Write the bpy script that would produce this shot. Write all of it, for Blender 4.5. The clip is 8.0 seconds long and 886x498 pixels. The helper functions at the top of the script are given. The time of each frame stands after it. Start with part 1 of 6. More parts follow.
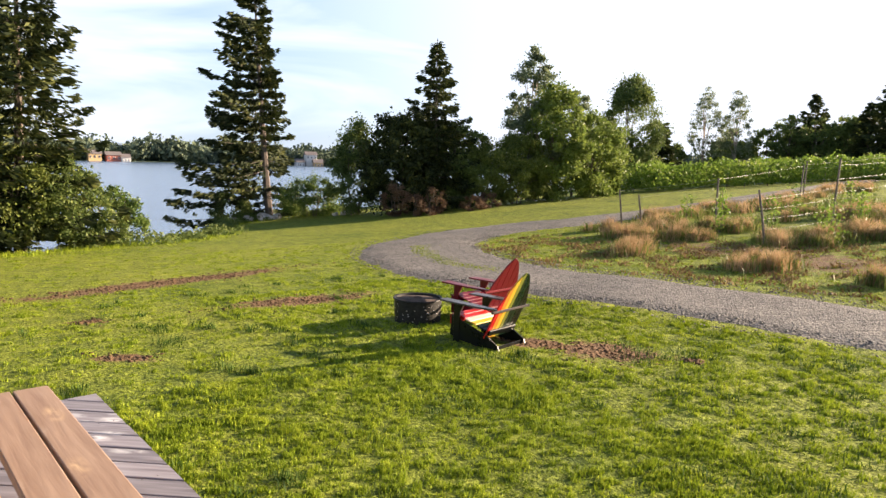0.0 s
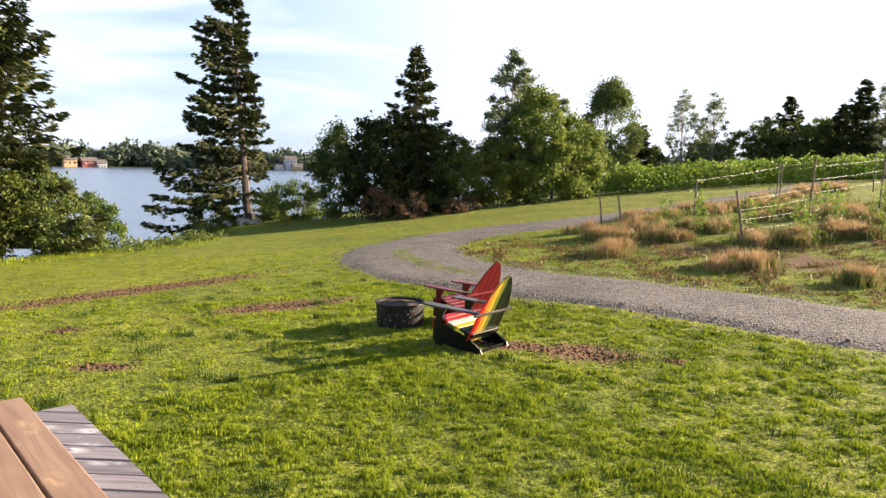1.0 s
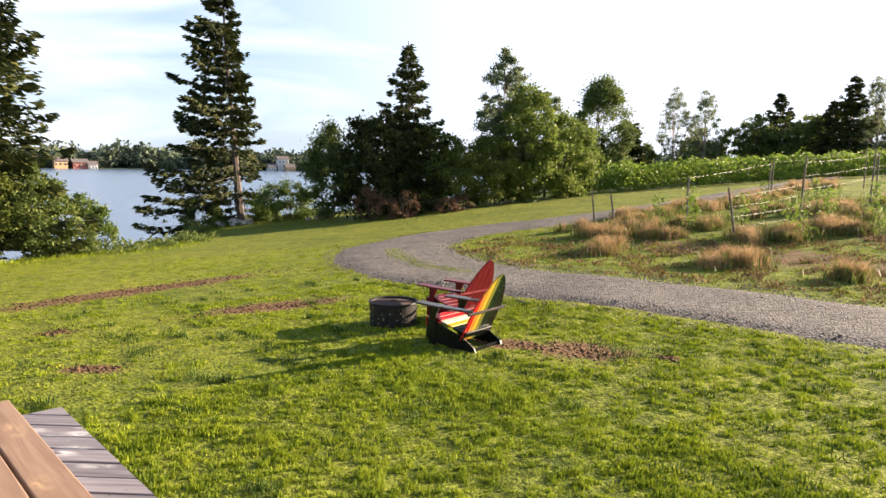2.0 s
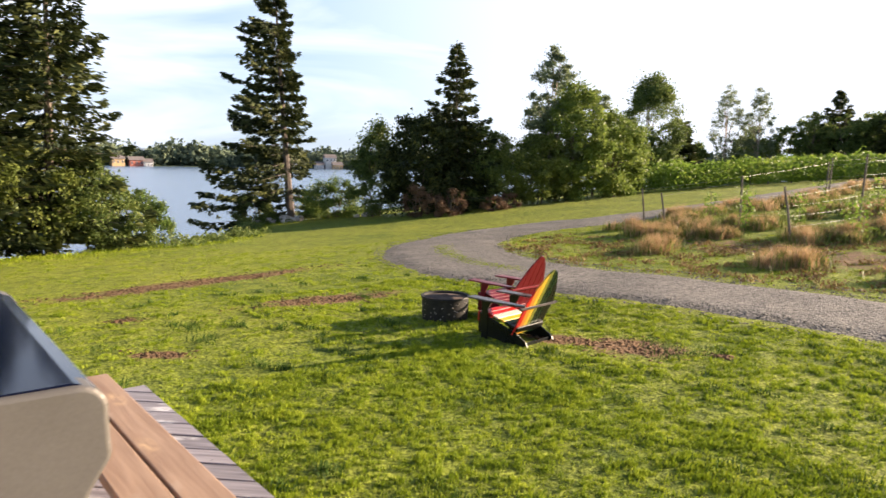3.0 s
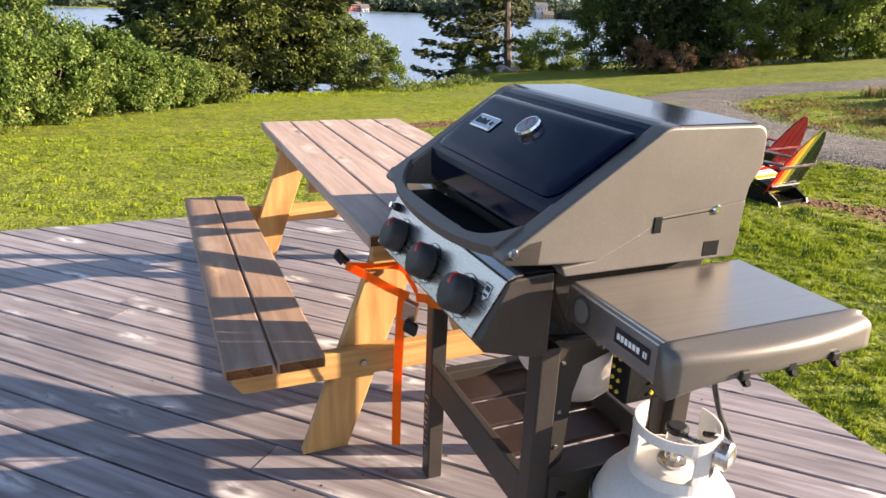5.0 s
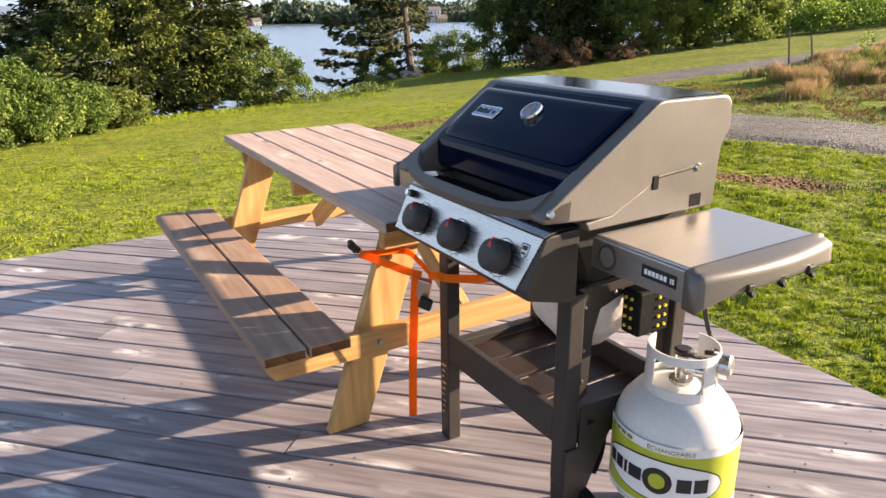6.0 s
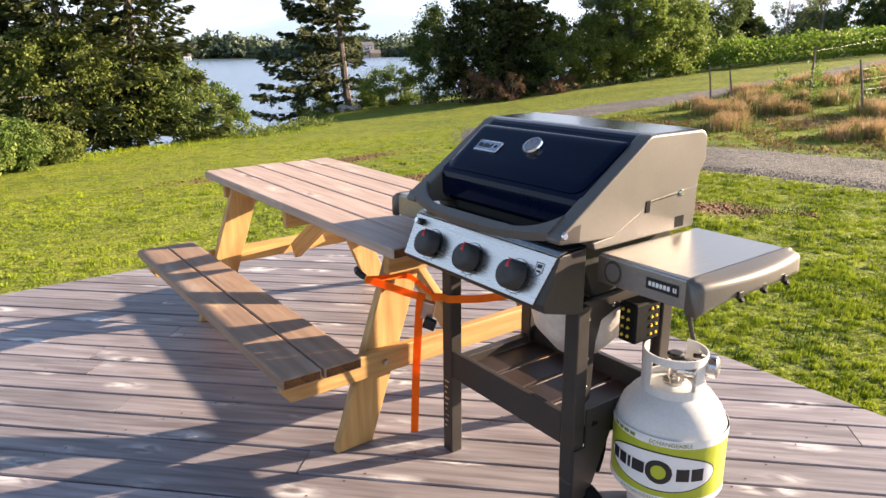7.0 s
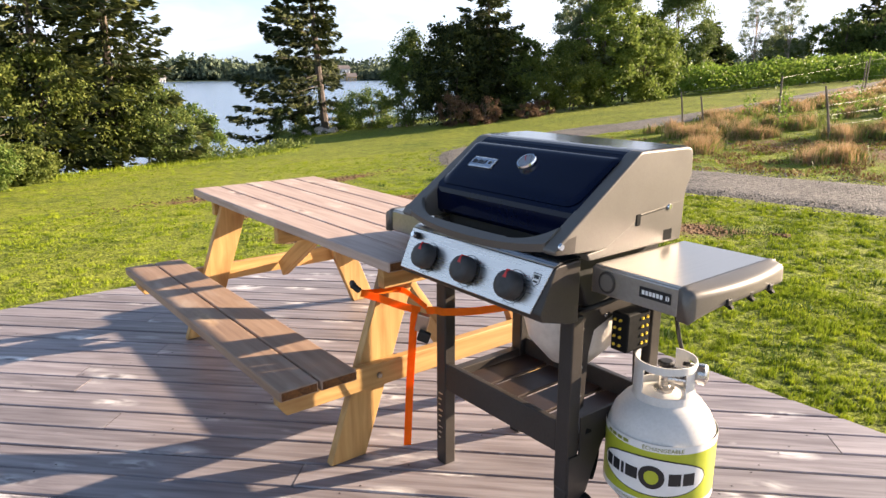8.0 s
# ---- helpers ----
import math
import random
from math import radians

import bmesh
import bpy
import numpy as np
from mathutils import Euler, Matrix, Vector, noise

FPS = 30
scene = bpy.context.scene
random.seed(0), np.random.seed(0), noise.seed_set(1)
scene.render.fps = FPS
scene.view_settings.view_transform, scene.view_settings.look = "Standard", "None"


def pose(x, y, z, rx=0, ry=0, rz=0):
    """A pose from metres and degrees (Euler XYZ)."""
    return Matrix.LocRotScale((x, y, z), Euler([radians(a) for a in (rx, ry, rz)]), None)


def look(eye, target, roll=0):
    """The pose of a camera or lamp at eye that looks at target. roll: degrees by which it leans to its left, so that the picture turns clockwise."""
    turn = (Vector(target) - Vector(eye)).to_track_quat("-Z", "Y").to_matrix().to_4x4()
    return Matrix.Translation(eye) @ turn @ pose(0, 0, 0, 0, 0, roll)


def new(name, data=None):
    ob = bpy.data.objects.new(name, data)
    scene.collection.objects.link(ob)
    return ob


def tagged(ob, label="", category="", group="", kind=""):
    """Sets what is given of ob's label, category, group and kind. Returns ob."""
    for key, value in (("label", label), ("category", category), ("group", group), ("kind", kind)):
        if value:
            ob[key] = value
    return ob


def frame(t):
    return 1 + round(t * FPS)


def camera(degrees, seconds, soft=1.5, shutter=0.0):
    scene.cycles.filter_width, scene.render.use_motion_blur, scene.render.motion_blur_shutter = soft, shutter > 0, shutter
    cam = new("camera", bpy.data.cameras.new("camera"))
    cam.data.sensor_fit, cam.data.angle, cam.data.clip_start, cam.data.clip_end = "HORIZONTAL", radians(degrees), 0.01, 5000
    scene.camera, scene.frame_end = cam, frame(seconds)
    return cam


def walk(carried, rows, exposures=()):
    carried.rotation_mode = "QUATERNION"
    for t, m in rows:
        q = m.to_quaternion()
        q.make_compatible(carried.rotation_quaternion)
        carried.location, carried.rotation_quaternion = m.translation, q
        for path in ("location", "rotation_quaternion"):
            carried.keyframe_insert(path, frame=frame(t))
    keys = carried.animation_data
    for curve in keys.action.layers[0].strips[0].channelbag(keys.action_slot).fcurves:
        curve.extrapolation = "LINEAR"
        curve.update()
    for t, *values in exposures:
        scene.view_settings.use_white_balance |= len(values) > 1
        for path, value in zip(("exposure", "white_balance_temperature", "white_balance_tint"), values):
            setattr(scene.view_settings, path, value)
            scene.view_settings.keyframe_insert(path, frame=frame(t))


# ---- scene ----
cam = camera(65.3, 8.0, shutter=0.14)
PATH = [
    (0, (1.153, 0.147, 1.476), (-0.343, 1.449, 1.22), 1.8),
    (0.5, (1.134, 0.153, 1.463), (-0.343, 1.477, 1.207), 1.6),
    (1, (1.129, 0.16, 1.475), (-0.333, 1.504, 1.23), 1.4),
    (2.5, (1.11, 0.185, 1.455), (-0.337, 1.544, 1.207), 1.0),
    (3, (1.153, 0.003, 1.436), (-0.379, 1.263, 1.183), 1.2),
    (3.5, (1.262, -0.297, 1.392), (-0.516, 0.549, 1.041), 0.4),
    (3.7, (1.32, -0.417, 1.389), (-0.502, 0.285, 0.956), -0.5),
    (4, (1.353, -0.542, 1.396), (-0.502, -0.032, 0.849), -1.5),
    (4.5, (1.317, -0.738, 1.371), (-0.482, -0.145, 0.73), 0.1),
    (4.7, (1.324, -0.825, 1.385), (-0.444, -0.166, 0.721), 0.8),
    (5.8, (1.503, -1.258, 1.388), (-0.144, -0.33, 0.734), 2.3),
    (6, (1.46, -1.31, 1.384), (-0.167, -0.347, 0.733), -0.8),
    (6.5, (1.428, -1.453, 1.402), (-0.151, -0.395, 0.779), 0.6),
    (7, (1.491, -1.584, 1.417), (-0.06, -0.455, 0.852), -0.6),
    (7.5, (1.511, -1.671, 1.406), (-0.023, -0.498, 0.884), -0.7),
    (8, (1.501, -1.671, 1.404), (-0.022, -0.475, 0.901), -0.1),
]
walk(cam, [(t, look(e, g, r)) for t, e, g, r in PATH], [(0, 1.90, 6750, 13), (3.0, 1.90, 6750, 13), (3.5, 1.76, 6700, 13), (4.0, 2.00, 6500, 14), (4.5, 2.05, 6400, 14), (6.0, 2.08, 6650, 14), (8.0, 2.10, 6650, 13)])

# ---- sky, sun ----
SUN_AZ, SUN_EL = 19.0, 15.5     # degrees clockwise from +y, degrees up
world = bpy.data.worlds.new("sky")
scene.world = world
world.use_nodes = True
wn, wl = world.node_tree.nodes, world.node_tree.links
wn.clear()
w_out, w_bg = wn.new("ShaderNodeOutputWorld"), wn.new("ShaderNodeBackground")
w_sky = wn.new("ShaderNodeTexSky")
w_sky.sky_type, w_sky.sun_disc = "NISHITA", False
w_sky.sun_elevation, w_sky.sun_rotation = radians(SUN_EL), radians(SUN_AZ)
w_sky.air_density, w_sky.dust_density, w_sky.ozone_density = 1.0, 0.9, 3.0
w_tc, w_map = wn.new("ShaderNodeTexCoord"), wn.new("ShaderNodeMapping")
w_map.inputs["Scale"].default_value = (1.2, 1.2, 5.5)
w_map.inputs["Rotation"].default_value = (0.25, 0.3, 0.4)
w_noise = wn.new("ShaderNodeTexNoise")
w_noise.inputs["Scale"].default_value, w_noise.inputs["Detail"].default_value = 1.9, 6
w_noise.inputs["Distortion"].default_value = 0.5
w_ramp = wn.new("ShaderNodeValToRGB")
w_ramp.color_ramp.elements[0].position, w_ramp.color_ramp.elements[1].position = 0.44, 0.64
w_ramp.color_ramp.elements[0].color, w_ramp.color_ramp.elements[1].color = (0.06, 0.06, 0.06, 1), (0.95, 0.95, 0.95, 1)
w_mix = wn.new("ShaderNodeMixRGB")
w_mix.inputs["Color2"].default_value = (6.0, 6.6, 7.7, 1)
wl.new(w_tc.outputs["Generated"], w_map.inputs["Vector"])
wl.new(w_map.outputs["Vector"], w_noise.inputs["Vector"])
wl.new(w_noise.outputs["Fac"], w_ramp.inputs["Fac"])
# clouds thin out towards the zenith
w_sep, w_thin, w_mul = wn.new("ShaderNodeSeparateXYZ"), wn.new("ShaderNodeMapRange"), wn.new("ShaderNodeMath")
w_thin.inputs["From Min"].default_value, w_thin.inputs["From Max"].default_value = 0.24, 0.58
w_thin.inputs["To Min"].default_value, w_thin.inputs["To Max"].default_value = 1.0, 0.04
w_mul.operation = "MULTIPLY"
wl.new(w_tc.outputs["Generated"], w_sep.inputs[0])
wl.new(w_sep.outputs["Z"], w_thin.inputs["Value"])
wl.new(w_thin.outputs[0], w_mul.inputs[0])
# thin bright haze on the sun's side of the sky
w_dot, w_haze, w_max = wn.new("ShaderNodeVectorMath"), wn.new("ShaderNodeMapRange"), wn.new("ShaderNodeMath")
w_dot.operation, w_max.operation = "DOT_PRODUCT", "MAXIMUM"
w_dot.inputs[1].default_value = (math.sin(radians(SUN_AZ)) * math.cos(radians(SUN_EL)), math.cos(radians(SUN_AZ)) * math.cos(radians(SUN_EL)), math.sin(radians(SUN_EL)))
w_haze.interpolation_type = "SMOOTHSTEP"
w_haze.inputs["From Min"].default_value, w_haze.inputs["From Max"].default_value = 0.08, 0.66
w_haze.inputs["To Max"].default_value = 0.95
wl.new(w_tc.outputs["Generated"], w_dot.inputs[0])
wl.new(w_dot.outputs["Value"], w_haze.inputs["Value"])
wl.new(w_ramp.outputs["Color"], w_max.inputs[0])
wl.new(w_haze.outputs[0], w_max.inputs[1])
wl.new(w_max.outputs[0], w_mul.inputs[1])
wl.new(w_mul.outputs[0], w_mix.inputs["Fac"])
w_veil = wn.new("ShaderNodeMixRGB")
w_veil.inputs["Color2"].default_value = (3.9, 5.2, 7.0, 1)
w_half = wn.new("ShaderNodeMath")
w_half.operation = "MULTIPLY"
w_half.inputs[1].default_value = 0.6
wl.new(w_thin.outputs[0], w_half.inputs[0])
wl.new(w_half.outputs[0], w_veil.inputs["Fac"])
wl.new(w_sky.outputs["Color"], w_veil.inputs["Color1"])
wl.new(w_veil.outputs["Color"], w_mix.inputs["Color1"])
wl.new(w_mix.outputs["Color"], w_bg.inputs["Color"])
wl.new(w_bg.outputs["Background"], w_out.inputs["Surface"])
w_bg.inputs["Strength"].default_value = 0.052

sun = new("sun", bpy.data.lights.new("sun", "SUN"))
sun.data.energy, sun.data.angle, sun.data.color = 5.0, radians(0.6), (1.0, 0.82, 0.61)
az, el = radians(SUN_AZ), radians(SUN_EL)
sun_way = Vector((math.sin(az) * math.cos(el), math.cos(az) * math.cos(el), math.sin(el)))
sun.matrix_world = look(sun_way * 50, (0, 0, 0))


# ---- materials ----
def nodes_of(name):
    m = bpy.data.materials.new(name)
    m.use_nodes = True
    n, l = m.node_tree.nodes, m.node_tree.links
    return m, n, l, n["Principled BSDF"]


def rgba(c):
    return (c[0], c[1], c[2], 1)


def ramp_between(n, c1, c2, p1=0.3, p2=0.7):
    r = n.new("ShaderNodeValToRGB")
    r.color_ramp.elements[0].color, r.color_ramp.elements[1].color = rgba(c1), rgba(c2)
    r.color_ramp.elements[0].position, r.color_ramp.elements[1].position = p1, p2
    return r


def noise_tex(n, l, scale, detail=5, stretch=None, rough=0.6):
    tc = n.new("ShaderNodeTexCoord")
    t = n.new("ShaderNodeTexNoise")
    t.inputs["Scale"].default_value, t.inputs["Detail"].default_value, t.inputs["Roughness"].default_value = scale, detail, rough
    if stretch:
        mp = n.new("ShaderNodeMapping")
        mp.inputs["Scale"].default_value = stretch
        l.new(tc.outputs["Object"], mp.inputs["Vector"])
        l.new(mp.outputs["Vector"], t.inputs["Vector"])
    else:
        l.new(tc.outputs["Object"], t.inputs["Vector"])
    return t


def surf(name, c1, c2, scale=6.0, rough=0.6, metal=0.0, bump=0.15, fine=60.0, stretch=None, coat=0.0, rough_var=0.12, vary=0.0):
    """A surface of two tones mottled at a coarse and a fine scale, with fine relief."""
    m, n, l, b = nodes_of(name)
    coarse, grain = noise_tex(n, l, scale, 4, stretch), noise_tex(n, l, fine, 3, stretch)
    add = n.new("ShaderNodeMath")
    add.operation = "MULTIPLY_ADD"
    add.inputs[1].default_value, = (0.45,)
    l.new(grain.outputs["Fac"], add.inputs[0])
    half = n.new("ShaderNodeMath")
    half.operation = "MULTIPLY"
    half.inputs[1].default_value = 0.55
    l.new(coarse.outputs["Fac"], half.inputs[0])
    l.new(half.outputs[0], add.inputs[2])
    r = ramp_between(n, c1, c2, 0.36, 0.64)
    l.new(add.outputs[0], r.inputs["Fac"])
    colour = r.outputs["Color"]
    if vary:
        info = n.new("ShaderNodeObjectInfo")
        hsv = n.new("ShaderNodeHueSaturation")
        mr = n.new("ShaderNodeMapRange")
        mr.inputs["To Min"].default_value, mr.inputs["To Max"].default_value = 1 - vary, 1 + vary
        l.new(info.outputs["Random"], mr.inputs["Value"])
        l.new(mr.outputs[0], hsv.inputs["Value"])
        l.new(colour, hsv.inputs["Color"])
        colour = hsv.outputs["Color"]
    l.new(colour, b.inputs["Base Color"])
    rr = n.new("ShaderNodeMapRange")
    rr.inputs["To Min"].default_value, rr.inputs["To Max"].default_value = max(0.02, rough - rough_var), min(1, rough + rough_var)
    l.new(coarse.outputs["Fac"], rr.inputs["Value"])
    l.new(rr.outputs[0], b.inputs["Roughness"])
    b.inputs["Metallic"].default_value = metal
    b.inputs["Specular IOR Level"].default_value = 0.3
    b.inputs["Coat Weight"].default_value = coat
    if bump:
        bp = n.new("ShaderNodeBump")
        bp.inputs["Strength"].default_value, bp.inputs["Distance"].default_value = bump, 0.01
        l.new(add.outputs[0], bp.inputs["Height"])
        l.new(bp.outputs["Normal"], b.inputs["Normal"])
    return m


def leaf_mat(name, c1, c2, c3, rough=0.55, light=0.35, big=0.35):
    """Leaves: a tint for every leaf, slow drifts of tone over the crown, and light that passes through."""
    m, n, l, b = nodes_of(name)
    geo = n.new("ShaderNodeNewGeometry")
    r = n.new("ShaderNodeValToRGB")
    e = r.color_ramp.elements
    e[0].color, e[1].color = rgba(c1), rgba(c3)
    mid = e.new(0.55)
    mid.color = rgba(c2)
    patch = noise_tex(n, l, big, 3)
    mixv = n.new("ShaderNodeMath")
    mixv.operation = "MULTIPLY_ADD"
    mixv.inputs[1].default_value = 0.62
    shift = n.new("ShaderNodeMath")
    shift.operation = "MULTIPLY_ADD"
    shift.inputs[1].default_value, shift.inputs[2].default_value = 1.3, -0.46
    l.new(patch.outputs["Fac"], shift.inputs[0])
    l.new(geo.outputs["Random Per Island"], mixv.inputs[0])
    l.new(shift.outputs[0], mixv.inputs[2])
    l.new(mixv.outputs[0], r.inputs["Fac"])
    l.new(r.outputs["Color"], b.inputs["Base Color"])
    b.inputs["Roughness"].default_value = rough
    b.inputs["Specular IOR Level"].default_value = 0.12
    tr = n.new("ShaderNodeBsdfTranslucent")
    l.new(r.outputs["Color"], tr.inputs["Color"])
    mx = n.new("ShaderNodeMixShader")
    mx.inputs["Fac"].default_value = light
    l.new(b.outputs[0], mx.inputs[1])
    l.new(tr.outputs[0], mx.inputs[2])
    l.new(mx.outputs[0], n["Material Output"].inputs["Surface"])
    return m


def wood_mat(name, dark, light, wear=None, rough=0.65, wear_amount=0.5, vary=0.16, wear_scale=3.2, knots=0.07, halo=None):
    """Sawn board with its grain along the local x axis, knots and worn patches."""
    m, n, l, b = nodes_of(name)
    tc, info = n.new("ShaderNodeTexCoord"), n.new("ShaderNodeObjectInfo")
    off = n.new("ShaderNodeVectorMath")
    off.operation = "ADD"
    mul = n.new("ShaderNodeVectorMath")
    mul.operation = "SCALE"
    mul.inputs[0].default_value = (13.0, 7.0, 5.0)
    l.new(info.outputs["Random"], mul.inputs["Scale"])
    l.new(tc.outputs["Object"], off.inputs[0])
    l.new(mul.outputs[0], off.inputs[1])

    def tex(scale, stretch, detail=4, dist=0.0):
        mp = n.new("ShaderNodeMapping")
        mp.inputs["Scale"].default_value = stretch
        t = n.new("ShaderNodeTexNoise")
        t.inputs["Scale"].default_value, t.inputs["Detail"].default_value, t.inputs["Distortion"].default_value = scale, detail, dist
        l.new(off.outputs[0], mp.inputs["Vector"])
        l.new(mp.outputs["Vector"], t.inputs["Vector"])
        return t.outputs["Fac"]
    grain = tex(9.0, (0.3, 4.0, 4.0), 6, 0.4)
    r = ramp_between(n, dark, light, 0.3, 0.68)
    l.new(grain, r.inputs["Fac"])
    colour = r.outputs["Color"]
    if wear:
        blot = tex(wear_scale, (0.8, 2.2, 2.2), 5, 0.3)
        wr = n.new("ShaderNodeMapRange")
        wr.inputs["From Min"].default_value, wr.inputs["From Max"].default_value = 0.72 - 0.3 * wear_amount, 0.86 - 0.3 * wear_amount
        l.new(blot, wr.inputs["Value"])
        mx = n.new("ShaderNodeMixRGB")
        mx.inputs["Color2"].default_value = rgba(wear)
        l.new(wr.outputs[0], mx.inputs["Fac"])
        l.new(colour, mx.inputs["Color1"])
        colour = mx.outputs["Color"]
    knot = n.new("ShaderNodeTexVoronoi")
    kmp = n.new("ShaderNodeMapping")
    kmp.inputs["Scale"].default_value = (2.2, 6.5, 6.5)
    l.new(off.outputs[0], kmp.inputs["Vector"])
    l.new(kmp.outputs["Vector"], knot.inputs["Vector"])
    knot.inputs["Scale"].default_value = 1.0
    if halo:                                    # pale worn rings round the knots
        hr = n.new("ShaderNodeMapRange")
        hr.inputs["From Min"].default_value, hr.inputs["From Max"].default_value = knots + 0.07, knots + 0.24
        hr.inputs["To Min"].default_value, hr.inputs["To Max"].default_value = 1.0, 0.0
        l.new(knot.outputs["Distance"], hr.inputs["Value"])
        hb = n.new("ShaderNodeMath")
        hb.operation = "MULTIPLY"
        hb.use_clamp = True
        blot2 = n.new("ShaderNodeMapRange")
        blot2.inputs["From Min"].default_value, blot2.inputs["From Max"].default_value = 0.38, 0.60
        l.new(tex(14.0, (0.7, 1.6, 1.6), 4, 0.6), blot2.inputs["Value"])
        l.new(hr.outputs[0], hb.inputs[0]), l.new(blot2.outputs[0], hb.inputs[1])
        hx = n.new("ShaderNodeMixRGB")
        hx.inputs["Color2"].default_value = rgba(halo)
        l.new(hb.outputs[0], hx.inputs["Fac"]), l.new(colour, hx.inputs["Color1"])
        colour = hx.outputs["Color"]
    kr = n.new("ShaderNodeMapRange")
    kr.inputs["From Min"].default_value, kr.inputs["From Max"].default_value = knots, knots + 0.07
    kr.inputs["To Min"].default_value, kr.inputs["To Max"].default_value = 0.75, 0.0
    l.new(knot.outputs["Distance"], kr.inputs["Value"])
    kx = n.new("ShaderNodeMixRGB")
    kx.inputs["Color2"].default_value = (dark[0] * 0.45, dark[1] * 0.4, dark[2] * 0.4, 1)
    l.new(kr.outputs[0], kx.inputs["Fac"])
    l.new(colour, kx.inputs["Color1"])
    hsv = n.new("ShaderNodeHueSaturation")
    mr = n.new("ShaderNodeMapRange")
    mr.inputs["To Min"].default_value, mr.inputs["To Max"].default_value = 1 - vary, 1 + vary
    l.new(info.outputs["Random"], mr.inputs["Value"])
    l.new(mr.outputs[0], hsv.inputs["Value"])
    l.new(kx.outputs["Color"], hsv.inputs["Color"])
    l.new(hsv.outputs["Color"], b.inputs["Base Color"])
    b.inputs["Roughness"].default_value = rough
    bp = n.new("ShaderNodeBump")
    bp.inputs["Strength"].default_value, bp.inputs["Distance"].default_value = 0.35, 0.004
    l.new(grain, bp.inputs["Height"])
    l.new(bp.outputs["Normal"], b.inputs["Normal"])
    return m


def plain(name, c, rough=0.5, metal=0.0):
    m, n, l, b = nodes_of(name)
    b.inputs["Base Color"].default_value = rgba(c)
    b.inputs["Roughness"].default_value, b.inputs["Metallic"].default_value = rough, metal
    return m


M_DECK = wood_mat("weathered_deck_board", (0.155, 0.130, 0.137), (0.325, 0.292, 0.305), (0.52, 0.49, 0.50), 0.46, 0.16, 0.2, 6.5, 0.05, (0.74, 0.71, 0.70))
M_TOP = wood_mat("weathered_table_plank", (0.34, 0.240, 0.195), (0.48, 0.360, 0.300), (0.56, 0.46, 0.40), 0.6, 0.45, 0.1, knots=0.07, halo=(0.62, 0.50, 0.42))
M_BENCH = wood_mat("worn_bench_plank", (0.26, 0.160, 0.105), (0.375, 0.250, 0.172), (0.45, 0.34, 0.26), 0.6, 0.4, 0.1, knots=0.06, halo=(0.62, 0.42, 0.24))
M_PINE = wood_mat("treated_pine", (0.36, 0.195, 0.060), (0.53, 0.325, 0.120), (0.31, 0.135, 0.034), 0.55, 0.5, 0.12, 2.2, knots=0.14)
M_POST = surf("grey_post_wood", (0.07, 0.055, 0.045), (0.22, 0.18, 0.14), 3, 0.8, bump=0.4, stretch=(6, 6, 0.6))
M_BARK = surf("bark", (0.06, 0.045, 0.035), (0.20, 0.16, 0.13), 5, 0.9, bump=0.8, fine=30, stretch=(3, 3, 0.7))
M_GREYBARK = surf("grey_brown_bark", (0.07, 0.055, 0.048), (0.18, 0.145, 0.125), 5, 0.85, bump=0.7, fine=30, stretch=(3, 3, 0.7))
M_PALEBARK = surf("pale_bark", (0.22, 0.17, 0.14), (0.42, 0.34, 0.28), 5, 0.85, bump=0.6, fine=30, stretch=(3, 3, 0.7))
M_SPRUCE = leaf_mat("spruce_needles", (0.010, 0.017, 0.008), (0.040, 0.053, 0.018), (0.145, 0.150, 0.040), 0.65, 0.14, 0.5)
M_DARKLEAF = leaf_mat("dark_leaves", (0.048, 0.076, 0.023), (0.118, 0.162, 0.043), (0.25, 0.280, 0.075), 0.55, 0.36)
M_OLIVE = leaf_mat("olive_leaves", (0.060, 0.085, 0.020), (0.145, 0.180, 0.040), (0.265, 0.280, 0.068), 0.5, 0.35)
M_BRIGHT = leaf_mat("bright_leaves", (0.080, 0.122, 0.025), (0.160, 0.215, 0.045), (0.275, 0.315, 0.072), 0.5, 0.42)
M_BUSH = leaf_mat("shrub_leaves", (0.022, 0.048, 0.010), (0.105, 0.165, 0.032), (0.31, 0.34, 0.10), 0.42, 0.32, 0.9)
M_PALELEAF = leaf_mat("grey_green_leaves", (0.098, 0.130, 0.072), (0.169, 0.208, 0.111), (0.273, 0.299, 0.169), 0.5, 0.4)
M_RUSTLEAF = leaf_mat("rust_brown_leaves", (0.085, 0.050, 0.032), (0.165, 0.100, 0.062), (0.250, 0.165, 0.100), 0.7, 0.25)
M_VINE = leaf_mat("vine_leaves", (0.08, 0.14, 0.02), (0.17, 0.26, 0.04), (0.30, 0.36, 0.07), 0.5, 0.45, 0.3)
M_BLADE = leaf_mat("grass_blades", (0.066, 0.112, 0.009), (0.245, 0.320, 0.021), (0.45, 0.49, 0.046), 0.75, 0.27, 3.0)
M_TALL = leaf_mat("dry_tall_grass", (0.19, 0.16, 0.06), (0.42, 0.265, 0.14), (0.62, 0.45, 0.27), 0.65, 0.45, 0.8)
# far leaves: greyed and blued in their colour to stand for haze
M_FARLEAF = leaf_mat("hazed_far_leaves", (0.05, 0.075, 0.06), (0.10, 0.13, 0.085), (0.19, 0.22, 0.12), 0.8, 0.1, 0.035)


# ---- lie of the land ----
def soft(v):
    return np.log1p(np.exp(np.minimum(v, 40.0)))


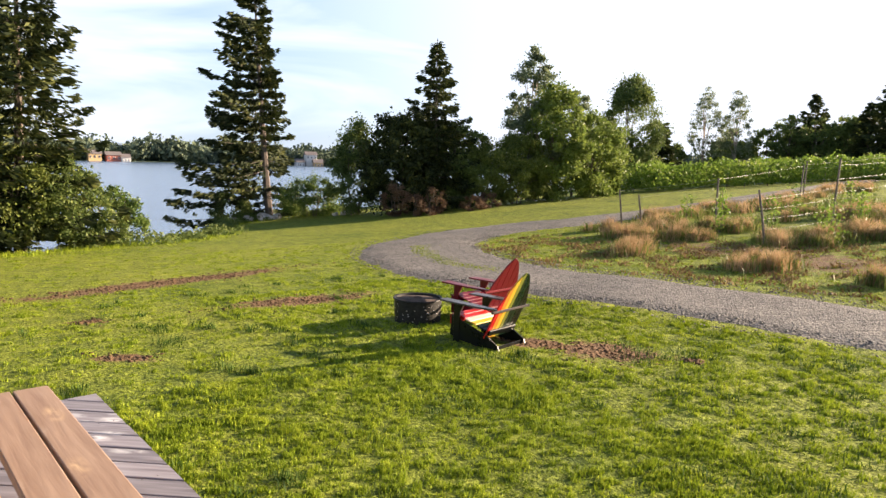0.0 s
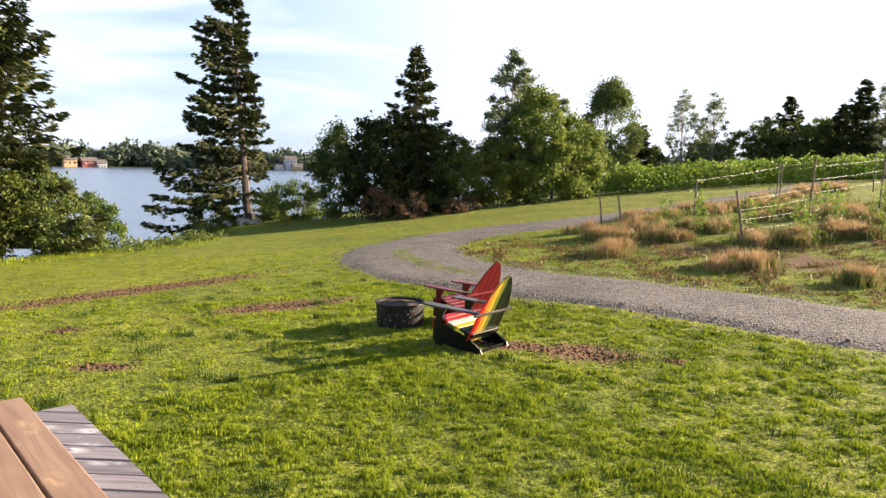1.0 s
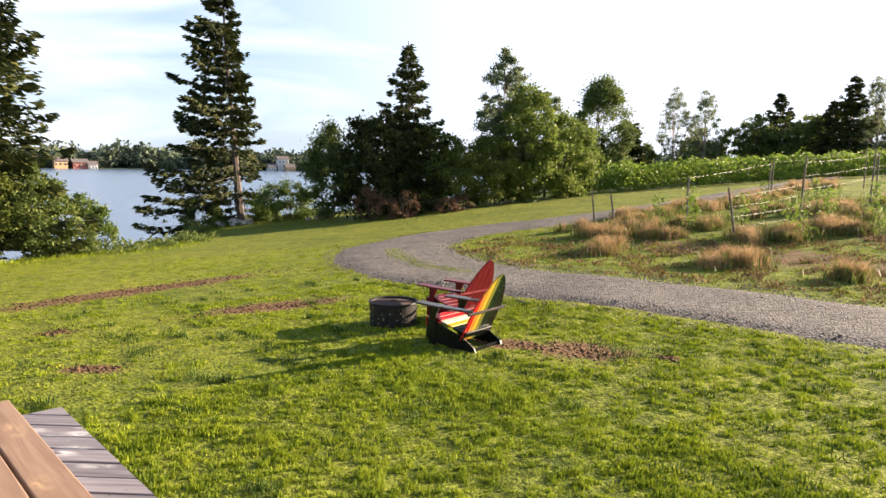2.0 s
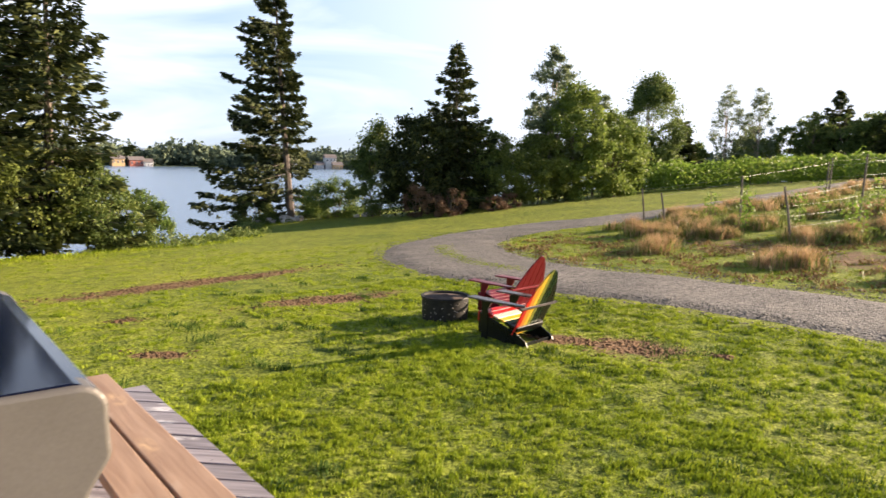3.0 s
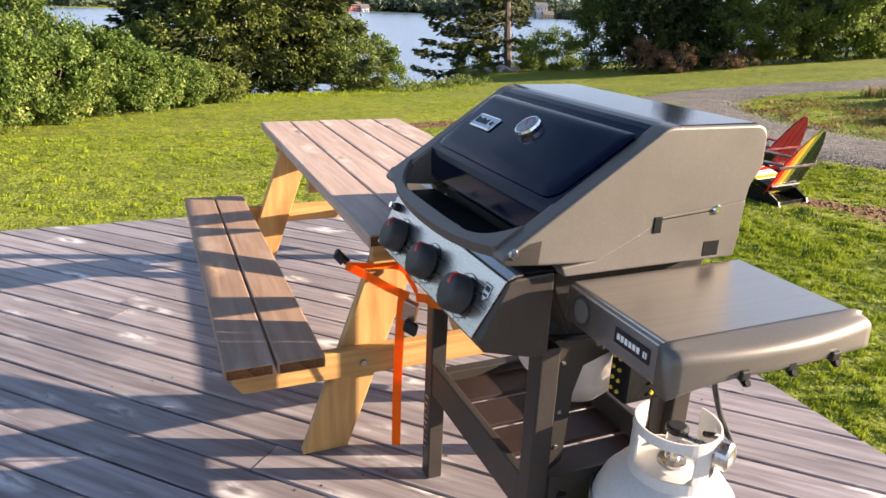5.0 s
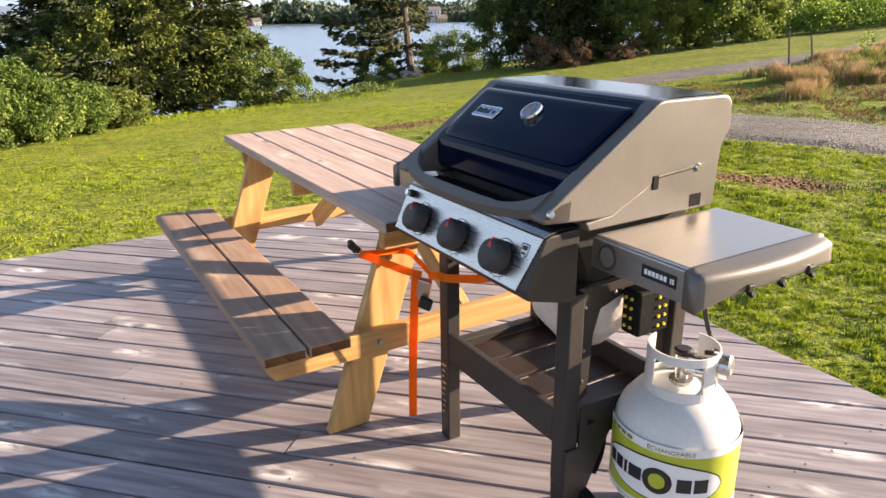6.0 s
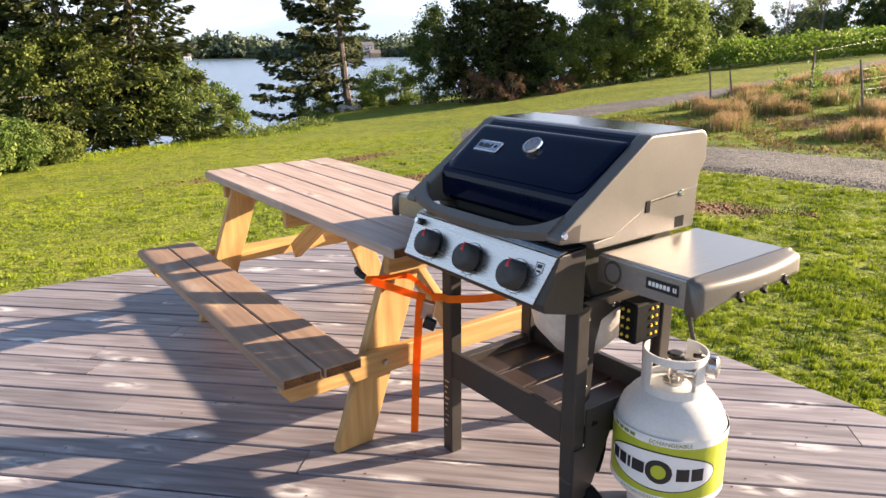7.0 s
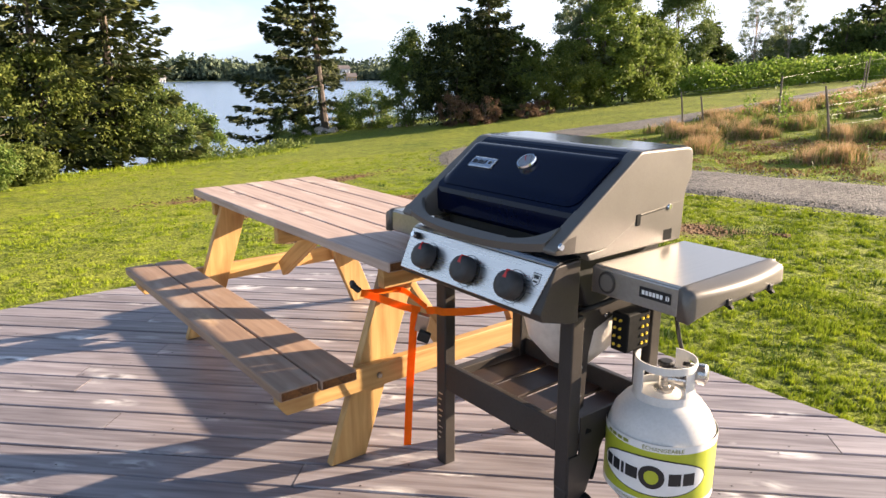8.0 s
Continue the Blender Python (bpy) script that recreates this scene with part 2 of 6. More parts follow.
def bank(y):
    """x of the top of the lake bank at y."""
    y = np.asarray(y, float)
    return -22.0 - 4.0 * np.tanh((y + 6) / 9.0) - 14.0 / (1 + np.exp(np.clip(-(y - 14) / 1.8, -40, 40))) - 0.12 * np.maximum(y - 22, 0) + 0.6 * np.sin(y * 0.6)


WATER_Z = -5.5
PLAN_TURN = radians(0.75)


def swing(x, y):
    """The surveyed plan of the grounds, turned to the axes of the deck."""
    c, s = math.cos(PLAN_TURN), math.sin(PLAN_TURN)
    return 1.15 + (x - 1.15) * c - (y - 0.15) * s, 0.15 + (x - 1.15) * s + (y - 0.15) * c



def land(x, y):
    """Height of the ground: a lawn that falls to the lake, a field that rises behind it, and the far shore."""
    x, y = np.asarray(x, float), np.asarray(y, float)
    z = -0.8 - 0.225 * soft((-x - 9) / 3) + 3.0 * (1 - np.exp(-0.105 * soft((y - 16) / 3)))
    z = np.maximum(z, -3.4)
    s = (bank(y) - x) / 5.0
    t = np.clip(s, 0, 1)
    z = z + (-9.0 - z) * (t * t * (3 - 2 * t))
    d = np.hypot(x, y)
    a = np.arctan2(-x, y)                       # 0 ahead, grows to the left
    reach = 400 + 22 * np.sin(a * 7) - 115 * (1 / (1 + np.exp(np.clip(-(a - 1.52) / 0.03, -40, 40))))
    f = np.clip((d - reach) / 60, 0, 1)
    hill = -9.0 + f * 4.2 + 7 * np.clip((d - reach - 30) / 700, 0, 1)
    return np.where(x < bank(y) - 5, np.maximum(z, hill), z)


def land_z(x, y):
    return float(land(x, y))


def wavy(x, y):
    return 0.03 * noise.noise((x * 0.7, y * 0.7, 0.0)) + 0.012 * noise.noise((x * 2.9, y * 2.9, 3.0))


# ---- mesh helpers ----
def quick(name, verts, faces, material, parent=None, label="", smooth=False):
    """A mesh object from arrays of vertices and of equal-sided faces."""
    verts, faces = np.asarray(verts, np.float32), np.asarray(faces, np.int32)
    me = bpy.data.meshes.new(name)
    n, k = faces.shape
    me.vertices.add(len(verts))
    me.vertices.foreach_set("co", verts.ravel())
    me.loops.add(n * k)
    me.loops.foreach_set("vertex_index", faces.ravel())
    me.polygons.add(n)
    me.polygons.foreach_set("loop_start", np.arange(0, n * k, k, dtype=np.int32))
    if smooth:
        me.polygons.foreach_set("use_smooth", np.ones(n, bool))
    me.update(calc_edges=True)
    me.materials.append(material)
    ob = new(name, me)
    if parent:
        ob.parent = parent
    return tagged(ob, label)


def part(name, bm, material, parent=None, label="", smooth=False):
    me = bpy.data.meshes.new(name)
    bmesh.ops.recalc_face_normals(bm, faces=bm.faces)
    if smooth:
        for f in bm.faces:
            f.smooth = True
    bm.to_mesh(me)
    bm.free()
    me.materials.append(material)
    ob = new(name, me)
    if parent:
        ob.parent = parent
    return tagged(ob, label)


def thing(name, label, category, m=None, group="", kind=""):
    ob = new(name)
    ob.empty_display_size = 0.1
    if m is not None:
        ob.matrix_world = m
    return tagged(ob, label, category, group, kind)


def box(x0, x1, y0, y1, z0, z1, bevel=0.004, seg=1):
    bm = bmesh.new()
    bmesh.ops.create_cube(bm, size=1)
    for v in bm.verts:
        v.co = Vector(((x0 + x1) / 2 + v.co.x * (x1 - x0), (y0 + y1) / 2 + v.co.y * (y1 - y0), (z0 + z1) / 2 + v.co.z * (z1 - z0)))
    if bevel:
        bmesh.ops.bevel(bm, geom=bm.edges[:], offset=bevel, segments=seg, affect="EDGES", profile=0.5)
    return bm


def prism(outline, axis, a0, a1, bevel=0.0, seg=2):
    """An outline of two coordinates drawn out along an axis: 'x' takes (y, z), 'y' takes (x, z), 'z' takes (x, y)."""
    bm = bmesh.new()

    def at(p, a):
        return {"x": (a, p[0], p[1]), "y": (p[0], a, p[1]), "z": (p[0], p[1], a)}[axis]
    lo, hi = [bm.verts.new(at(p, a0)) for p in outline], [bm.verts.new(at(p, a1)) for p in outline]
    n = len(outline)
    bm.faces.new(lo), bm.faces.new(hi[::-1])
    for i in range(n):
        bm.faces.new((lo[i], hi[i], hi[(i + 1) % n], lo[(i + 1) % n]))
    bmesh.ops.recalc_face_normals(bm, faces=bm.faces)
    if bevel:
        bmesh.ops.bevel(bm, geom=bm.edges[:], offset=bevel, segments=seg, affect="EDGES", profile=0.5)
    return bm


def spin(profile, steps=32, centre=(0, 0)):
    """A turned shape about a vertical axis from (radius, z) pairs."""
    bm = bmesh.new()
    rings = []
    for r, z in profile:
        rings.append([bm.verts.new((centre[0] + r * math.cos(2 * math.pi * i / steps), centre[1] + r * math.sin(2 * math.pi * i / steps), z)) for i in range(steps)])
    for a, b in zip(rings, rings[1:]):
        for i in range(steps):
            bm.faces.new((a[i], a[(i + 1) % steps], b[(i + 1) % steps], b[i]))
    bm.faces.new(rings[0][::-1]), bm.faces.new(rings[-1])
    return bm


def tube(points, radius, sides=8, taper=1.0):
    """A round bar along points."""
    bm = bmesh.new()
    pts = [Vector(p) for p in points]
    rings = []
    for i, p in enumerate(pts):
        way = (pts[min(i + 1, len(pts) - 1)] - pts[max(i - 1, 0)]).normalized()
        side = way.cross(Vector((0.31, 0.17, 0.93)))
        if side.length < 0.1:
            side = way.cross(Vector((1, 0, 0)))
        side.normalize()
        up = side.cross(way)
        r = float(radius * (1 + (taper - 1) * i / (len(pts) - 1)))
        rings.append([bm.verts.new(p + r * (math.cos(a) * side + math.sin(a) * up)) for a in [2 * math.pi * k / sides for k in range(sides)]])
    for a, b in zip(rings, rings[1:]):
        for k in range(sides):
            bm.faces.new((a[k], a[(k + 1) % sides], b[(k + 1) % sides], b[k]))
    bm.faces.new(rings[0][::-1]), bm.faces.new(rings[-1])
    return bm


def joined(*bms):
    """Several bmeshes as one."""
    out = bmesh.new()
    for b in bms:
        me = bpy.data.meshes.new("tmp")
        b.to_mesh(me)
        b.free()
        out.from_mesh(me)
        bpy.data.meshes.remove(me)
    return out


def moved(bm, m):
    bm.transform(m)
    return bm


# ---- ground, water, road ----
radii = np.concatenate(([0.0], 1.2 * 1.052 ** np.arange(160)))
angles = np.linspace(0, 2 * math.pi, 320, endpoint=False)
RR, AA = np.meshgrid(radii, angles, indexing="ij")
GX, GY = -RR * np.sin(AA), RR * np.cos(AA)
GZ = land(GX, GY)
for i in range(len(radii)):
    if radii[i] < 60:
        for j in range(len(angles)):
            GZ[i, j] += wavy(GX[i, j], GY[i, j])
idx = np.arange(RR.size).reshape(RR.shape)
quads = np.stack([idx[:-1], np.roll(idx, -1, 1)[:-1], np.roll(idx, -1, 1)[1:], idx[1:]], -1).reshape(-1, 4)

DIRT = [(-3.80, 7.20, 0.80, 0.62, 0.6), (-9.0, 5.9, 1.7, 0.55, 1.44), (-12.7, 4.9, 3.8, 0.62, 1.76), (-9.37, 2.68, 0.35, 0.25, 0.9),
        (-2.93, 7.71, 0.20, 0.14, 0.5), (-4.6, 6.75, 0.65, 0.35, 0.5), (-6.97, 2.48, 0.45, 0.25, 0.8), (-38.5, 17.2, 1.6, 1.0, 0.3)]


def ground_mat():
    m, n, l, b = nodes_of("lawn")
    big, mid, fine = noise_tex(n, l, 0.35, 5), noise_tex(n, l, 3.4, 6), noise_tex(n, l, 24, 4)
    r1 = ramp_between(n, (0.135, 0.185, 0.026), (0.315, 0.330, 0.050), 0.35, 0.68)
    l.new(big.outputs["Fac"], r1.inputs["Fac"])
    r2 = ramp_between(n, (0.055, 0.080, 0.014), (0.295, 0.325, 0.045), 0.34, 0.60)
    l.new(mid.outputs["Fac"], r2.inputs["Fac"])
    r3 = ramp_between(n, (0.20, 0.24, 0.18), (1.5, 1.5, 1.35), 0.36, 0.66)
    l.new(fine.outputs["Fac"], r3.inputs["Fac"])
    mx = n.new("ShaderNodeMixRGB")
    mx.inputs["Fac"].default_value = 0.5
    l.new(r1.outputs["Color"], mx.inputs["Color1"]), l.new(r2.outputs["Color"], mx.inputs["Color2"])
    mul = n.new("ShaderNodeMixRGB")
    mul.blend_type = "MULTIPLY"
    mul.inputs["Fac"].default_value = 0.8
    l.new(mx.outputs["Color"], mul.inputs["Color1"]), l.new(r3.outputs["Color"], mul.inputs["Color2"])
    soil = ramp_between(n, (0.095, 0.055, 0.029), (0.28, 0.172, 0.095), 0.34, 0.68)
    l.new(fine.outputs["Fac"], soil.inputs["Fac"])
    tc = n.new("ShaderNodeTexCoord")
    total = None
    for x, y, a, c, turn in DIRT + [(-5.5, 17.0, 7.0, 1.6, -0.15), (-2.0, 20.5, 6.0, 1.0, -0.3)]:
        mp = n.new("ShaderNodeMapping")
        mp.vector_type = "TEXTURE"
        mp.inputs["Location"].default_value = (x, y, 0)
        mp.inputs["Rotation"].default_value = (0, 0, turn)
        mp.inputs["Scale"].default_value = (a, c, 1000)
        l.new(tc.outputs["Object"], mp.inputs["Vector"])
        ln = n.new("ShaderNodeVectorMath")
        ln.operation = "LENGTH"
        l.new(mp.outputs["Vector"], ln.inputs[0])
        mr = n.new("ShaderNodeMapRange")
        mr.inputs["From Min"].default_value, mr.inputs["From Max"].default_value = 0.35, 1.35
        mr.inputs["To Min"].default_value, mr.inputs["To Max"].default_value = 0.60 if a < 5 else 0.52, 0.0
        l.new(ln.outputs["Value"], mr.inputs["Value"])
        if total is None:
            total = mr.outputs[0]
        else:
            mxm = n.new("ShaderNodeMath")
            mxm.operation = "MAXIMUM"
            l.new(total, mxm.inputs[0]), l.new(mr.outputs[0], mxm.inputs[1])
            total = mxm.outputs[0]
    ragged = n.new("ShaderNodeMath")
    ragged.operation = "MULTIPLY_ADD"
    ragged.inputs[1].default_value = 1.0
    l.new(mid.outputs["Fac"], ragged.inputs[0]), l.new(total, ragged.inputs[2])
    cut = n.new("ShaderNodeMapRange")
    cut.inputs["From Min"].default_value, cut.inputs["From Max"].default_value = 0.80, 0.98
    l.new(ragged.outputs[0], cut.inputs["Value"])
    mix = n.new("ShaderNodeMixRGB")
    l.new(cut.outputs[0], mix.inputs["Fac"])
    l.new(mul.outputs["Color"], mix.inputs["Color1"]), l.new(soil.outputs["Color"], mix.inputs["Color2"])
    far_l = n.new("ShaderNodeVectorMath")
    far_l.operation = "LENGTH"
    l.new(tc.outputs["Object"], far_l.inputs[0])
    far_r = n.new("ShaderNodeMapRange")
    far_r.inputs["From Min"].default_value, far_r.inputs["From Max"].default_value = 430, 470
    l.new(far_l.outputs["Value"], far_r.inputs["Value"])
    woods = n.new("ShaderNodeMixRGB")
    woods.inputs["Color2"].default_value = (0.045, 0.07, 0.045, 1)
    l.new(far_r.outputs[0], woods.inputs["Fac"]), l.new(mix.outputs["Color"], woods.inputs["Color1"])
    l.new(woods.outputs["Color"], b.inputs["Base Color"])
    b.inputs["Roughness"].default_value = 0.9
    b.inputs["Specular IOR Level"].default_value = 0.15
    bp = n.new("ShaderNodeBump")
    bp.inputs["Strength"].default_value, bp.inputs["Distance"].default_value = 0.9, 0.06
    hsum = n.new("ShaderNodeMath")
    hsum.operation = "ADD"
    l.new(fine.outputs["Fac"], hsum.inputs[0]), l.new(mid.outputs["Fac"], hsum.inputs[1])
    l.new(hsum.outputs[0], bp.inputs["Height"])
    l.new(bp.outputs["Normal"], b.inputs["Normal"])
    return m


ground = quick("ground", np.stack([GX, GY, GZ], -1).reshape(-1, 3), quads, ground_mat(), smooth=True)
tagged(ground, "mown green lawn with bare brown patches sloping to a lake", "lawn", kind="structure")

water_m, wn_, wl_, wb_ = nodes_of("lake_water")
wb_.inputs["Base Color"].default_value = (0.10, 0.16, 0.26, 1)
wb_.inputs["Roughness"].default_value = 0.22
wtex = noise_tex(wn_, wl_, 0.9, 4, (1.0, 0.35, 1.0))
wbp = wn_.new("ShaderNodeBump")
wbp.inputs["Strength"].default_value, wbp.inputs["Distance"].default_value = 0.8, 0.16
wl_.new(wtex.outputs["Fac"], wbp.inputs["Height"]), wl_.new(wbp.outputs["Normal"], wb_.inputs["Normal"])
wr = np.array([5.0, 200.0, 1000.0, 4000.0])
wa = np.linspace(0, 2 * math.pi, 96, endpoint=False)
WR, WA = np.meshgrid(wr, wa, indexing="ij")
widx = np.arange(WR.size).reshape(WR.shape)
wq = np.stack([widx[:-1], np.roll(widx, -1, 1)[:-1], np.roll(widx, -1, 1)[1:], widx[1:]], -1).reshape(-1, 4)
water = quick("water", np.stack([-WR * np.sin(WA) - 10, WR * np.cos(WA), np.full(WR.shape, WATER_Z)], -1).reshape(-1, 3), wq, water_m)
tagged(water, "calm pale blue lake water", "lake", kind="structure")


def smooth_line(points, n):
    """Catmull-Rom through points."""
    P = [Vector(p) for p in points]
    P = [2 * P[0] - P[1]] + P + [2 * P[-1] - P[-2]]
    out = []
    for i in range(1, len(P) - 2):
        for k in range(n):
            t = k / n
            out.append(0.5 * ((2 * P[i]) + (P[i + 1] - P[i - 1]) * t + (2 * P[i - 1] - 5 * P[i] + 4 * P[i + 1] - P[i + 2]) * t * t + (3 * P[i] - P[i - 1] - 3 * P[i + 1] + P[i + 2]) * t ** 3))
    out.append(P[-2])
    return out


ROAD = smooth_line([swing(*p) for p in [(16, 13.8), (8, 12.4), (2, 11.7), (-3.2, 11.4), (-6.5, 11.0), (-9.2, 10.7), (-11.4, 11.3), (-13.6, 12.5), (-15.6, 14.4), (-16.7, 17.0), (-16.4, 19.7), (-15.2, 22.2), (-14.2, 26), (-13.6, 31), (-13.8, 38), (-15.0, 48), (-18, 62)]], 10)
rv, ACROSS = [], 9
for i, p in enumerate(ROAD):
    way = (ROAD[min(i + 1, len(ROAD) - 1)] - ROAD[max(i - 1, 0)]).normalized()
    side = Vector((-way.y, way.x))
    for k in range(ACROSS):
        u = k / (ACROSS - 1) * 2 - 1
        w = 1.5 + 0.16 * noise.noise((p.x * 0.9, p.y * 0.9, u)) + (0.35 if -19 < p.x < -9 else 0)
        q = p + side * u * w * (0.72 if p.y > 24 else 1.0 - 0.28 * max(0.0, (p.y - 19) / 5))
        rv.append((q.x, q.y, land_z(q.x, q.y) + wavy(q.x, q.y) + (0.045 if abs(u) < 0.99 else -0.03) + 0.02 * (1 - u * u)))
ri = np.arange(len(rv)).reshape(-1, ACROSS)
rq = np.stack([ri[:-1, :-1], ri[1:, :-1], ri[1:, 1:], ri[:-1, 1:]], -1).reshape(-1, 4)


def gravel_mat():
    m, n, l, b = nodes_of("gravel")
    tc = n.new("ShaderNodeTexCoord")
    v = n.new("ShaderNodeTexVoronoi")
    v.inputs["Scale"].default_value = 26
    l.new(tc.outputs["Object"], v.inputs["Vector"])
    big = noise_tex(n, l, 0.8, 5)
    sep = n.new("ShaderNodeSeparateColor")
    l.new(v.outputs["Color"], sep.inputs[0])
    r = ramp_between(n, (0.068, 0.064, 0.062), (0.235, 0.218, 0.204), 0.1, 0.95)
    l.new(sep.outputs[0], r.inputs["Fac"])
    rb = ramp_between(n, (0.72, 0.70, 0.68), (1.12, 1.08, 1.02), 0.35, 0.65)
    l.new(big.outputs["Fac"], rb.inputs["Fac"])
    mul = n.new("ShaderNodeMixRGB")
    mul.blend_type = "MULTIPLY"
    mul.inputs["Fac"].default_value = 1
    l.new(r.outputs["Color"], mul.inputs["Color1"]), l.new(rb.outputs["Color"], mul.inputs["Color2"])
    l.new(mul.outputs["Color"], b.inputs["Base Color"])
    b.inputs["Roughness"].default_value = 0.9
    bp = n.new("ShaderNodeBump")
    bp.inputs["Strength"].default_value, bp.inputs["Distance"].default_value = 0.8, 0.03
    bp.invert = True
    l.new(v.outputs["Distance"], bp.inputs["Height"])
    l.new(bp.outputs["Normal"], b.inputs["Normal"])
    return m


M_GRAVEL = gravel_mat()
road = quick("road", rv, rq, M_GRAVEL, smooth=True)
tagged(road, "winding grey gravel track across the lawn", "gravel road", kind="structure")


# ---- trees and shrubs ----
def leaves_at(rng, centres, size, flat=0.0, ways=None, aspect=0.55):
    """Rhombic leaves, one at each centre; ways gives their long axis."""
    n = len(centres)
    if ways is None:
        ways = rng.normal(size=(n, 3))
    ways = ways / (np.linalg.norm(ways, axis=1, keepdims=True) + 1e-9)
    other = rng.normal(size=(n, 3))
    other[:, 2] *= 1 - flat
    side = np.cross(ways, other)
    side /= np.linalg.norm(side, axis=1, keepdims=True) + 1e-9
    s = size * rng.uniform(0.6, 1.35, (n, 1))
    v = np.stack([centres - ways * s * 0.5, centres + side * s * aspect * 0.5, centres + ways * s * 0.5, centres - side * s * aspect * 0.5], 1)
    f = np.arange(n * 4).reshape(n, 4)
    return v.reshape(-1, 3), f


def stem(points, r0, r1, sides=7):
    return tube(points, r0, sides, r1 / r0)


def spruce(x, y, height, radius, seed, label, bare=0.08, lean=(0, 0), dense=1.0, bias=(0, 0, 0.0), bare_on=(0, 0), spray=0.29, bark=None, needles=None, power=0.85):
    rng = np.random.default_rng(seed)
    x, y = swing(x, y)
    z0 = land_z(x, y) - 0.1
    tree = thing("spruce_tree", label, "tree", Matrix.Translation((x, y, z0)), "spruces by the lake")
    axis = [np.array((lean[0] * (1 - (1 - t) ** 2) + 0.08 * math.sin(3 * t + seed), lean[1] * t, height * t)) for t in np.linspace(0, 1, 9)]
    woods = [stem(axis, 0.017 * height, 0.02)]

    def on_axis(t):
        k = min(int(t * 8), 7)
        return axis[k] + (axis[k + 1] - axis[k]) * (t * 8 - k)
    cents, ways = [], []
    z = bare * height
    while z < height * 0.985:
        t = z / height
        n = int(rng.integers(5, 8))
        a0 = rng.uniform(0, 6.28)
        for k in range(n):
            a = a0 + k * 6.283 / n + rng.normal(0, 0.25)
            d = np.array((math.cos(a), math.sin(a)))
            low = 1.0 - 0.12 * max(0.0, 0.16 - t) / 0.16
            L = radius * (1 - t) ** power * rng.uniform(0.50, 1.16) * low + 0.12
            L *= 1 + bias[2] * (d[0] * bias[0] + d[1] * bias[1])
            if t < 0.34 and d[0] * bare_on[0] + d[1] * bare_on[1] > 0.05:
                if rng.random() < 0.85:
                    continue
            if rng.random() < 0.13:
                continue
            base = on_axis(t)
            m = max(8, int(L / 0.024 * dense))
            k_c = max(4, int(L / 0.12))
            of = rng.integers(0, k_c, m)
            u_c, s_c = rng.uniform(0.06, 0.98, k_c) ** 0.85, rng.normal(0, 1.0, k_c)
            u = np.clip(u_c[of] + rng.normal(0, 0.075 / max(L, 0.4), m), 0.03, 1.04)
            dip = -0.30 * (1 - t) * L * u + 0.20 * L * u ** 2.6 + 0.12 * t * L * u
            p = base[None, :] + np.stack([d[0] * L * u, d[1] * L * u, dip], 1)
            spread = 0.23 * L * (1 - 0.55 * u) + 0.05
            sgn = s_c[of] * spread + rng.normal(0, 0.07, m)
            p[:, 0] += -d[1] * sgn
            p[:, 1] += d[0] * sgn
            p[:, 2] += rng.normal(-0.07, 0.065, m) - 0.24 * np.abs(sgn)
            wv = np.stack([d[0] - d[1] * sgn / (spread + 0.01) * 0.8, d[1] + d[0] * sgn / (spread + 0.01) * 0.8, -0.25 + rng.normal(0, 0.35, m)], 1)
            cents.append(p), ways.append(wv)
            if L > 0.5:
                woods.append(tube([base, base + np.array((d[0] * L * 0.5, d[1] * L * 0.5, -0.11 * (1 - t) * L)), base + np.array((d[0] * L * 0.92, d[1] * L * 0.92, -0.14 * (1 - t) * L + 0.1 * L * t))], 0.008 + 0.010 * L / 2, 3, 0.25))
        z += rng.uniform(0.25, 0.47) * (0.55 + 0.45 * height / 13)
    c, w = np.concatenate(cents), np.concatenate(ways)
    v, f = leaves_at(rng, c, spray, 0.6, w, 0.30)
    part("trunk", joined(*woods), bark or M_BARK, tree)
    quick("crown", v, f, needles or M_SPRUCE, tree)
    return tree


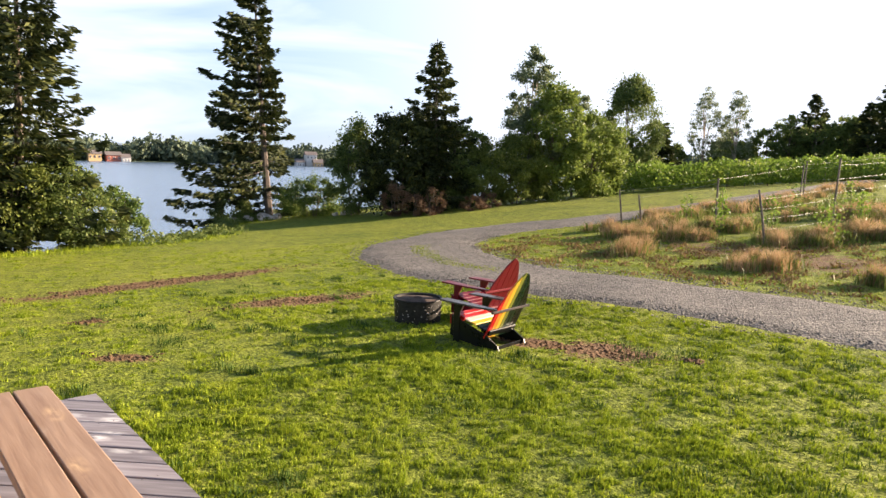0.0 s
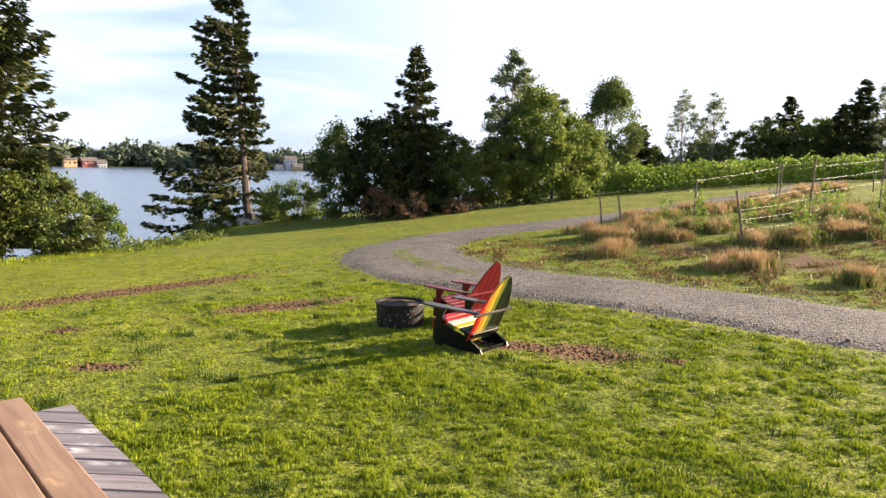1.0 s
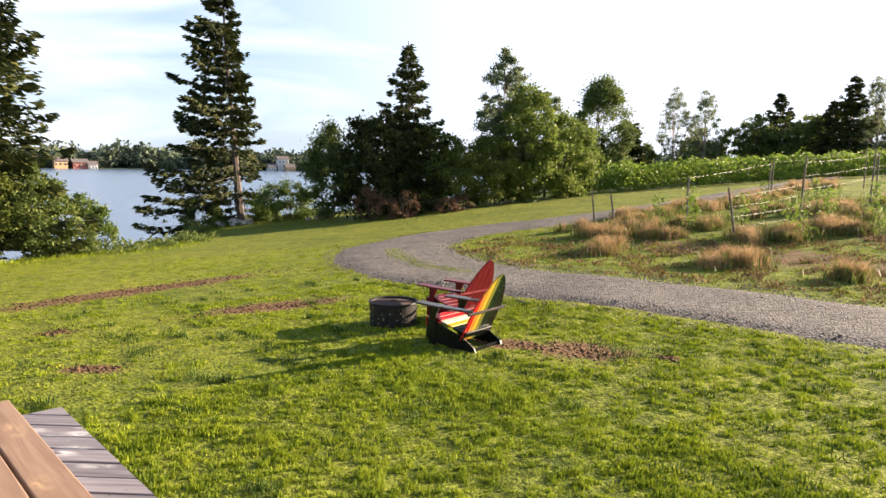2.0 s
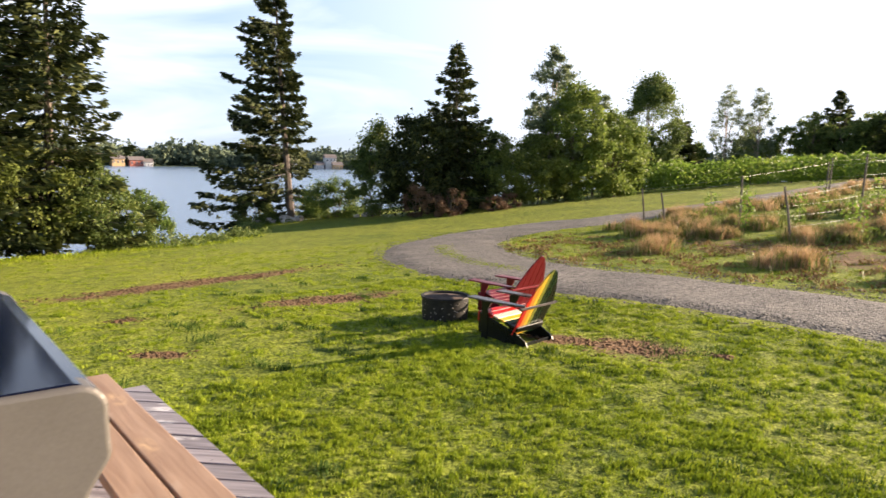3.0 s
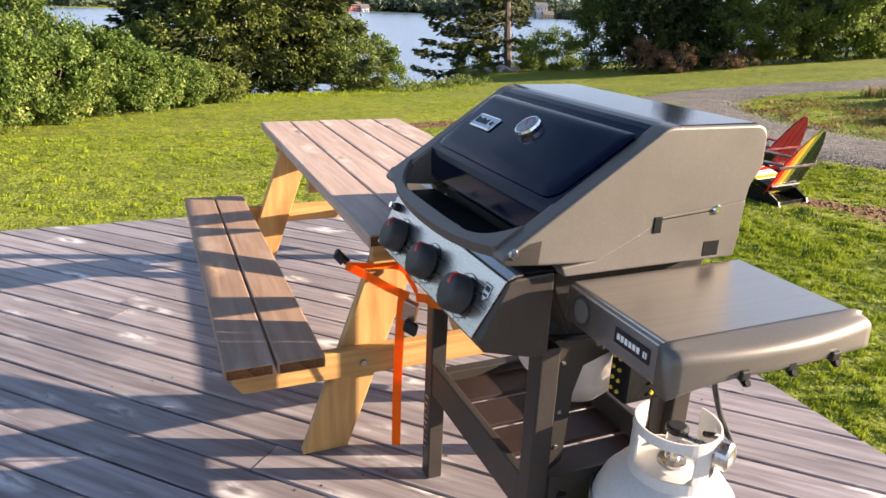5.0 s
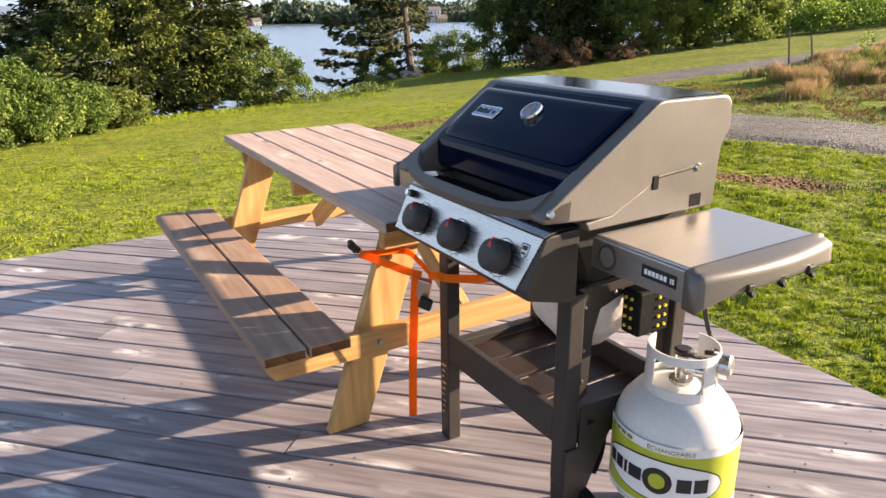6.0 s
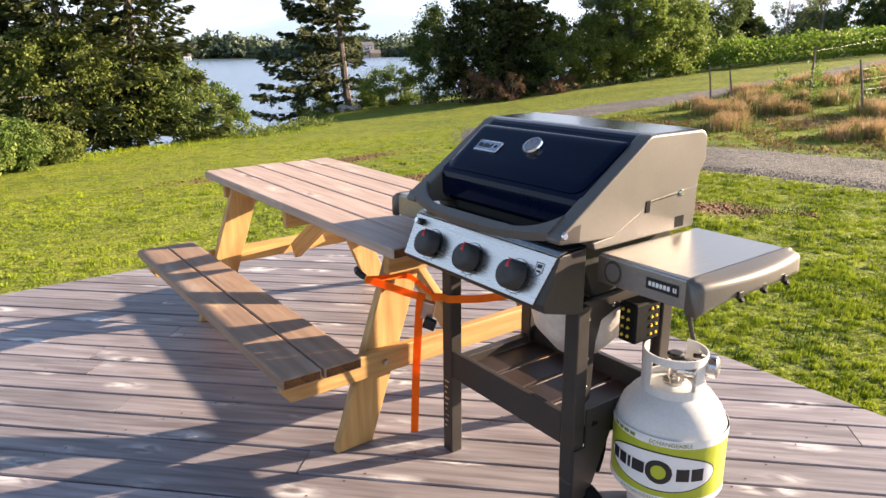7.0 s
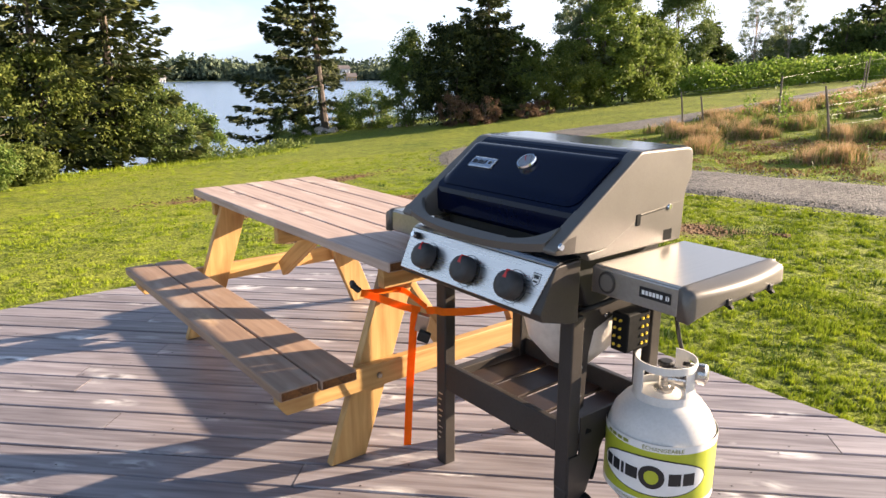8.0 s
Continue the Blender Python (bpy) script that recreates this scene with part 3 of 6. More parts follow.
def leafy(x, y, height, rx, ry, seed, label, material, leaf=0.2, count=9000, clumps=46, low=0.12, name="broadleaf_tree", category="tree", group="", airy=0.0, stems=1, clump=0.17, bark=None, top=0.75, shape=1.0, sink=0.1):
    """A tree or shrub: stems that fork into limbs, and a crown of leaf clumps with gaps between them."""
    rng = np.random.default_rng(seed)
    x, y = swing(x, y)
    leaf, count = leaf * 0.82, int(count * 1.4)
    z0 = land_z(x, y) - sink
    tree = thing(name, label, category, Matrix.Translation((x, y, z0)), group)
    mid, half = height * (low + 1) / 2, height * (1 - low) / 2
    cs, tries = [], 0
    while len(cs) < clumps and tries < 6000:
        tries += 1
        d = rng.normal(size=3)
        d /= np.linalg.norm(d)
        q = d * rng.uniform(0.5, 0.98) ** 0.6
        squeeze = 1 - (1 - top) * max(0.0, q[2]) ** shape
        p = np.array((q[0] * rx * squeeze, q[1] * ry * squeeze, mid + q[2] * half))
        if p[2] > 0.05 * height:
            cs.append(p)
    cs = np.array(cs)
    woods = []
    for k in range(stems):
        a = rng.uniform(0, 6.28)
        foot = np.array((math.cos(a), math.sin(a), 0)) * (0.16 * rx if stems > 1 else 0)
        crown_at = foot * 2.2 + np.array((rng.normal(0, 0.1) * rx, rng.normal(0, 0.1) * ry, height * rng.uniform(0.72, 0.92)))
        bow = (foot + crown_at) / 2 + np.array((rng.normal(0, 0.06) * rx, rng.normal(0, 0.06) * ry, 0))
        woods.append(stem([foot, bow, crown_at], 0.013 * height / stems ** 0.4, 0.01))
        for q in cs[rng.permutation(len(cs))[: max(4, 14 // stems)]]:
            t = min(0.85, max(0.12, (q[2] / height) * 0.75))
            b0 = foot + (crown_at - foot) * t
            woods.append(tube([b0, (b0 + q) / 2 + np.array((0, 0, 0.03 * height)), q], 0.0045 * height / stems ** 0.3, 4, 0.3))
    per = rng.multinomial(count, rng.dirichlet(np.full(len(cs), 3.0)))
    pts = []
    R = clump * (height + rx + ry) / 3
    for q, k in zip(cs, per):
        d = rng.normal(0, 0.52, (k, 3))
        stretch = np.array((rng.uniform(0.6, 1.3), rng.uniform(0.6, 1.3), rng.uniform(0.5, 1.0)))
        pts.append(q + d * stretch * R * rng.uniform(0.6, 1.5) * (1 - 0.4 * airy))
    pts = np.concatenate(pts)
    pts[:, 2] = np.maximum(pts[:, 2], 0.04 + 0.05 * rng.random(len(pts)))
    v, f = leaves_at(rng, pts, leaf, 0.3)
    part("trunk", joined(*woods), bark or M_BARK, tree)
    quick("crown", v, f, material, tree)
    return tree


# the cluster of tall conifers on the bank
spruce(-26.0, 2.7, 13.6, 4.9, 1, "tall dark green spruce on the lake bank", 0.12, (0.2, 0.1), 1.5, power=0.62)
spruce(-26.2, 5.0, 12.6, 3.4, 2, "tall slim spruce standing close to its neighbour", 0.14, (0.1, 0.3), 1.5, power=0.7)
spruce(-27.6, 0.7, 12.6, 4.0, 3, "tall dark spruce with drooping branches", 0.2, (-0.2, 0), 1.4, power=0.6)
leafy(-24.8, 2.2, 4.6, 2.1, 2.0, 11, "leafy olive undergrowth beneath the spruces", M_OLIVE, 0.15, 8000, 60, 0.22, "undergrowth_shrub", "shrub", stems=3, clump=0.13)
leafy(-25.2, 0.6, 4.2, 1.9, 1.8, 15, "shrub with yellowing leaves under the spruces", M_OLIVE, 0.15, 6500, 50, 0.25, "undergrowth_shrub", "shrub", stems=3, clump=0.13)
leafy(-25.6, 4.4, 4.2, 1.8, 1.8, 12, "leafy green shrub under the spruces", M_OLIVE, 0.15, 7000, 50, 0.15, "undergrowth_shrub", "shrub", stems=3, clump=0.13)
leafy(-26.0, 6.3, 3.5, 1.7, 1.7, 16, "dark green shrub under the spruces", M_DARKLEAF, 0.15, 7000, 50, 0.05, "undergrowth_shrub", "shrub", stems=3, clump=0.13)
leafy(-27.4, 8.3, 2.7, 1.3, 1.4, 13, "bright green shrub on the lake bank", M_BUSH, 0.13, 6000, 40, 0.0, "undergrowth_shrub", "shrub", stems=4, clump=0.15)
leafy(-26.4, 7.4, 2.2, 1.2, 1.3, 14, "low leafy shrub at the edge of the lawn", M_DARKLEAF, 0.13, 4500, 34, 0.0, "undergrowth_shrub", "shrub", stems=4, clump=0.15)

# the leaning spruce and the shrubs at its foot
spruce(-38.7, 21.0, 15.2, 4.2, 5, "tall leaning spruce with a bare pale trunk", 0.05, (-0.55, -0.85), 2.7, (-0.55, -0.83, 0.42), (0.87, 0.5), 0.31, M_GREYBARK, power=0.72)
leafy(-39.6, 18.7, 2.3, 1.6, 1.4, 21, "dark shrub at the foot of a leaning spruce", M_DARKLEAF, 0.15, 5000, 36, 0.0, "bank_shrub", "shrub", stems=4)
leafy(-35.9, 22.3, 2.6, 2.1, 2.0, 22, "round green shrub at the edge of the lawn", M_BUSH, 0.14, 12000, 80, 0.0, "bank_shrub", "shrub", stems=5, clump=0.15)

# the dark thicket
leafy(-32.7, 23.4, 5.8, 1.5, 1.6, 31, "dark leafy tree with a lighter top", M_DARKLEAF, 0.18, 10000, 80, 0.0, group="thicket", stems=2, clump=0.14, top=0.5)
leafy(-29.7, 24.4, 5.7, 2.5, 2.2, 32, "broad dark evergreen tree in a thicket", M_SPRUCE, 0.26, 14000, 90, 0.02, group="thicket", top=0.8, clump=0.13)
spruce(-28.8, 26.1, 9.7, 3.4, 33, "tall pointed spruce behind a thicket", 0.1, (0, 0), 1.8, power=0.9)
spruce(-29.4, 26.4, 5.6, 2.6, 34, "broad dark spruce in a thicket", 0.04, (0.2, 0), 1.7)
leafy(-28.2, 27.3, 5.0, 1.7, 1.7, 35, "dark green tree in a thicket", M_DARKLEAF, 0.18, 8000, 60, 0.0, group="thicket", stems=2, clump=0.14)
leafy(-27.2, 28.4, 4.1, 1.6, 1.6, 36, "rounded olive green tree beside the lawn", M_OLIVE, 0.16, 9000, 60, 0.0, group="thicket", stems=3, clump=0.14)
leafy(-26.5, 30.4, 4.2, 2.0, 2.0, 43, "rounded olive green tree beside the lawn", M_OLIVE, 0.16, 13000, 80, 0.0, group="thicket", stems=3, clump=0.13)
leafy(-26.4, 32.6, 3.9, 1.7, 1.9, 37, "rounded olive green tree beside the lawn", M_OLIVE, 0.16, 9000, 60, 0.0, group="thicket", stems=3, clump=0.14)
leafy(-28.3, 33.7, 9.9, 1.9, 1.9, 38, "tall thin grey-green birch above the others", M_PALELEAF, 0.20, 10000, 120, 0.2, group="thicket", airy=0.3, top=0.3, clump=0.075, bark=M_PALEBARK)
leafy(-27.0, 32.7, 6.5, 1.9, 1.9, 44, "grey-green birch among other trees", M_PALELEAF, 0.20, 8000, 90, 0.1, group="thicket", airy=0.2, top=0.5, clump=0.09, bark=M_PALEBARK)
leafy(-25.6, 32.8, 7.2, 2.3, 2.3, 39, "tall bright green tree beside the field", M_BRIGHT, 0.20, 17000, 120, 0.0, group="thicket", top=0.35, clump=0.1)
leafy(-24.9, 35.7, 5.6, 2.1, 2.3, 40, "bright green tree beside the field", M_BRIGHT, 0.20, 13000, 90, 0.0, group="thicket", top=0.6, clump=0.12)
leafy(-25.7, 37.4, 4.4, 1.8, 2.0, 45, "bright green tree beside the field", M_BRIGHT, 0.20, 9000, 70, 0.0, group="thicket", top=0.6, clump=0.12)
leafy(-27.9, 37.5, 7.4, 1.3, 1.3, 41, "slim grey-green tree in a thicket", M_PALELEAF, 0.22, 6000, 80, 0.2, group="thicket", airy=0.25, top=0.5, clump=0.09)
leafy(-31.9, 50.2, 9.4, 2.6, 2.6, 42, "airy broadleaf tree against the sky", M_DARKLEAF, 0.22, 22000, 240, 0.06, group="thicket", airy=0.0, top=0.7, clump=0.115)
leafy(-34.6, 51.0, 5.0, 2.6, 2.6, 46, "green tree in a thicket", M_DARKLEAF, 0.26, 6000, 60, 0.0, group="thicket")
for k, (bx, by, bh) in enumerate([(-28.1, 22.7, 2.0), (-26.4, 23.9, 1.5), (-25.7, 26.2, 0.9), (-27.2, 23.2, 1.4), (-26.0, 27.6, 0.9)]):
    leafy(bx, by, bh, 0.8, 0.8, 50 + k, "dead rust-brown shrub before a dark thicket", M_RUSTLEAF, 0.10, 2800, 30, 0.0, "dead_shrub", "shrub", "dead shrubs", 0.3, 5)

# trees beyond the vines
far_rng = random.Random(4)
for k, (fx, fy, fh) in enumerate([(-36.4, 70.8, 10.7), (-33.6, 72.2, 10.1), (-18.4, 75.7, 9.4)]):
    leafy(fx, fy, fh, 1.9, 1.9, 60 + k, "tall sparse poplar beyond the vineyard", M_PALELEAF, 0.18, 7000, 190, 0.1, "poplar_tree", "tree", "poplars", 0.3, 1, 0.075, M_PALEBARK, 0.5)
for k, (fx, fy, fh, fr) in enumerate([(-28.8, 79.7, 9.6, 3.8), (-22.5, 76.6, 7.9, 2.8), (-20.4, 75.2, 9.9, 3.2), (-32.3, 55.9, 5.8, 2.0), (-15.5, 76, 9.4, 3.2), (-26.2, 82, 6.5, 2.8)]):
    spruce(fx, fy, fh, fr, 70 + k, "dark spruce beyond the vineyard", 0.08, (0, 0), 0.8, spray=0.5)
for k in range(14):
    fx = -46 + k * 2.6 + far_rng.uniform(-0.6, 0.6)
    leafy(fx, 79 + k * 0.4 + far_rng.uniform(-3, 4), far_rng.uniform(4.6, 6.6), 2.0, 2.0, 90 + k, "dark tree in the wood beyond the vines", M_DARKLEAF, 0.34, 4200, 60, 0.0, group="wood beyond the vines", clump=0.12)

for k, (fx, fy, fh) in enumerate([(-32.2, 76.5, 6.4), (-30.4, 77.5, 7.4), (-27.2, 77, 6.6), (-25.0, 78, 7.0), (-23.4, 79, 6.6), (-35.2, 75, 6.2)]):
    leafy(fx, fy, fh, 2.2, 2.2, 120 + k, "dark tree in the wood beyond the vines", M_DARKLEAF, 0.34, 4200, 60, 0.0, group="wood beyond the vines", clump=0.12)

# the big shrubs at the lake side of the lawn
for k, (bx, by, bh, br, mt) in enumerate([(-12.4, -5.0, 1.65, 1.5, M_BUSH), (-13.9, -3.9, 2.2, 1.5, M_BUSH), (-15.4, -2.9, 2.3, 1.5, M_BUSH), (-17.2, -1.6, 1.8, 1.3, M_BUSH), (-19.3, -0.1, 1.35, 1.2, M_BUSH),
                                          (-14.3, -6.3, 1.35, 1.5, M_BUSH), (-16.6, -4.6, 2.0, 1.6, M_BUSH), (-18.6, -2.8, 1.5, 1.6, M_OLIVE), (-20.9, 1.0, 1.1, 1.2, M_OLIVE), (-18.2, -0.9, 1.5, 1.1, M_BUSH), (-12.6, -7.4, 0.95, 1.3, M_BUSH)]):
    leafy(bx, by, bh * 1.13, br, br, 120 + k, "dense leafy green shrub with pale young tips", mt, 0.09 if k < 5 else 0.12, 26000 if k < 4 else 12000, 230, 0.0, "lakeside_shrub", "shrub", "lakeside shrubs", 0.0, 6, 0.11)

# ---- rocks on the bank ----
M_ROCK = surf("pale_rock", (0.38, 0.33, 0.30), (0.70, 0.62, 0.57), 3, 0.85, bump=0.6)
rock_rng = random.Random(8)
for k, (x, y, r) in enumerate([(-38.0, 20.2, 0.52), (-37.6, 20.9, 0.40), (-38.3, 19.3, 0.42), (-37.2, 20.4, 0.30), (-38.6, 18.6, 0.36), (-37.4, 19.8, 0.26), (-34.0, 23.5, 0.33), (-33.6, 24.0, 0.28), (-34.3, 23.0, 0.24)]):
    bm = bmesh.new()
    bmesh.ops.create_icosphere(bm, subdivisions=2, radius=r)
    for v in bm.verts:
        v.co *= 0.8 + 0.45 * noise.noise(v.co * 2.2 / r * 0.5 + Vector((k * 3.1, 0, 0)))
        v.co.z *= 0.7
    ob = part("rock", bm, M_ROCK)
    x, y = swing(x, y)
    ob.location = (x, y, land_z(x, y) + r * 0.3)
    tagged(ob, "pale rounded rock at the edge of the bank", "rock", "bank rocks")


# ---- deck ----
DX0, DX1, DY0, DY1 = -3.27, 4.2, -5.0, 1.235
PITCH, DECK_T = 0.148, 0.036
deck = thing("deck", "weathered grey-brown plank deck laid on the diagonal", "deck", kind="structure")
along = Vector((1, 1)).normalized()
across = Vector((1, -1)).normalized()
turn45 = Matrix.Rotation(radians(45), 4, "Z")


def clip(poly, keep):
    out = []
    for i, p in enumerate(poly):
        q = poly[(i + 1) % len(poly)]
        a, b = keep(p), keep(q)
        if a >= 0:
            out.append(p)
        if (a >= 0) != (b >= 0):
            out.append(p + (q - p) * (a / (a - b)))
    return out


def deck_piece(u0, u1, s0, s1):
    """A board between s0 and s1 along the grain and u0 and u1 across it, cut at the deck's edges."""
    poly = [along * s + across * u for s, u in ((s0, u0), (s1, u0), (s1, u1), (s0, u1))]
    for keep in (lambda p: p.x - DX0, lambda p: DX1 - p.x, lambda p: p.y - DY0, lambda p: DY1 - p.y):
        poly = clip(poly, keep)
        if len(poly) < 3:
            return
    mid = along * ((s0 + s1) / 2) + across * ((u0 + u1) / 2)
    inv = Matrix.Rotation(radians(-45), 2)
    loc = [inv @ (p - mid) for p in poly]
    clean = [p for i, p in enumerate(loc) if (p - loc[i - 1]).length > 0.004]
    if len(clean) < 3:
        return
    bm = prism(clean, "z", -DECK_T, 0.0)
    bmesh.ops.bevel(bm, geom=[e for e in bm.edges if all(v.co.z > -0.001 for v in e.verts) and abs(e.verts[0].co.y - e.verts[1].co.y) < 0.002], offset=0.004, segments=1, affect="EDGES")
    ob = part("board", bm, M_DECK, deck)
    ob.matrix_world = Matrix.Translation((mid.x, mid.y, deck_rng.uniform(-0.0015, 0.0015))) @ turn45


deck_rng = random.Random(3)
SEAMS = {}
for jx, jy in ((-1.84, -1.15), (-1.36, -1.17), (-0.56, -0.71), (-2.03, -0.76)):
    p = Vector((jx, jy))
    SEAMS[math.floor((p.dot(across) + 1.2798) / PITCH)] = p.dot(along)
k0, k1 = math.floor((-3.4 + 1.28) / PITCH) - 8, math.ceil(7.0 / PITCH) + 2
for k in range(k0, k1):
    u0 = -1.2798 + k * PITCH + 0.004
    cuts = [-8.0, SEAMS.get(k, deck_rng.uniform(-4.2, -2.0) if k % 3 else deck_rng.uniform(0.8, 2.6)), 9.0]
    for s0, s1 in zip(cuts, cuts[1:]):
        deck_piece(u0, u0 + PITCH - 0.008, s0 + 0.002, s1 - 0.002)
M_FRAME = surf("deck_frame_wood", (0.12, 0.09, 0.07), (0.24, 0.19, 0.16), 3, 0.8)
for x0, x1, y0, y1 in ((DX0 + 0.03, DX1 - 0.03, DY1 - 0.07, DY1 - 0.03), (DX0 + 0.03, DX1 - 0.03, DY0 + 0.03, DY0 + 0.07), (DX0 + 0.03, DX0 + 0.07, DY0 + 0.08, DY1 - 0.08), (DX1 - 0.07, DX1 - 0.03, DY0 + 0.08, DY1 - 0.08)):
    part("rim_joist", box(x0, x1, y0, y1, -0.24, -DECK_T - 0.003), M_FRAME, deck)
for i in range(9):
    x = DX0 + 0.5 + i * 0.8
    part("joist", box(x, x + 0.04, DY0 + 0.08, DY1 - 0.08, -0.2, -DECK_T - 0.003, 0), M_FRAME, deck)
for px in (DX0 + 0.12, 0.4, DX1 - 0.12):
    for py in (DY1 - 0.14, -1.8, DY0 + 0.14):
        part("post", box(px - 0.05, px + 0.05, py - 0.05, py + 0.05, -1.0, -0.2), M_FRAME, deck)

nail_v, nail_f = [], []
nail_rng = np.random.default_rng(17)
for k in range(k0, k1):
    for i in range(9):
        jx = DX0 + 0.52 + i * 0.8
        for e in (0.022, PITCH - 0.03):
            u = -1.2798 + k * PITCH + e
            s_ = (jx - across.x * u) / along.x + nail_rng.normal(0, 0.006)
            p = along * s_ + across * u
            if DX0 + 0.03 < p.x < DX1 - 0.03 and DY0 + 0.03 < p.y < DY1 - 0.03:
                b0 = len(nail_v)
                nail_v += [(p.x + 0.0042 * math.cos(a), p.y + 0.0042 * math.sin(a), 0.0022) for a in (0, 1.05, 2.09, 3.14, 4.19, 5.24)]
                nail_f.append(tuple(range(b0, b0 + 6)))
nails = quick("deck_nail", nail_v, nail_f, plain("dark_nail_head", (0.035, 0.03, 0.028), 0.5, 0.6), deck)
tagged(nails, "small dark nail heads in the boards", kind="stuff")

# ---- picnic table ----
table = thing("picnic_table", "weathered wooden picnic table with yellow pine legs and attached benches", "picnic table")


def plank(name, x0, x1, y0, y1, z0, z1, material, parent, label="", m=None):
    """A board whose grain runs along its local x."""
    cx, cy, cz = (x0 + x1) / 2, (y0 + y1) / 2, (z0 + z1) / 2
    ob = part(name, box(x0 - cx, x1 - cx, y0 - cy, y1 - cy, z0 - cz, z1 - cz, 0.005, 2), material, parent, label)
    ob.matrix_world = (m or Matrix()) @ Matrix.Translation((cx, cy, cz))
    return ob


def bar(name, a, b, width, thick, material, parent, flat, label=""):
    """A board from a to b; flat is the direction of its thickness."""
    a, b = Vector(a), Vector(b)
    ex = (b - a).normalized()
    ez = Vector(flat)
    ez = (ez - ex * ez.dot(ex)).normalized()
    ey = ez.cross(ex)
    L = (b - a).length
    ob = part(name, box(-L / 2, L / 2, -width / 2, width / 2, -thick / 2, thick / 2, 0.004, 2), material, parent, label)
    m = Matrix((ex, ey, ez)).transposed().to_4x4()
    m.translation = (a + b) / 2
    ob.matrix_world = m
    return ob


def leg_board(y_foot, y_top, x, parent):
    """A slanting leg cut level at foot and top."""
    hw = 0.074
    tilt = (y_top - y_foot) / 0.735
    bm = prism([(y_foot - hw, 0.002), (y_foot + hw, 0.002), (y_top + hw, 0.735), (y_top - hw, 0.735)], "x", -0.019, 0.019, 0.004, 2)
    turn = Matrix(((0, 0, 1), (0, 1, 0), (-1, 0, 0))).to_4x4()
    bm.transform(turn.inverted())
    ob = part("leg", bm, M_PINE, parent)
    ob.matrix_world = Matrix.Translation((x, 0, 0)) @ turn
    return ob


TZ, TX0, TX1 = 0.775, -2.29, -0.372
M_ENDGRAIN = surf("dark_end_grain", (0.055, 0.021, 0.008), (0.20, 0.085, 0.024), 22, 0.75, bump=0.3, fine=130)


def end_grain(plank_ob, y0, y1, z0, z1, x):
    """The dark sawn end of a plank, a hair proud of it."""
    ob = part("end_grain", box(-0.001, 0.001, -(y1 - y0) / 2 + 0.006, (y1 - y0) / 2 - 0.006, -(z1 - z0) / 2 + 0.005, (z1 - z0) / 2 - 0.005, 0), M_ENDGRAIN, plank_ob)
    ob.matrix_parent_inverse = plank_ob.matrix_world.inverted()
    ob.matrix_world = Matrix.Translation((x, (y0 + y1) / 2, (z0 + z1) / 2))


for k in range(5):
    y = -0.433 + k * 0.150
    x0, x1 = TX0 + 0.008 * math.sin(k * 2.3), TX1 + 0.006 * math.sin(k * 1.7)
    ob = plank("top_plank", x0, x1, y, y + 0.142, TZ - 0.038, TZ, M_TOP, table)
    end_grain(ob, y, y + 0.142, TZ - 0.038, TZ, x1), end_grain(ob, y, y + 0.142, TZ - 0.038, TZ, x0)
for ys in ((-0.838, -0.692), (0.508, 0.656)):
    for y in ys:
        x0, x1 = -2.235 if y < 0 else -2.282, -0.398 + 0.004 * math.sin(y * 9)
        ob = plank("bench_plank", x0, x1, y, y + 0.138, 0.372, 0.410, M_BENCH, table)
        end_grain(ob, y, y + 0.138, 0.372, 0.410, x1), end_grain(ob, y, y + 0.138, 0.372, 0.410, x0)
for x, s in ((-0.53, 1), (-2.09, -1)):
    leg_board(-0.535, -0.275, x, table)
    leg_board(0.500, 0.205, x, table)
    beam = part("bench_beam", prism([(-0.815, 0.0445), (0.785, 0.0445), (0.785, -0.005), (0.755, -0.0445), (-0.785, -0.0445), (-0.815, -0.005)], "z", -0.019, 0.019, 0.004, 2), M_PINE, table)
    beam.matrix_world = Matrix(((0, 0, 1, x + s * 0.0395), (1, 0, 0, 0), (0, 1, 0, 0.3270), (0, 0, 0, 1)))
    bar("top_cleat", (x + s * 0.0395, -0.39, 0.692), (x + s * 0.0395, 0.28, 0.692), 0.088, 0.038, M_PINE, table, (1, 0, 0))
    bar("brace", (x - s * 0.012, -0.03, 0.30), (x - s * 0.62, -0.03, 0.70), 0.088, 0.038, M_PINE, table, (0, 1, 0))
bar("middle_cleat", (-1.33, -0.40, 0.692), (-1.33, 0.28, 0.692), 0.088, 0.038, M_PINE, table, (1, 0, 0))
M_BOLT = plain("zinc_bolt", (0.45, 0.44, 0.42), 0.35, 1.0)
for x in (-0.465, -2.155):
    for y in (-0.42, 0.375):
        bm = bmesh.new()
        bmesh.ops.create_cone(bm, cap_ends=True, segments=10, radius1=0.011, radius2=0.009, depth=0.008)
        moved(bm, Matrix.Translation((x, y, 0.327)) @ Matrix.Rotation(radians(90), 4, "Y"))
        part("bolt", bm, M_BOLT, table)


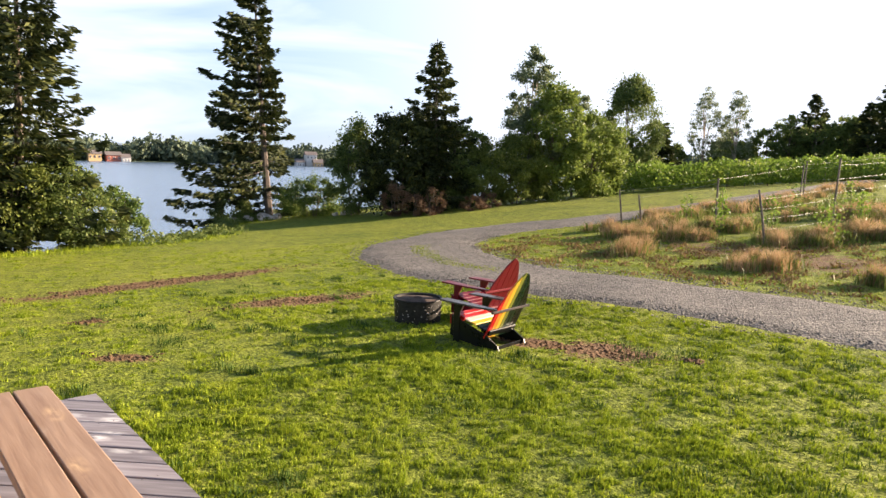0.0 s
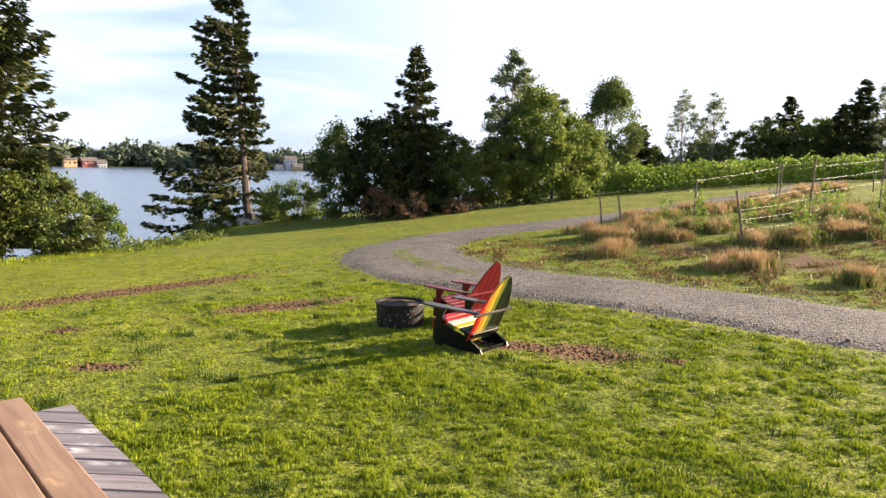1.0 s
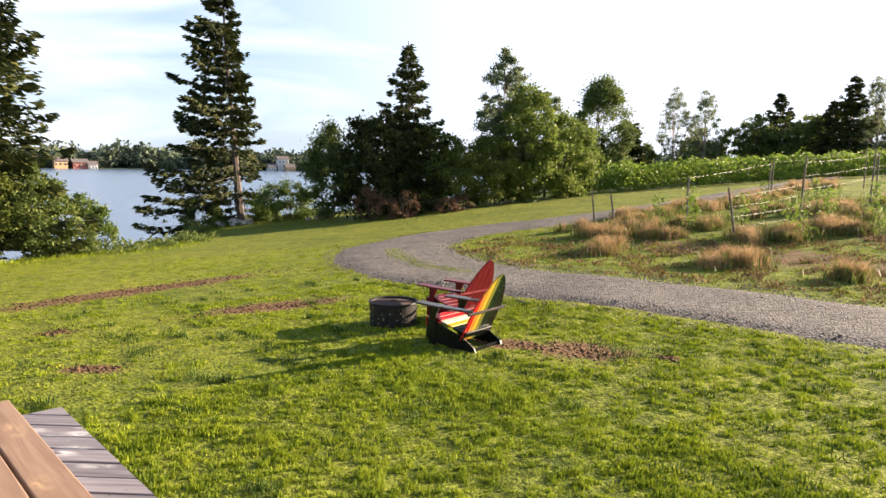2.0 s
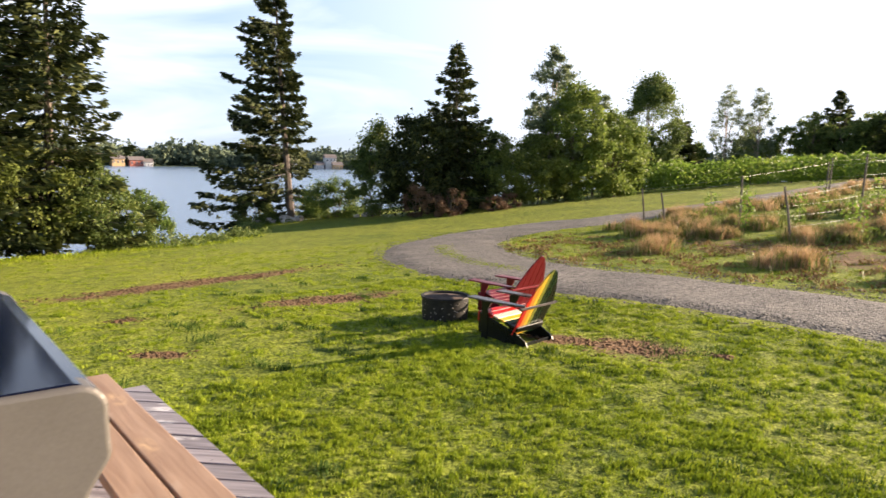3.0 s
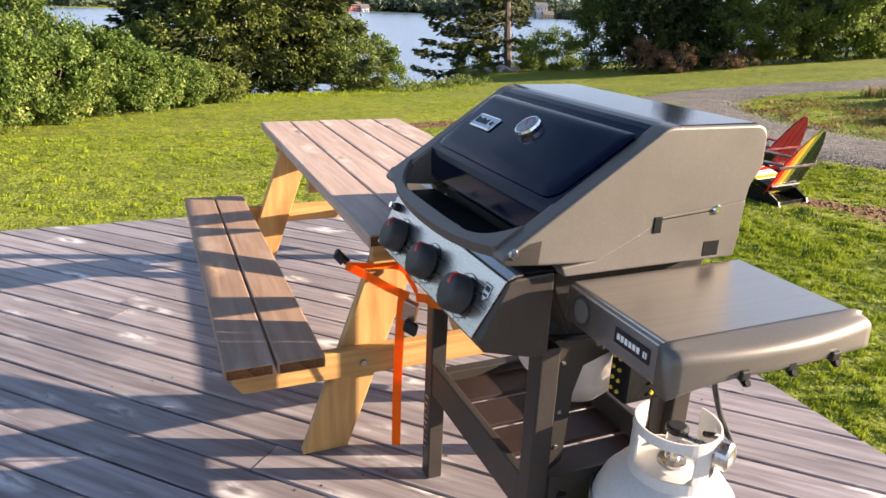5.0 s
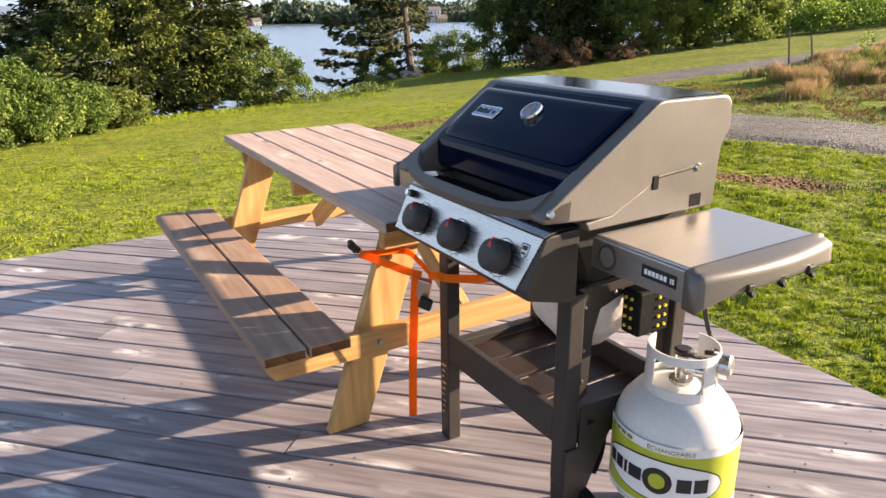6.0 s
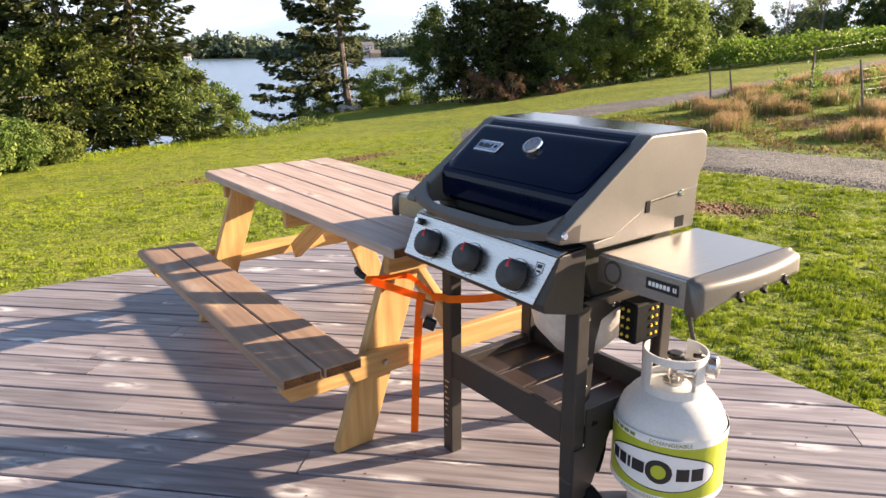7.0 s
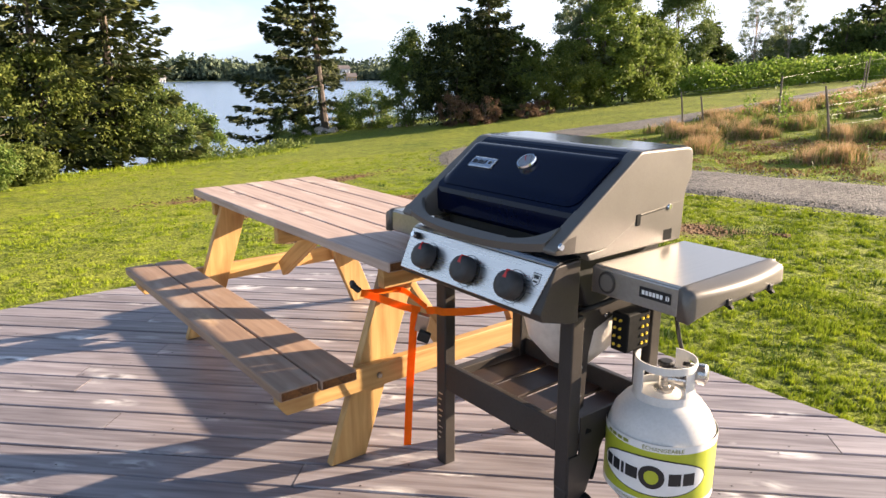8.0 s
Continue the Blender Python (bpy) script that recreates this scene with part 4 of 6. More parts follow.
# ---- gas grill ----
M_ENAMEL = surf("black_enamel", (0.0012, 0.0032, 0.015), (0.0022, 0.0050, 0.022), 4, 0.10, bump=0.008, rough_var=0.03)
M_ENAMEL.node_tree.nodes["Principled BSDF"].inputs["Specular IOR Level"].default_value = 0.18
M_CAST = surf("warm_grey_paint", (0.142, 0.128, 0.114), (0.172, 0.157, 0.141), 5, 0.44, metal=0.4, bump=0.03, fine=240, rough_var=0.06)
M_DARKCAST = surf("dark_grey_paint", (0.043, 0.037, 0.033), (0.060, 0.052, 0.047), 5, 0.42, metal=0.35, bump=0.03, fine=200)
M_STEEL = surf("brushed_steel", (0.50, 0.48, 0.46), (0.60, 0.58, 0.56), 3, 0.28, metal=1.0, bump=0.008, fine=90, stretch=(1, 30, 30), rough_var=0.08)
M_STEEL_SHELF = surf("brushed_shelf_steel", (0.36, 0.335, 0.31), (0.44, 0.41, 0.385), 3, 0.33, metal=1.0, bump=0.03, fine=90, stretch=(30, 1, 30), rough_var=0.08)
M_KNOB = surf("dark_knob_plastic", (0.035, 0.033, 0.033), (0.055, 0.052, 0.052), 20, 0.5, bump=0.03)
M_BLACK = surf("black_plastic", (0.012, 0.012, 0.012), (0.025, 0.024, 0.024), 20, 0.5, bump=0.05)
M_CHROME = plain("chrome", (0.75, 0.75, 0.75), 0.12, 1.0)
M_RED = plain("red_print", (0.55, 0.02, 0.02), 0.5)
M_WHITE = plain("white_print", (0.78, 0.78, 0.78), 0.5)
M_INK = plain("black_print", (0.012, 0.012, 0.014), 0.5)
M_BRASS = plain("brass", (0.55, 0.36, 0.12), 0.3, 1.0)
M_FOIL = surf("crumpled_foil_pan", (0.66, 0.60, 0.54), (0.80, 0.74, 0.68), 14, 0.45, metal=0.25, bump=0.5, fine=40)
M_SLAT = surf("dark_brown_shelf_slat", (0.020, 0.012, 0.010), (0.036, 0.021, 0.017), 6, 0.45, metal=0.0, bump=0.04)
M_TYRE = surf("black_wheel_plastic", (0.010, 0.010, 0.010), (0.016, 0.016, 0.016), 10, 0.65)
M_TYRE.node_tree.nodes["Principled BSDF"].inputs["Specular IOR Level"].default_value = 0.05

grill = thing("gas_grill", "black and grey gas grill with closed lid and steel side shelves", "grill")

# lid
S_TOP, S_WAY = Vector((0, -0.10, 1.168)), Vector((0, -0.8192, -0.5735))    # the front slope: its upper edge and its way down
S_OUT = Vector((0, -0.5735, 0.8192))


def on_slope(x, s, out=0.0):
    p = S_TOP + S_WAY * s + S_OUT * out
    return Vector((x, p.y, p.z))


def arc(c, r, a0, a1, n):
    return [(c[0] + r * math.cos(radians(a0 + (a1 - a0) * i / n)), c[1] + r * math.sin(radians(a0 + (a1 - a0) * i / n))) for i in range(n + 1)]


lid_line = [(0.150, 1.012), (0.172, 1.06)] + arc((0.135, 1.130), 0.043, 0, 85, 6) + arc((-0.050, 1.116), 0.062, 92, 124, 6) + [(-0.139, 1.136), (-0.274, 1.0415), (-0.284, 1.031), (-0.287, 1.016), (-0.284, 0.958), (-0.272, 0.944), (-0.20, 0.950), (0.10, 0.975)]
lid = part("lid", prism(lid_line, "x", -0.300, 0.300), M_ENAMEL, grill, "glossy black enamelled lid")
# the raised panel of the slope: a low crown with broad round shoulders
panel = bmesh.new()
steps = [(0.0, -0.0010), (0.008, 0.0014), (0.018, 0.0034), (0.032, 0.0050), (0.050, 0.0056)]
rings = []
for inset, out in steps:
    x_top, x_low, s_top, s_low = 0.302 - inset * 0.5, 0.292 - inset * 0.5, 0.004 + inset * 0.6, 0.214 - inset
    ring = []
    for cx, cs, a0, rx_ in ((x_top, s_top, 270, 0.012), (x_low, s_low, 0, 0.040), (-x_low, s_low, 90, 0.040), (-x_top, s_top, 180, 0.012)):
        for k in range(7):
            a = radians(a0 + 15 * k)
            sx, sy = (1 if cx > 0 else -1), (1 if cs > 0.1 else -1)
            ring.append(panel.verts.new(on_slope(cx - sx * rx_ + rx_ * math.cos(a), cs - sy * rx_ + rx_ * math.sin(a), out)))
    rings.append(ring)
for a, b in zip(rings, rings[1:]):
    for k in range(len(a)):
        panel.faces.new((a[k], a[(k + 1) % len(a)], b[(k + 1) % len(a)], b[k]))
panel.faces.new(rings[-1])
part("front_panel", panel, M_ENAMEL, lid, smooth=True)
part("lid_top", prism([(-0.078, 1.1722), (-0.062, 1.1795), (-0.046, 1.1835), (-0.03, 1.1855), (0.158, 1.1855), (0.180, 1.176), (0.176, 1.168), (0.155, 1.176), (-0.03, 1.176), (-0.074, 1.166)], "x", -0.331, 0.331), M_ENAMEL, lid)
CAP = [(-0.398, 0.950), (-0.390, 0.940), (-0.30, 0.932), (-0.190, 0.927), (-0.092, 0.972), (-0.066, 0.986), (-0.052, 1.002), (0.163, 1.022), (0.168, 1.056)] + arc((0.150, 1.103), 0.043, -12, 10, 2) + [(0.191, 1.150)] + arc((0.160, 1.151), 0.032, 10, 88, 5) + [(-0.03, 1.184)] + arc((-0.045, 1.130), 0.054, 88, 124, 4) + [(-0.385, 0.966)]
for s in (1, -1):
    part("lid_end_cap", prism(CAP, "x", s * 0.292, s * 0.340, 0.006, 3), M_CAST, lid, "warm-grey cast lid end")
    bm = bmesh.new()
    bmesh.ops.create_cone(bm, cap_ends=True, segments=16, radius1=0.011, radius2=0.008, depth=0.006)
    for y, z in ((0.089, 1.012), (-0.374, 0.962)):
        b2 = bm.copy()
        part("screw", moved(b2, Matrix.Translation((s * 0.3405, y, z)) @ Matrix.Rotation(radians(90 * s), 4, "Y")), M_CHROME, lid)
    bm.free()
    # flat dark patch painted for the shading round the front screw
    part("screw_recess_shade", prism([(-0.394, 0.953), (-0.388, 0.944), (-0.322, 0.938), (-0.318, 0.984), (-0.345, 0.980)], "x", s * 0.3385, s * 0.3404), M_DARKCAST, lid)
    part("slot", box(s * 0.334, s * 0.3418, -0.069, -0.047, 0.974, 1.009, 0.003, 2), M_TYRE, lid)
    part("seam", prism([(-0.046, 1.0010), (0.078, 1.0100), (0.078, 1.0118), (-0.046, 1.0028)], "x", s * 0.3385, s * 0.3402), M_TYRE, lid)
bow = bmesh.new()
N = 44
rows4 = []
for i in range(N + 1):
    x = -0.300 + 0.600 * i / N
    u = abs(x) / 0.300
    inner = 0.285 + 0.080 * max(0.0, 1 - u ** 5.0)
    outer = 0.357 + 0.038 * (1 - u ** 2.4)
    rows4.append([bow.verts.new(on_slope(x, inner, 0.002)), bow.verts.new(on_slope(x, outer, 0.004)), bow.verts.new(on_slope(x, outer + 0.006, -0.020)), bow.verts.new(on_slope(x, inner + 0.003, -0.020))])
for a, b in zip(rows4, rows4[1:]):
    for k in range(4):
        bow.faces.new((a[k], a[(k + 1) % 4], b[(k + 1) % 4], b[k]))
bow.faces.new(rows4[0]), bow.faces.new(rows4[-1][::-1])
bmesh.ops.bevel(bow, geom=[e for e in bow.edges if abs(e.verts[0].co.x - e.verts[1].co.x) > 0.004], offset=0.004, segments=2, affect="EDGES")
part("lid_handle", bow, M_CAST, lid, "bow-shaped grey lid handle")
# thermometer and badge on the slope
slope_m = Matrix((Vector((1, 0, 0)), -S_WAY, S_OUT)).transposed().to_4x4()


def slope_pose(x, s, out):
    m = slope_m.copy()
    m.translation = on_slope(x, s, out)
    return m


M_DIAL = plain("grey_dial", (0.30, 0.31, 0.33), 0.3, 0.3)
gauge = part("thermometer", moved(spin([(0.031, 0.0), (0.032, 0.010), (0.030, 0.016), (0.0265, 0.0165)], 36), slope_pose(0.010, 0.083, 0.0058)), M_CHROME, lid, "round chrome lid thermometer")
part("dial", moved(spin([(0.0255, 0.0168), (0.0252, 0.0175)], 32), slope_pose(0.010, 0.083, 0.0058)), M_DIAL, gauge)
part("needle", moved(box(-0.0012, 0.0012, -0.004, 0.022, 0.0178, 0.0186, 0), slope_pose(0.010, 0.083, 0.0058) @ Matrix.Rotation(radians(40), 4, "Z")), M_RED, gauge)
for k in range(9):
    part("dial_mark", moved(box(-0.001, 0.001, 0.018, 0.023, 0.0178, 0.0184, 0), slope_pose(0.010, 0.083, 0.0058) @ Matrix.Rotation(radians(-120 + 30 * k), 4, "Z")), M_INK, gauge)
B_POSE = slope_pose(-0.172, 0.108, 0.0060)
M_BADGE = plain("silver_blue_badge", (0.50, 0.54, 0.60), 0.25, 0.8)
badge = part("badge", moved(box(-0.054, 0.054, -0.023, 0.023, 0, 0.006, 0.004, 2), B_POSE), M_CHROME, lid, "silver badge with plain dark strokes")
part("badge_field", moved(box(-0.049, 0.049, -0.0185, 0.0185, 0.006, 0.0066, 0), B_POSE), M_BADGE, badge)
for k, w in enumerate((0.011, 0.009, 0.010, 0.009, 0.007)):
    part("badge_stroke", moved(box(-0.042 + k * 0.0135, -0.042 + k * 0.0135 + w, -0.009, 0.009 - 0.004 * (k % 2), 0.0067, 0.0075, 0), B_POSE), M_INK, badge)
part("badge_stroke", moved(spin([(0.007, 0.0067), (0.0065, 0.0075)], 12), B_POSE @ Matrix.Translation((0.037, 0.0, 0))), M_INK, badge)

# firebox under the lid
cook = part("firebox", prism([(-0.235, 0.965), (0.14, 0.965), (0.13, 0.86), (0.08, 0.74), (-0.19, 0.74), (-0.25, 0.86)], "x", -0.285, 0.285, 0.006), M_BLACK, grill, "black cast firebox")
for s in (1, -1):
    part("firebox_side", prism([(-0.19, 0.932), (-0.092, 0.977), (-0.066, 0.992), (-0.050, 1.008), (0.163, 1.028), (0.160, 0.945), (0.155, 0.905), (-0.26, 0.905), (-0.27, 0.925)], "x", s * 0.288, s * 0.3394, 0.003, 2), M_CAST, grill)
    part("hinge_notch", box(s * 0.334, s * 0.3402, 0.068, 0.11, 0.912, 0.945, 0.001), M_TYRE, grill)
part("back_lip", box(-0.29, 0.29, 0.12, 0.16, 0.905, 1.0, 0.004), M_DARKCAST, grill)

# control panel
CB = [(-0.268, 0.908), (-0.352, 0.903), (-0.368, 0.897), (-0.420, 0.780), (-0.412, 0.758), (-0.30, 0.728), (-0.268, 0.728)]
ctrl = part("control_panel", prism(CB, "x", -0.318, 0.318, 0.004, 2), M_DARKCAST, grill, "sloping control panel with a steel face")
F0, F1 = Vector((0, -0.368, 0.896)), Vector((0, -0.4205, 0.779))
f_up = (F0 - F1).normalized()
f_out = Vector((1, 0, 0)).cross(f_up)
if f_out.y > 0:
    f_out = -f_out
face_m = Matrix((Vector((1, 0, 0)), f_up, f_out)).transposed().to_4x4()


def face_pose(x, u, out=0.0):
    m = face_m.copy()
    p = F1 + f_up * u + f_out * out
    m.translation = (x, p.y, p.z)
    return m


fh = (F0 - F1).length
steel_face = part("steel_face", moved(prism([(-0.313, -0.004), (0.285, -0.004), (0.313, fh + 0.002), (-0.313, fh + 0.002)], "z", 0.0005, 0.004, 0.0012), face_pose(0, 0)), M_STEEL, ctrl, "brushed steel fascia")
part("steel_top", prism([(-0.335, 0.9065), (-0.350, 0.9055), (-0.366, 0.900), (-0.366, 0.903), (-0.350, 0.909), (-0.335, 0.9095)], "x", -0.313, 0.313), M_STEEL, ctrl)
for x in (-0.187, 0.006, 0.199):
    kb = face_pose(x, 0.052, 0.004)
    part("knob_ring", moved(joined(*[spin([(0.0480, 0), (0.0480, 0.0012), (0.0462, 0.0012), (0.0462, 0)], 36)]), kb), M_INK, ctrl)
    part("knob_backing", moved(spin([(0.0460, 0.0), (0.0460, 0.0009)], 36), kb), M_STEEL, ctrl)
    knob = part("knob", moved(spin([(0.0395, 0.004), (0.0415, 0.009), (0.0395, 0.036), (0.0360, 0.044), (0.024, 0.0465)], 28), kb), M_KNOB, ctrl, "dark grey control knob with red pointer", True)
    part("pointer", moved(prism([(-0.007, 0.016), (0.007, 0.016), (0, 0.0365)], "z", 0.0440, 0.0476), kb), M_RED, knob)
    part("pointer", moved(box(-0.0028, 0.0028, 0.033, 0.0408, 0.022, 0.045, 0), kb), M_RED, knob)
    for k in range(-3, 4):
        part("knob_mark", moved(box(-0.001, 0.001, -0.0535, -0.0500, 0.0, 0.001, 0), kb @ Matrix.Rotation(radians(24 * k), 4, "Z")), M_INK, ctrl)
igniter = part("igniter_button", moved(spin([(0.011, 0.0), (0.011, 0.012), (0.008, 0.016), (0.0075, 0.022)], 16), face_pose(-0.272, 0.108, 0.004)), M_BLACK, ctrl)
part("igniter_cap", moved(spin([(0.0095, 0.0165), (0.0085, 0.027)], 16), face_pose(-0.272, 0.108, 0.004)), M_CHROME, igniter)
part("shield_edge", moved(prism([(-0.0145, 0.0185), (0.0145, 0.0185), (0.0145, -0.0072), (0, -0.020), (-0.0145, -0.0072)], "z", 0.0036, 0.0043), face_pose(0.268, 0.088)), M_INK, ctrl)
part("shield_label", moved(prism([(-0.012, 0.016), (0.012, 0.016), (0.012, -0.006), (0, -0.017), (-0.012, -0.006)], "z", 0.004, 0.0046), face_pose(0.268, 0.088)), M_WHITE, ctrl)
part("shield_bar", moved(box(-0.009, 0.009, 0.003, 0.013, 0.0047, 0.0052, 0), face_pose(0.268, 0.088)), M_INK, ctrl)
part("shield_bar", moved(box(-0.008, 0.008, -0.008, -0.003, 0.0047, 0.0052, 0), face_pose(0.268, 0.088)), M_INK, ctrl)

# black strip added to darken the gap under the lid handle
part("gap_shade_strip", prism([(-0.262, 0.9095), (-0.334, 0.9098), (-0.334, 0.9130), (-0.262, 0.9130)], "x", -0.312, 0.312), M_TYRE, ctrl, "matt black strip standing for shade behind the control panel")

# side shelves
def side_shelf(s):
    shelf = part("side_shelf", box(min(s * 0.346, s * 0.614), max(s * 0.346, s * 0.614), -0.246, 0.168, 0.884, 0.899, 0.004, 2), M_STEEL_SHELF, grill, "flat brushed steel side shelf")
    part("shelf_apron", box(min(s * 0.346, s * 0.611), max(s * 0.346, s * 0.611), -0.254, -0.243, 0.822, 0.894, 0.003, 2), M_STEEL_SHELF, shelf)
    part("shelf_back", box(min(s * 0.346, s * 0.611), max(s * 0.346, s * 0.611), 0.166, 0.174, 0.84, 0.894, 0.002, 1), M_STEEL_SHELF, shelf)
    bm = bmesh.new()
    rows = []
    for i in range(25):
        y = -0.258 + 0.440 * i / 24
        w = (y + 0.038) / 0.220
        reach = 0.062 - 0.026 * w * w
        low = 0.846 - 0.034 * max(0.0, -w) ** 3 - 0.012 * max(0.0, w) ** 3
        top = 0.900 - (0.004 if i in (0, 24) else 0)
        line = [(0.0, low + 0.004), (0.0, top), (0.012, top + 0.001), (reach - 0.024, top - 0.004), (reach - 0.015, top - 0.006), (reach - 0.006, top - 0.010), (reach - 0.001, top - 0.017), (reach, top - 0.025), (reach + 0.001, low + 0.012), (reach + 0.001, low + 0.006), (reach - 0.004, low), (reach - 0.012, low + 0.002)]
        rows.append([bm.verts.new((s * x, y, z)) for x, z in line])
    for a, b in zip(rows, rows[1:]):
        for k in range(len(a)):
            bm.faces.new((a[k], b[k], b[(k + 1) % len(a)], a[(k + 1) % len(a)]))
    bm.faces.new(rows[0]), bm.faces.new(rows[-1][::-1])
    bmesh.ops.recalc_face_normals(bm, faces=bm.faces)
    part("shelf_end", moved(bm, Matrix.Translation((s * 0.612, 0, 0))), M_CAST, shelf, "warm-grey moulded shelf end", True)
    for y in (-0.13, -0.03, 0.07):
        part("tool_hook", tube([(s * 0.664, y, 0.852), (s * 0.668, y, 0.842), (s * 0.676, y, 0.838), (s * 0.681, y, 0.842)], 0.006, 8), M_TYRE, shelf)
        part("hook_recess", box(min(s * 0.655, s * 0.6755), max(s * 0.655, s * 0.6755), y - 0.010, y + 0.010, 0.842, 0.860, 0.003, 2), M_BLACK, shelf)
    return shelf


r_shelf = side_shelf(1)
side_shelf(-1)
plate = part("name_plate", box(0.500, 0.592, -0.2565, -0.2538, 0.848, 0.876, 0.001), M_BLACK, r_shelf, "small black name plate with a plain pale strip")
for k in range(6):
    part("plate_stroke", box(0.509 + k * 0.0105, 0.5165 + k * 0.0105, -0.2575, -0.2563, 0.857, 0.868, 0), M_WHITE, plate)
part("plate_stroke", box(0.578, 0.5815, -0.2575, -0.2563, 0.857, 0.868, 0), M_WHITE, plate)
part("plate_stroke", box(0.584, 0.5875, -0.2575, -0.2563, 0.857, 0.868, 0), M_WHITE, plate)
d_pose = Matrix.Translation((0.397, -0.2545, 0.859)) @ Matrix.Rotation(radians(90), 4, "X") @ Matrix.Diagonal((1, 1.12, 1, 1))
dimple = part("apron_dimple", moved(spin([(0.027, 0.0), (0.027, 0.0012), (0.024, 0.002)], 28), d_pose), M_DARKCAST, r_shelf)
part("dimple_face", moved(spin([(0.021, 0.002), (0.020, 0.0032)], 28), d_pose), M_CAST, dimple)

# cart
for x0, x1 in ((-0.316, -0.266), (0.258, 0.308)):
    for y0, y1 in ((-0.275, -0.228), (0.095, 0.142)):
        z0 = 0.0 if x0 < 0 else 0.19
        part("leg", box(x0, x1, y0, y1, z0, 0.735, 0.004, 2), M_DARKCAST, grill, "dark grey square cart leg")
for y in (-0.2515, 0.1185):
    part("lower_leg", prism([(0.258, 0.19), (0.308, 0.19), (0.3075, 0.15), (0.318, 0.10), (0.342, 0.055), (0.300, 0.040), (0.272, 0.085), (0.260, 0.14)], "y", y - 0.022, y + 0.022, 0.004, 2), M_DARKCAST, grill)
    wheel = part("wheel", moved(spin([(0.020, -0.018), (0.071, -0.018), (0.079, -0.012), (0.079, 0.012), (0.071, 0.018), (0.020, 0.018)], 36), Matrix.Translation((0.300, y + 0.052 if y < 0 else y - 0.052, 0.080)) @ Matrix.Rotation(radians(90), 4, "X")), M_TYRE, grill, "black plastic wheel", True)
    part("hub", moved(spin([(0.018, -0.020), (0.014, -0.023)], 20), Matrix.Translation((0.300, y + 0.052 if y < 0 else y - 0.052, 0.080)) @ Matrix.Rotation(radians(90), 4, "X")), M_DARKCAST, wheel)
part("front_beam", box(-0.265, 0.257, -0.272, -0.250, 0.302, 0.402, 0.003, 2), M_DARKCAST, grill)
part("rear_beam", box(-0.265, 0.257, 0.118, 0.140, 0.302, 0.402, 0.003, 2), M_DARKCAST, grill)
for x in (-0.291, 0.283):
    part("side_beam", box(x - 0.018, x + 0.018, -0.227, 0.094, 0.302, 0.36, 0.003, 2), M_DARKCAST, grill)
for k in range(4):
    x = -0.262 + k * 0.131
    part("shelf_slat", box(x, x + 0.112, -0.249, 0.117, 0.325, 0.338, 0.003, 2), M_SLAT, grill, "dark brown bottom shelf slat")
# the right side frame plate with its openings
plate_line = [(-0.227, 0.735), (0.094, 0.735), (0.094, 0.40), (0.06, 0.43), (0.05, 0.60), (0.03, 0.665), (-0.06, 0.695), (-0.15, 0.665), (-0.17, 0.60), (-0.18, 0.43), (-0.227, 0.40)]
side_plate = part("side_plate", prism(plate_line, "x", 0.274, 0.280), M_DARKCAST, grill, "dark grey side plate with an arched opening")
for y, z in ((-0.20, 0.68), (-0.20, 0.56), (-0.20, 0.47), (0.07, 0.68), (0.07, 0.56), (-0.1, 0.70), (0.0, 0.70)):
    part("plate_screw", moved(spin([(0.006, 0), (0.004, 0.003)], 10), Matrix.Translation((0.2805, y, z)) @ Matrix.Rotation(radians(90), 4, "Y")), M_STEEL, side_plate)
part("side_gusset", prism([(-0.228, 0.42), (-0.04, 0.42), (-0.105, 0.35), (-0.155, 0.25), (-0.19, 0.17), (-0.225, 0.13), (-0.262, 0.12), (-0.272, 0.14), (-0.272, 0.30), (-0.228, 0.30)], "x", 0.3085, 0.3145), M_DARKCAST, grill)
part("rear_plate", box(-0.262, 0.256, 0.100, 0.106, 0.56, 0.735, 0.002), M_DARKCAST, grill)
part("drip_pan", moved(spin([(0.012, 0.50), (0.07, 0.525), (0.135, 0.60), (0.155, 0.68), (0.157, 0.735)], 26), Matrix.Translation((0.105, -0.05, -0.03)) @ Matrix.Diagonal((1.04, 1, 1, 1))), M_FOIL, grill, "pale crumpled metal drip pan", True)
for k in range(9):
    part("leg_label_bar", box(-0.302, -0.292 + 0.006 * (k % 3), -0.2768, -0.2752, 0.10 + k * 0.022, 0.106 + k * 0.022, 0), M_STEEL, grill)
# tank bracket with studs, regulator and hose
bracket = part("tank_bracket", box(0.292, 0.352, -0.088, 0.02, 0.595, 0.715, 0.006, 2), M_TYRE, grill, "black tank bracket with yellow studs")
M_YELLOW = plain("yellow_plastic", (0.70, 0.48, 0.04), 0.4)
for i in range(2):
    for j in range(4):
        part("stud", moved(spin([(0.005, 0), (0.004, 0.004)], 12), Matrix.Translation((0.338 + 0.0 * i, -0.0885, 0.615 + j * 0.026)) @ Matrix.Rotation(radians(90), 4, "X") @ Matrix.Translation((-0.012 - 0.02 * i, 0, 0))), M_YELLOW, bracket)
        part("stud", moved(spin([(0.005, 0), (0.004, 0.004)], 12), Matrix.Translation((0.3525, -0.02 + 0.022 * i, 0.615 + j * 0.026)) @ Matrix.Rotation(radians(90), 4, "Y")), M_YELLOW, bracket)
part("regulator", moved(spin([(0.018, 0), (0.026, 0.010), (0.026, 0.026), (0.014, 0.034), (0.010, 0.06)], 20), Matrix.Translation((0.375, 0.115, 0.74))), M_BRASS, grill, "brass gas fitting")
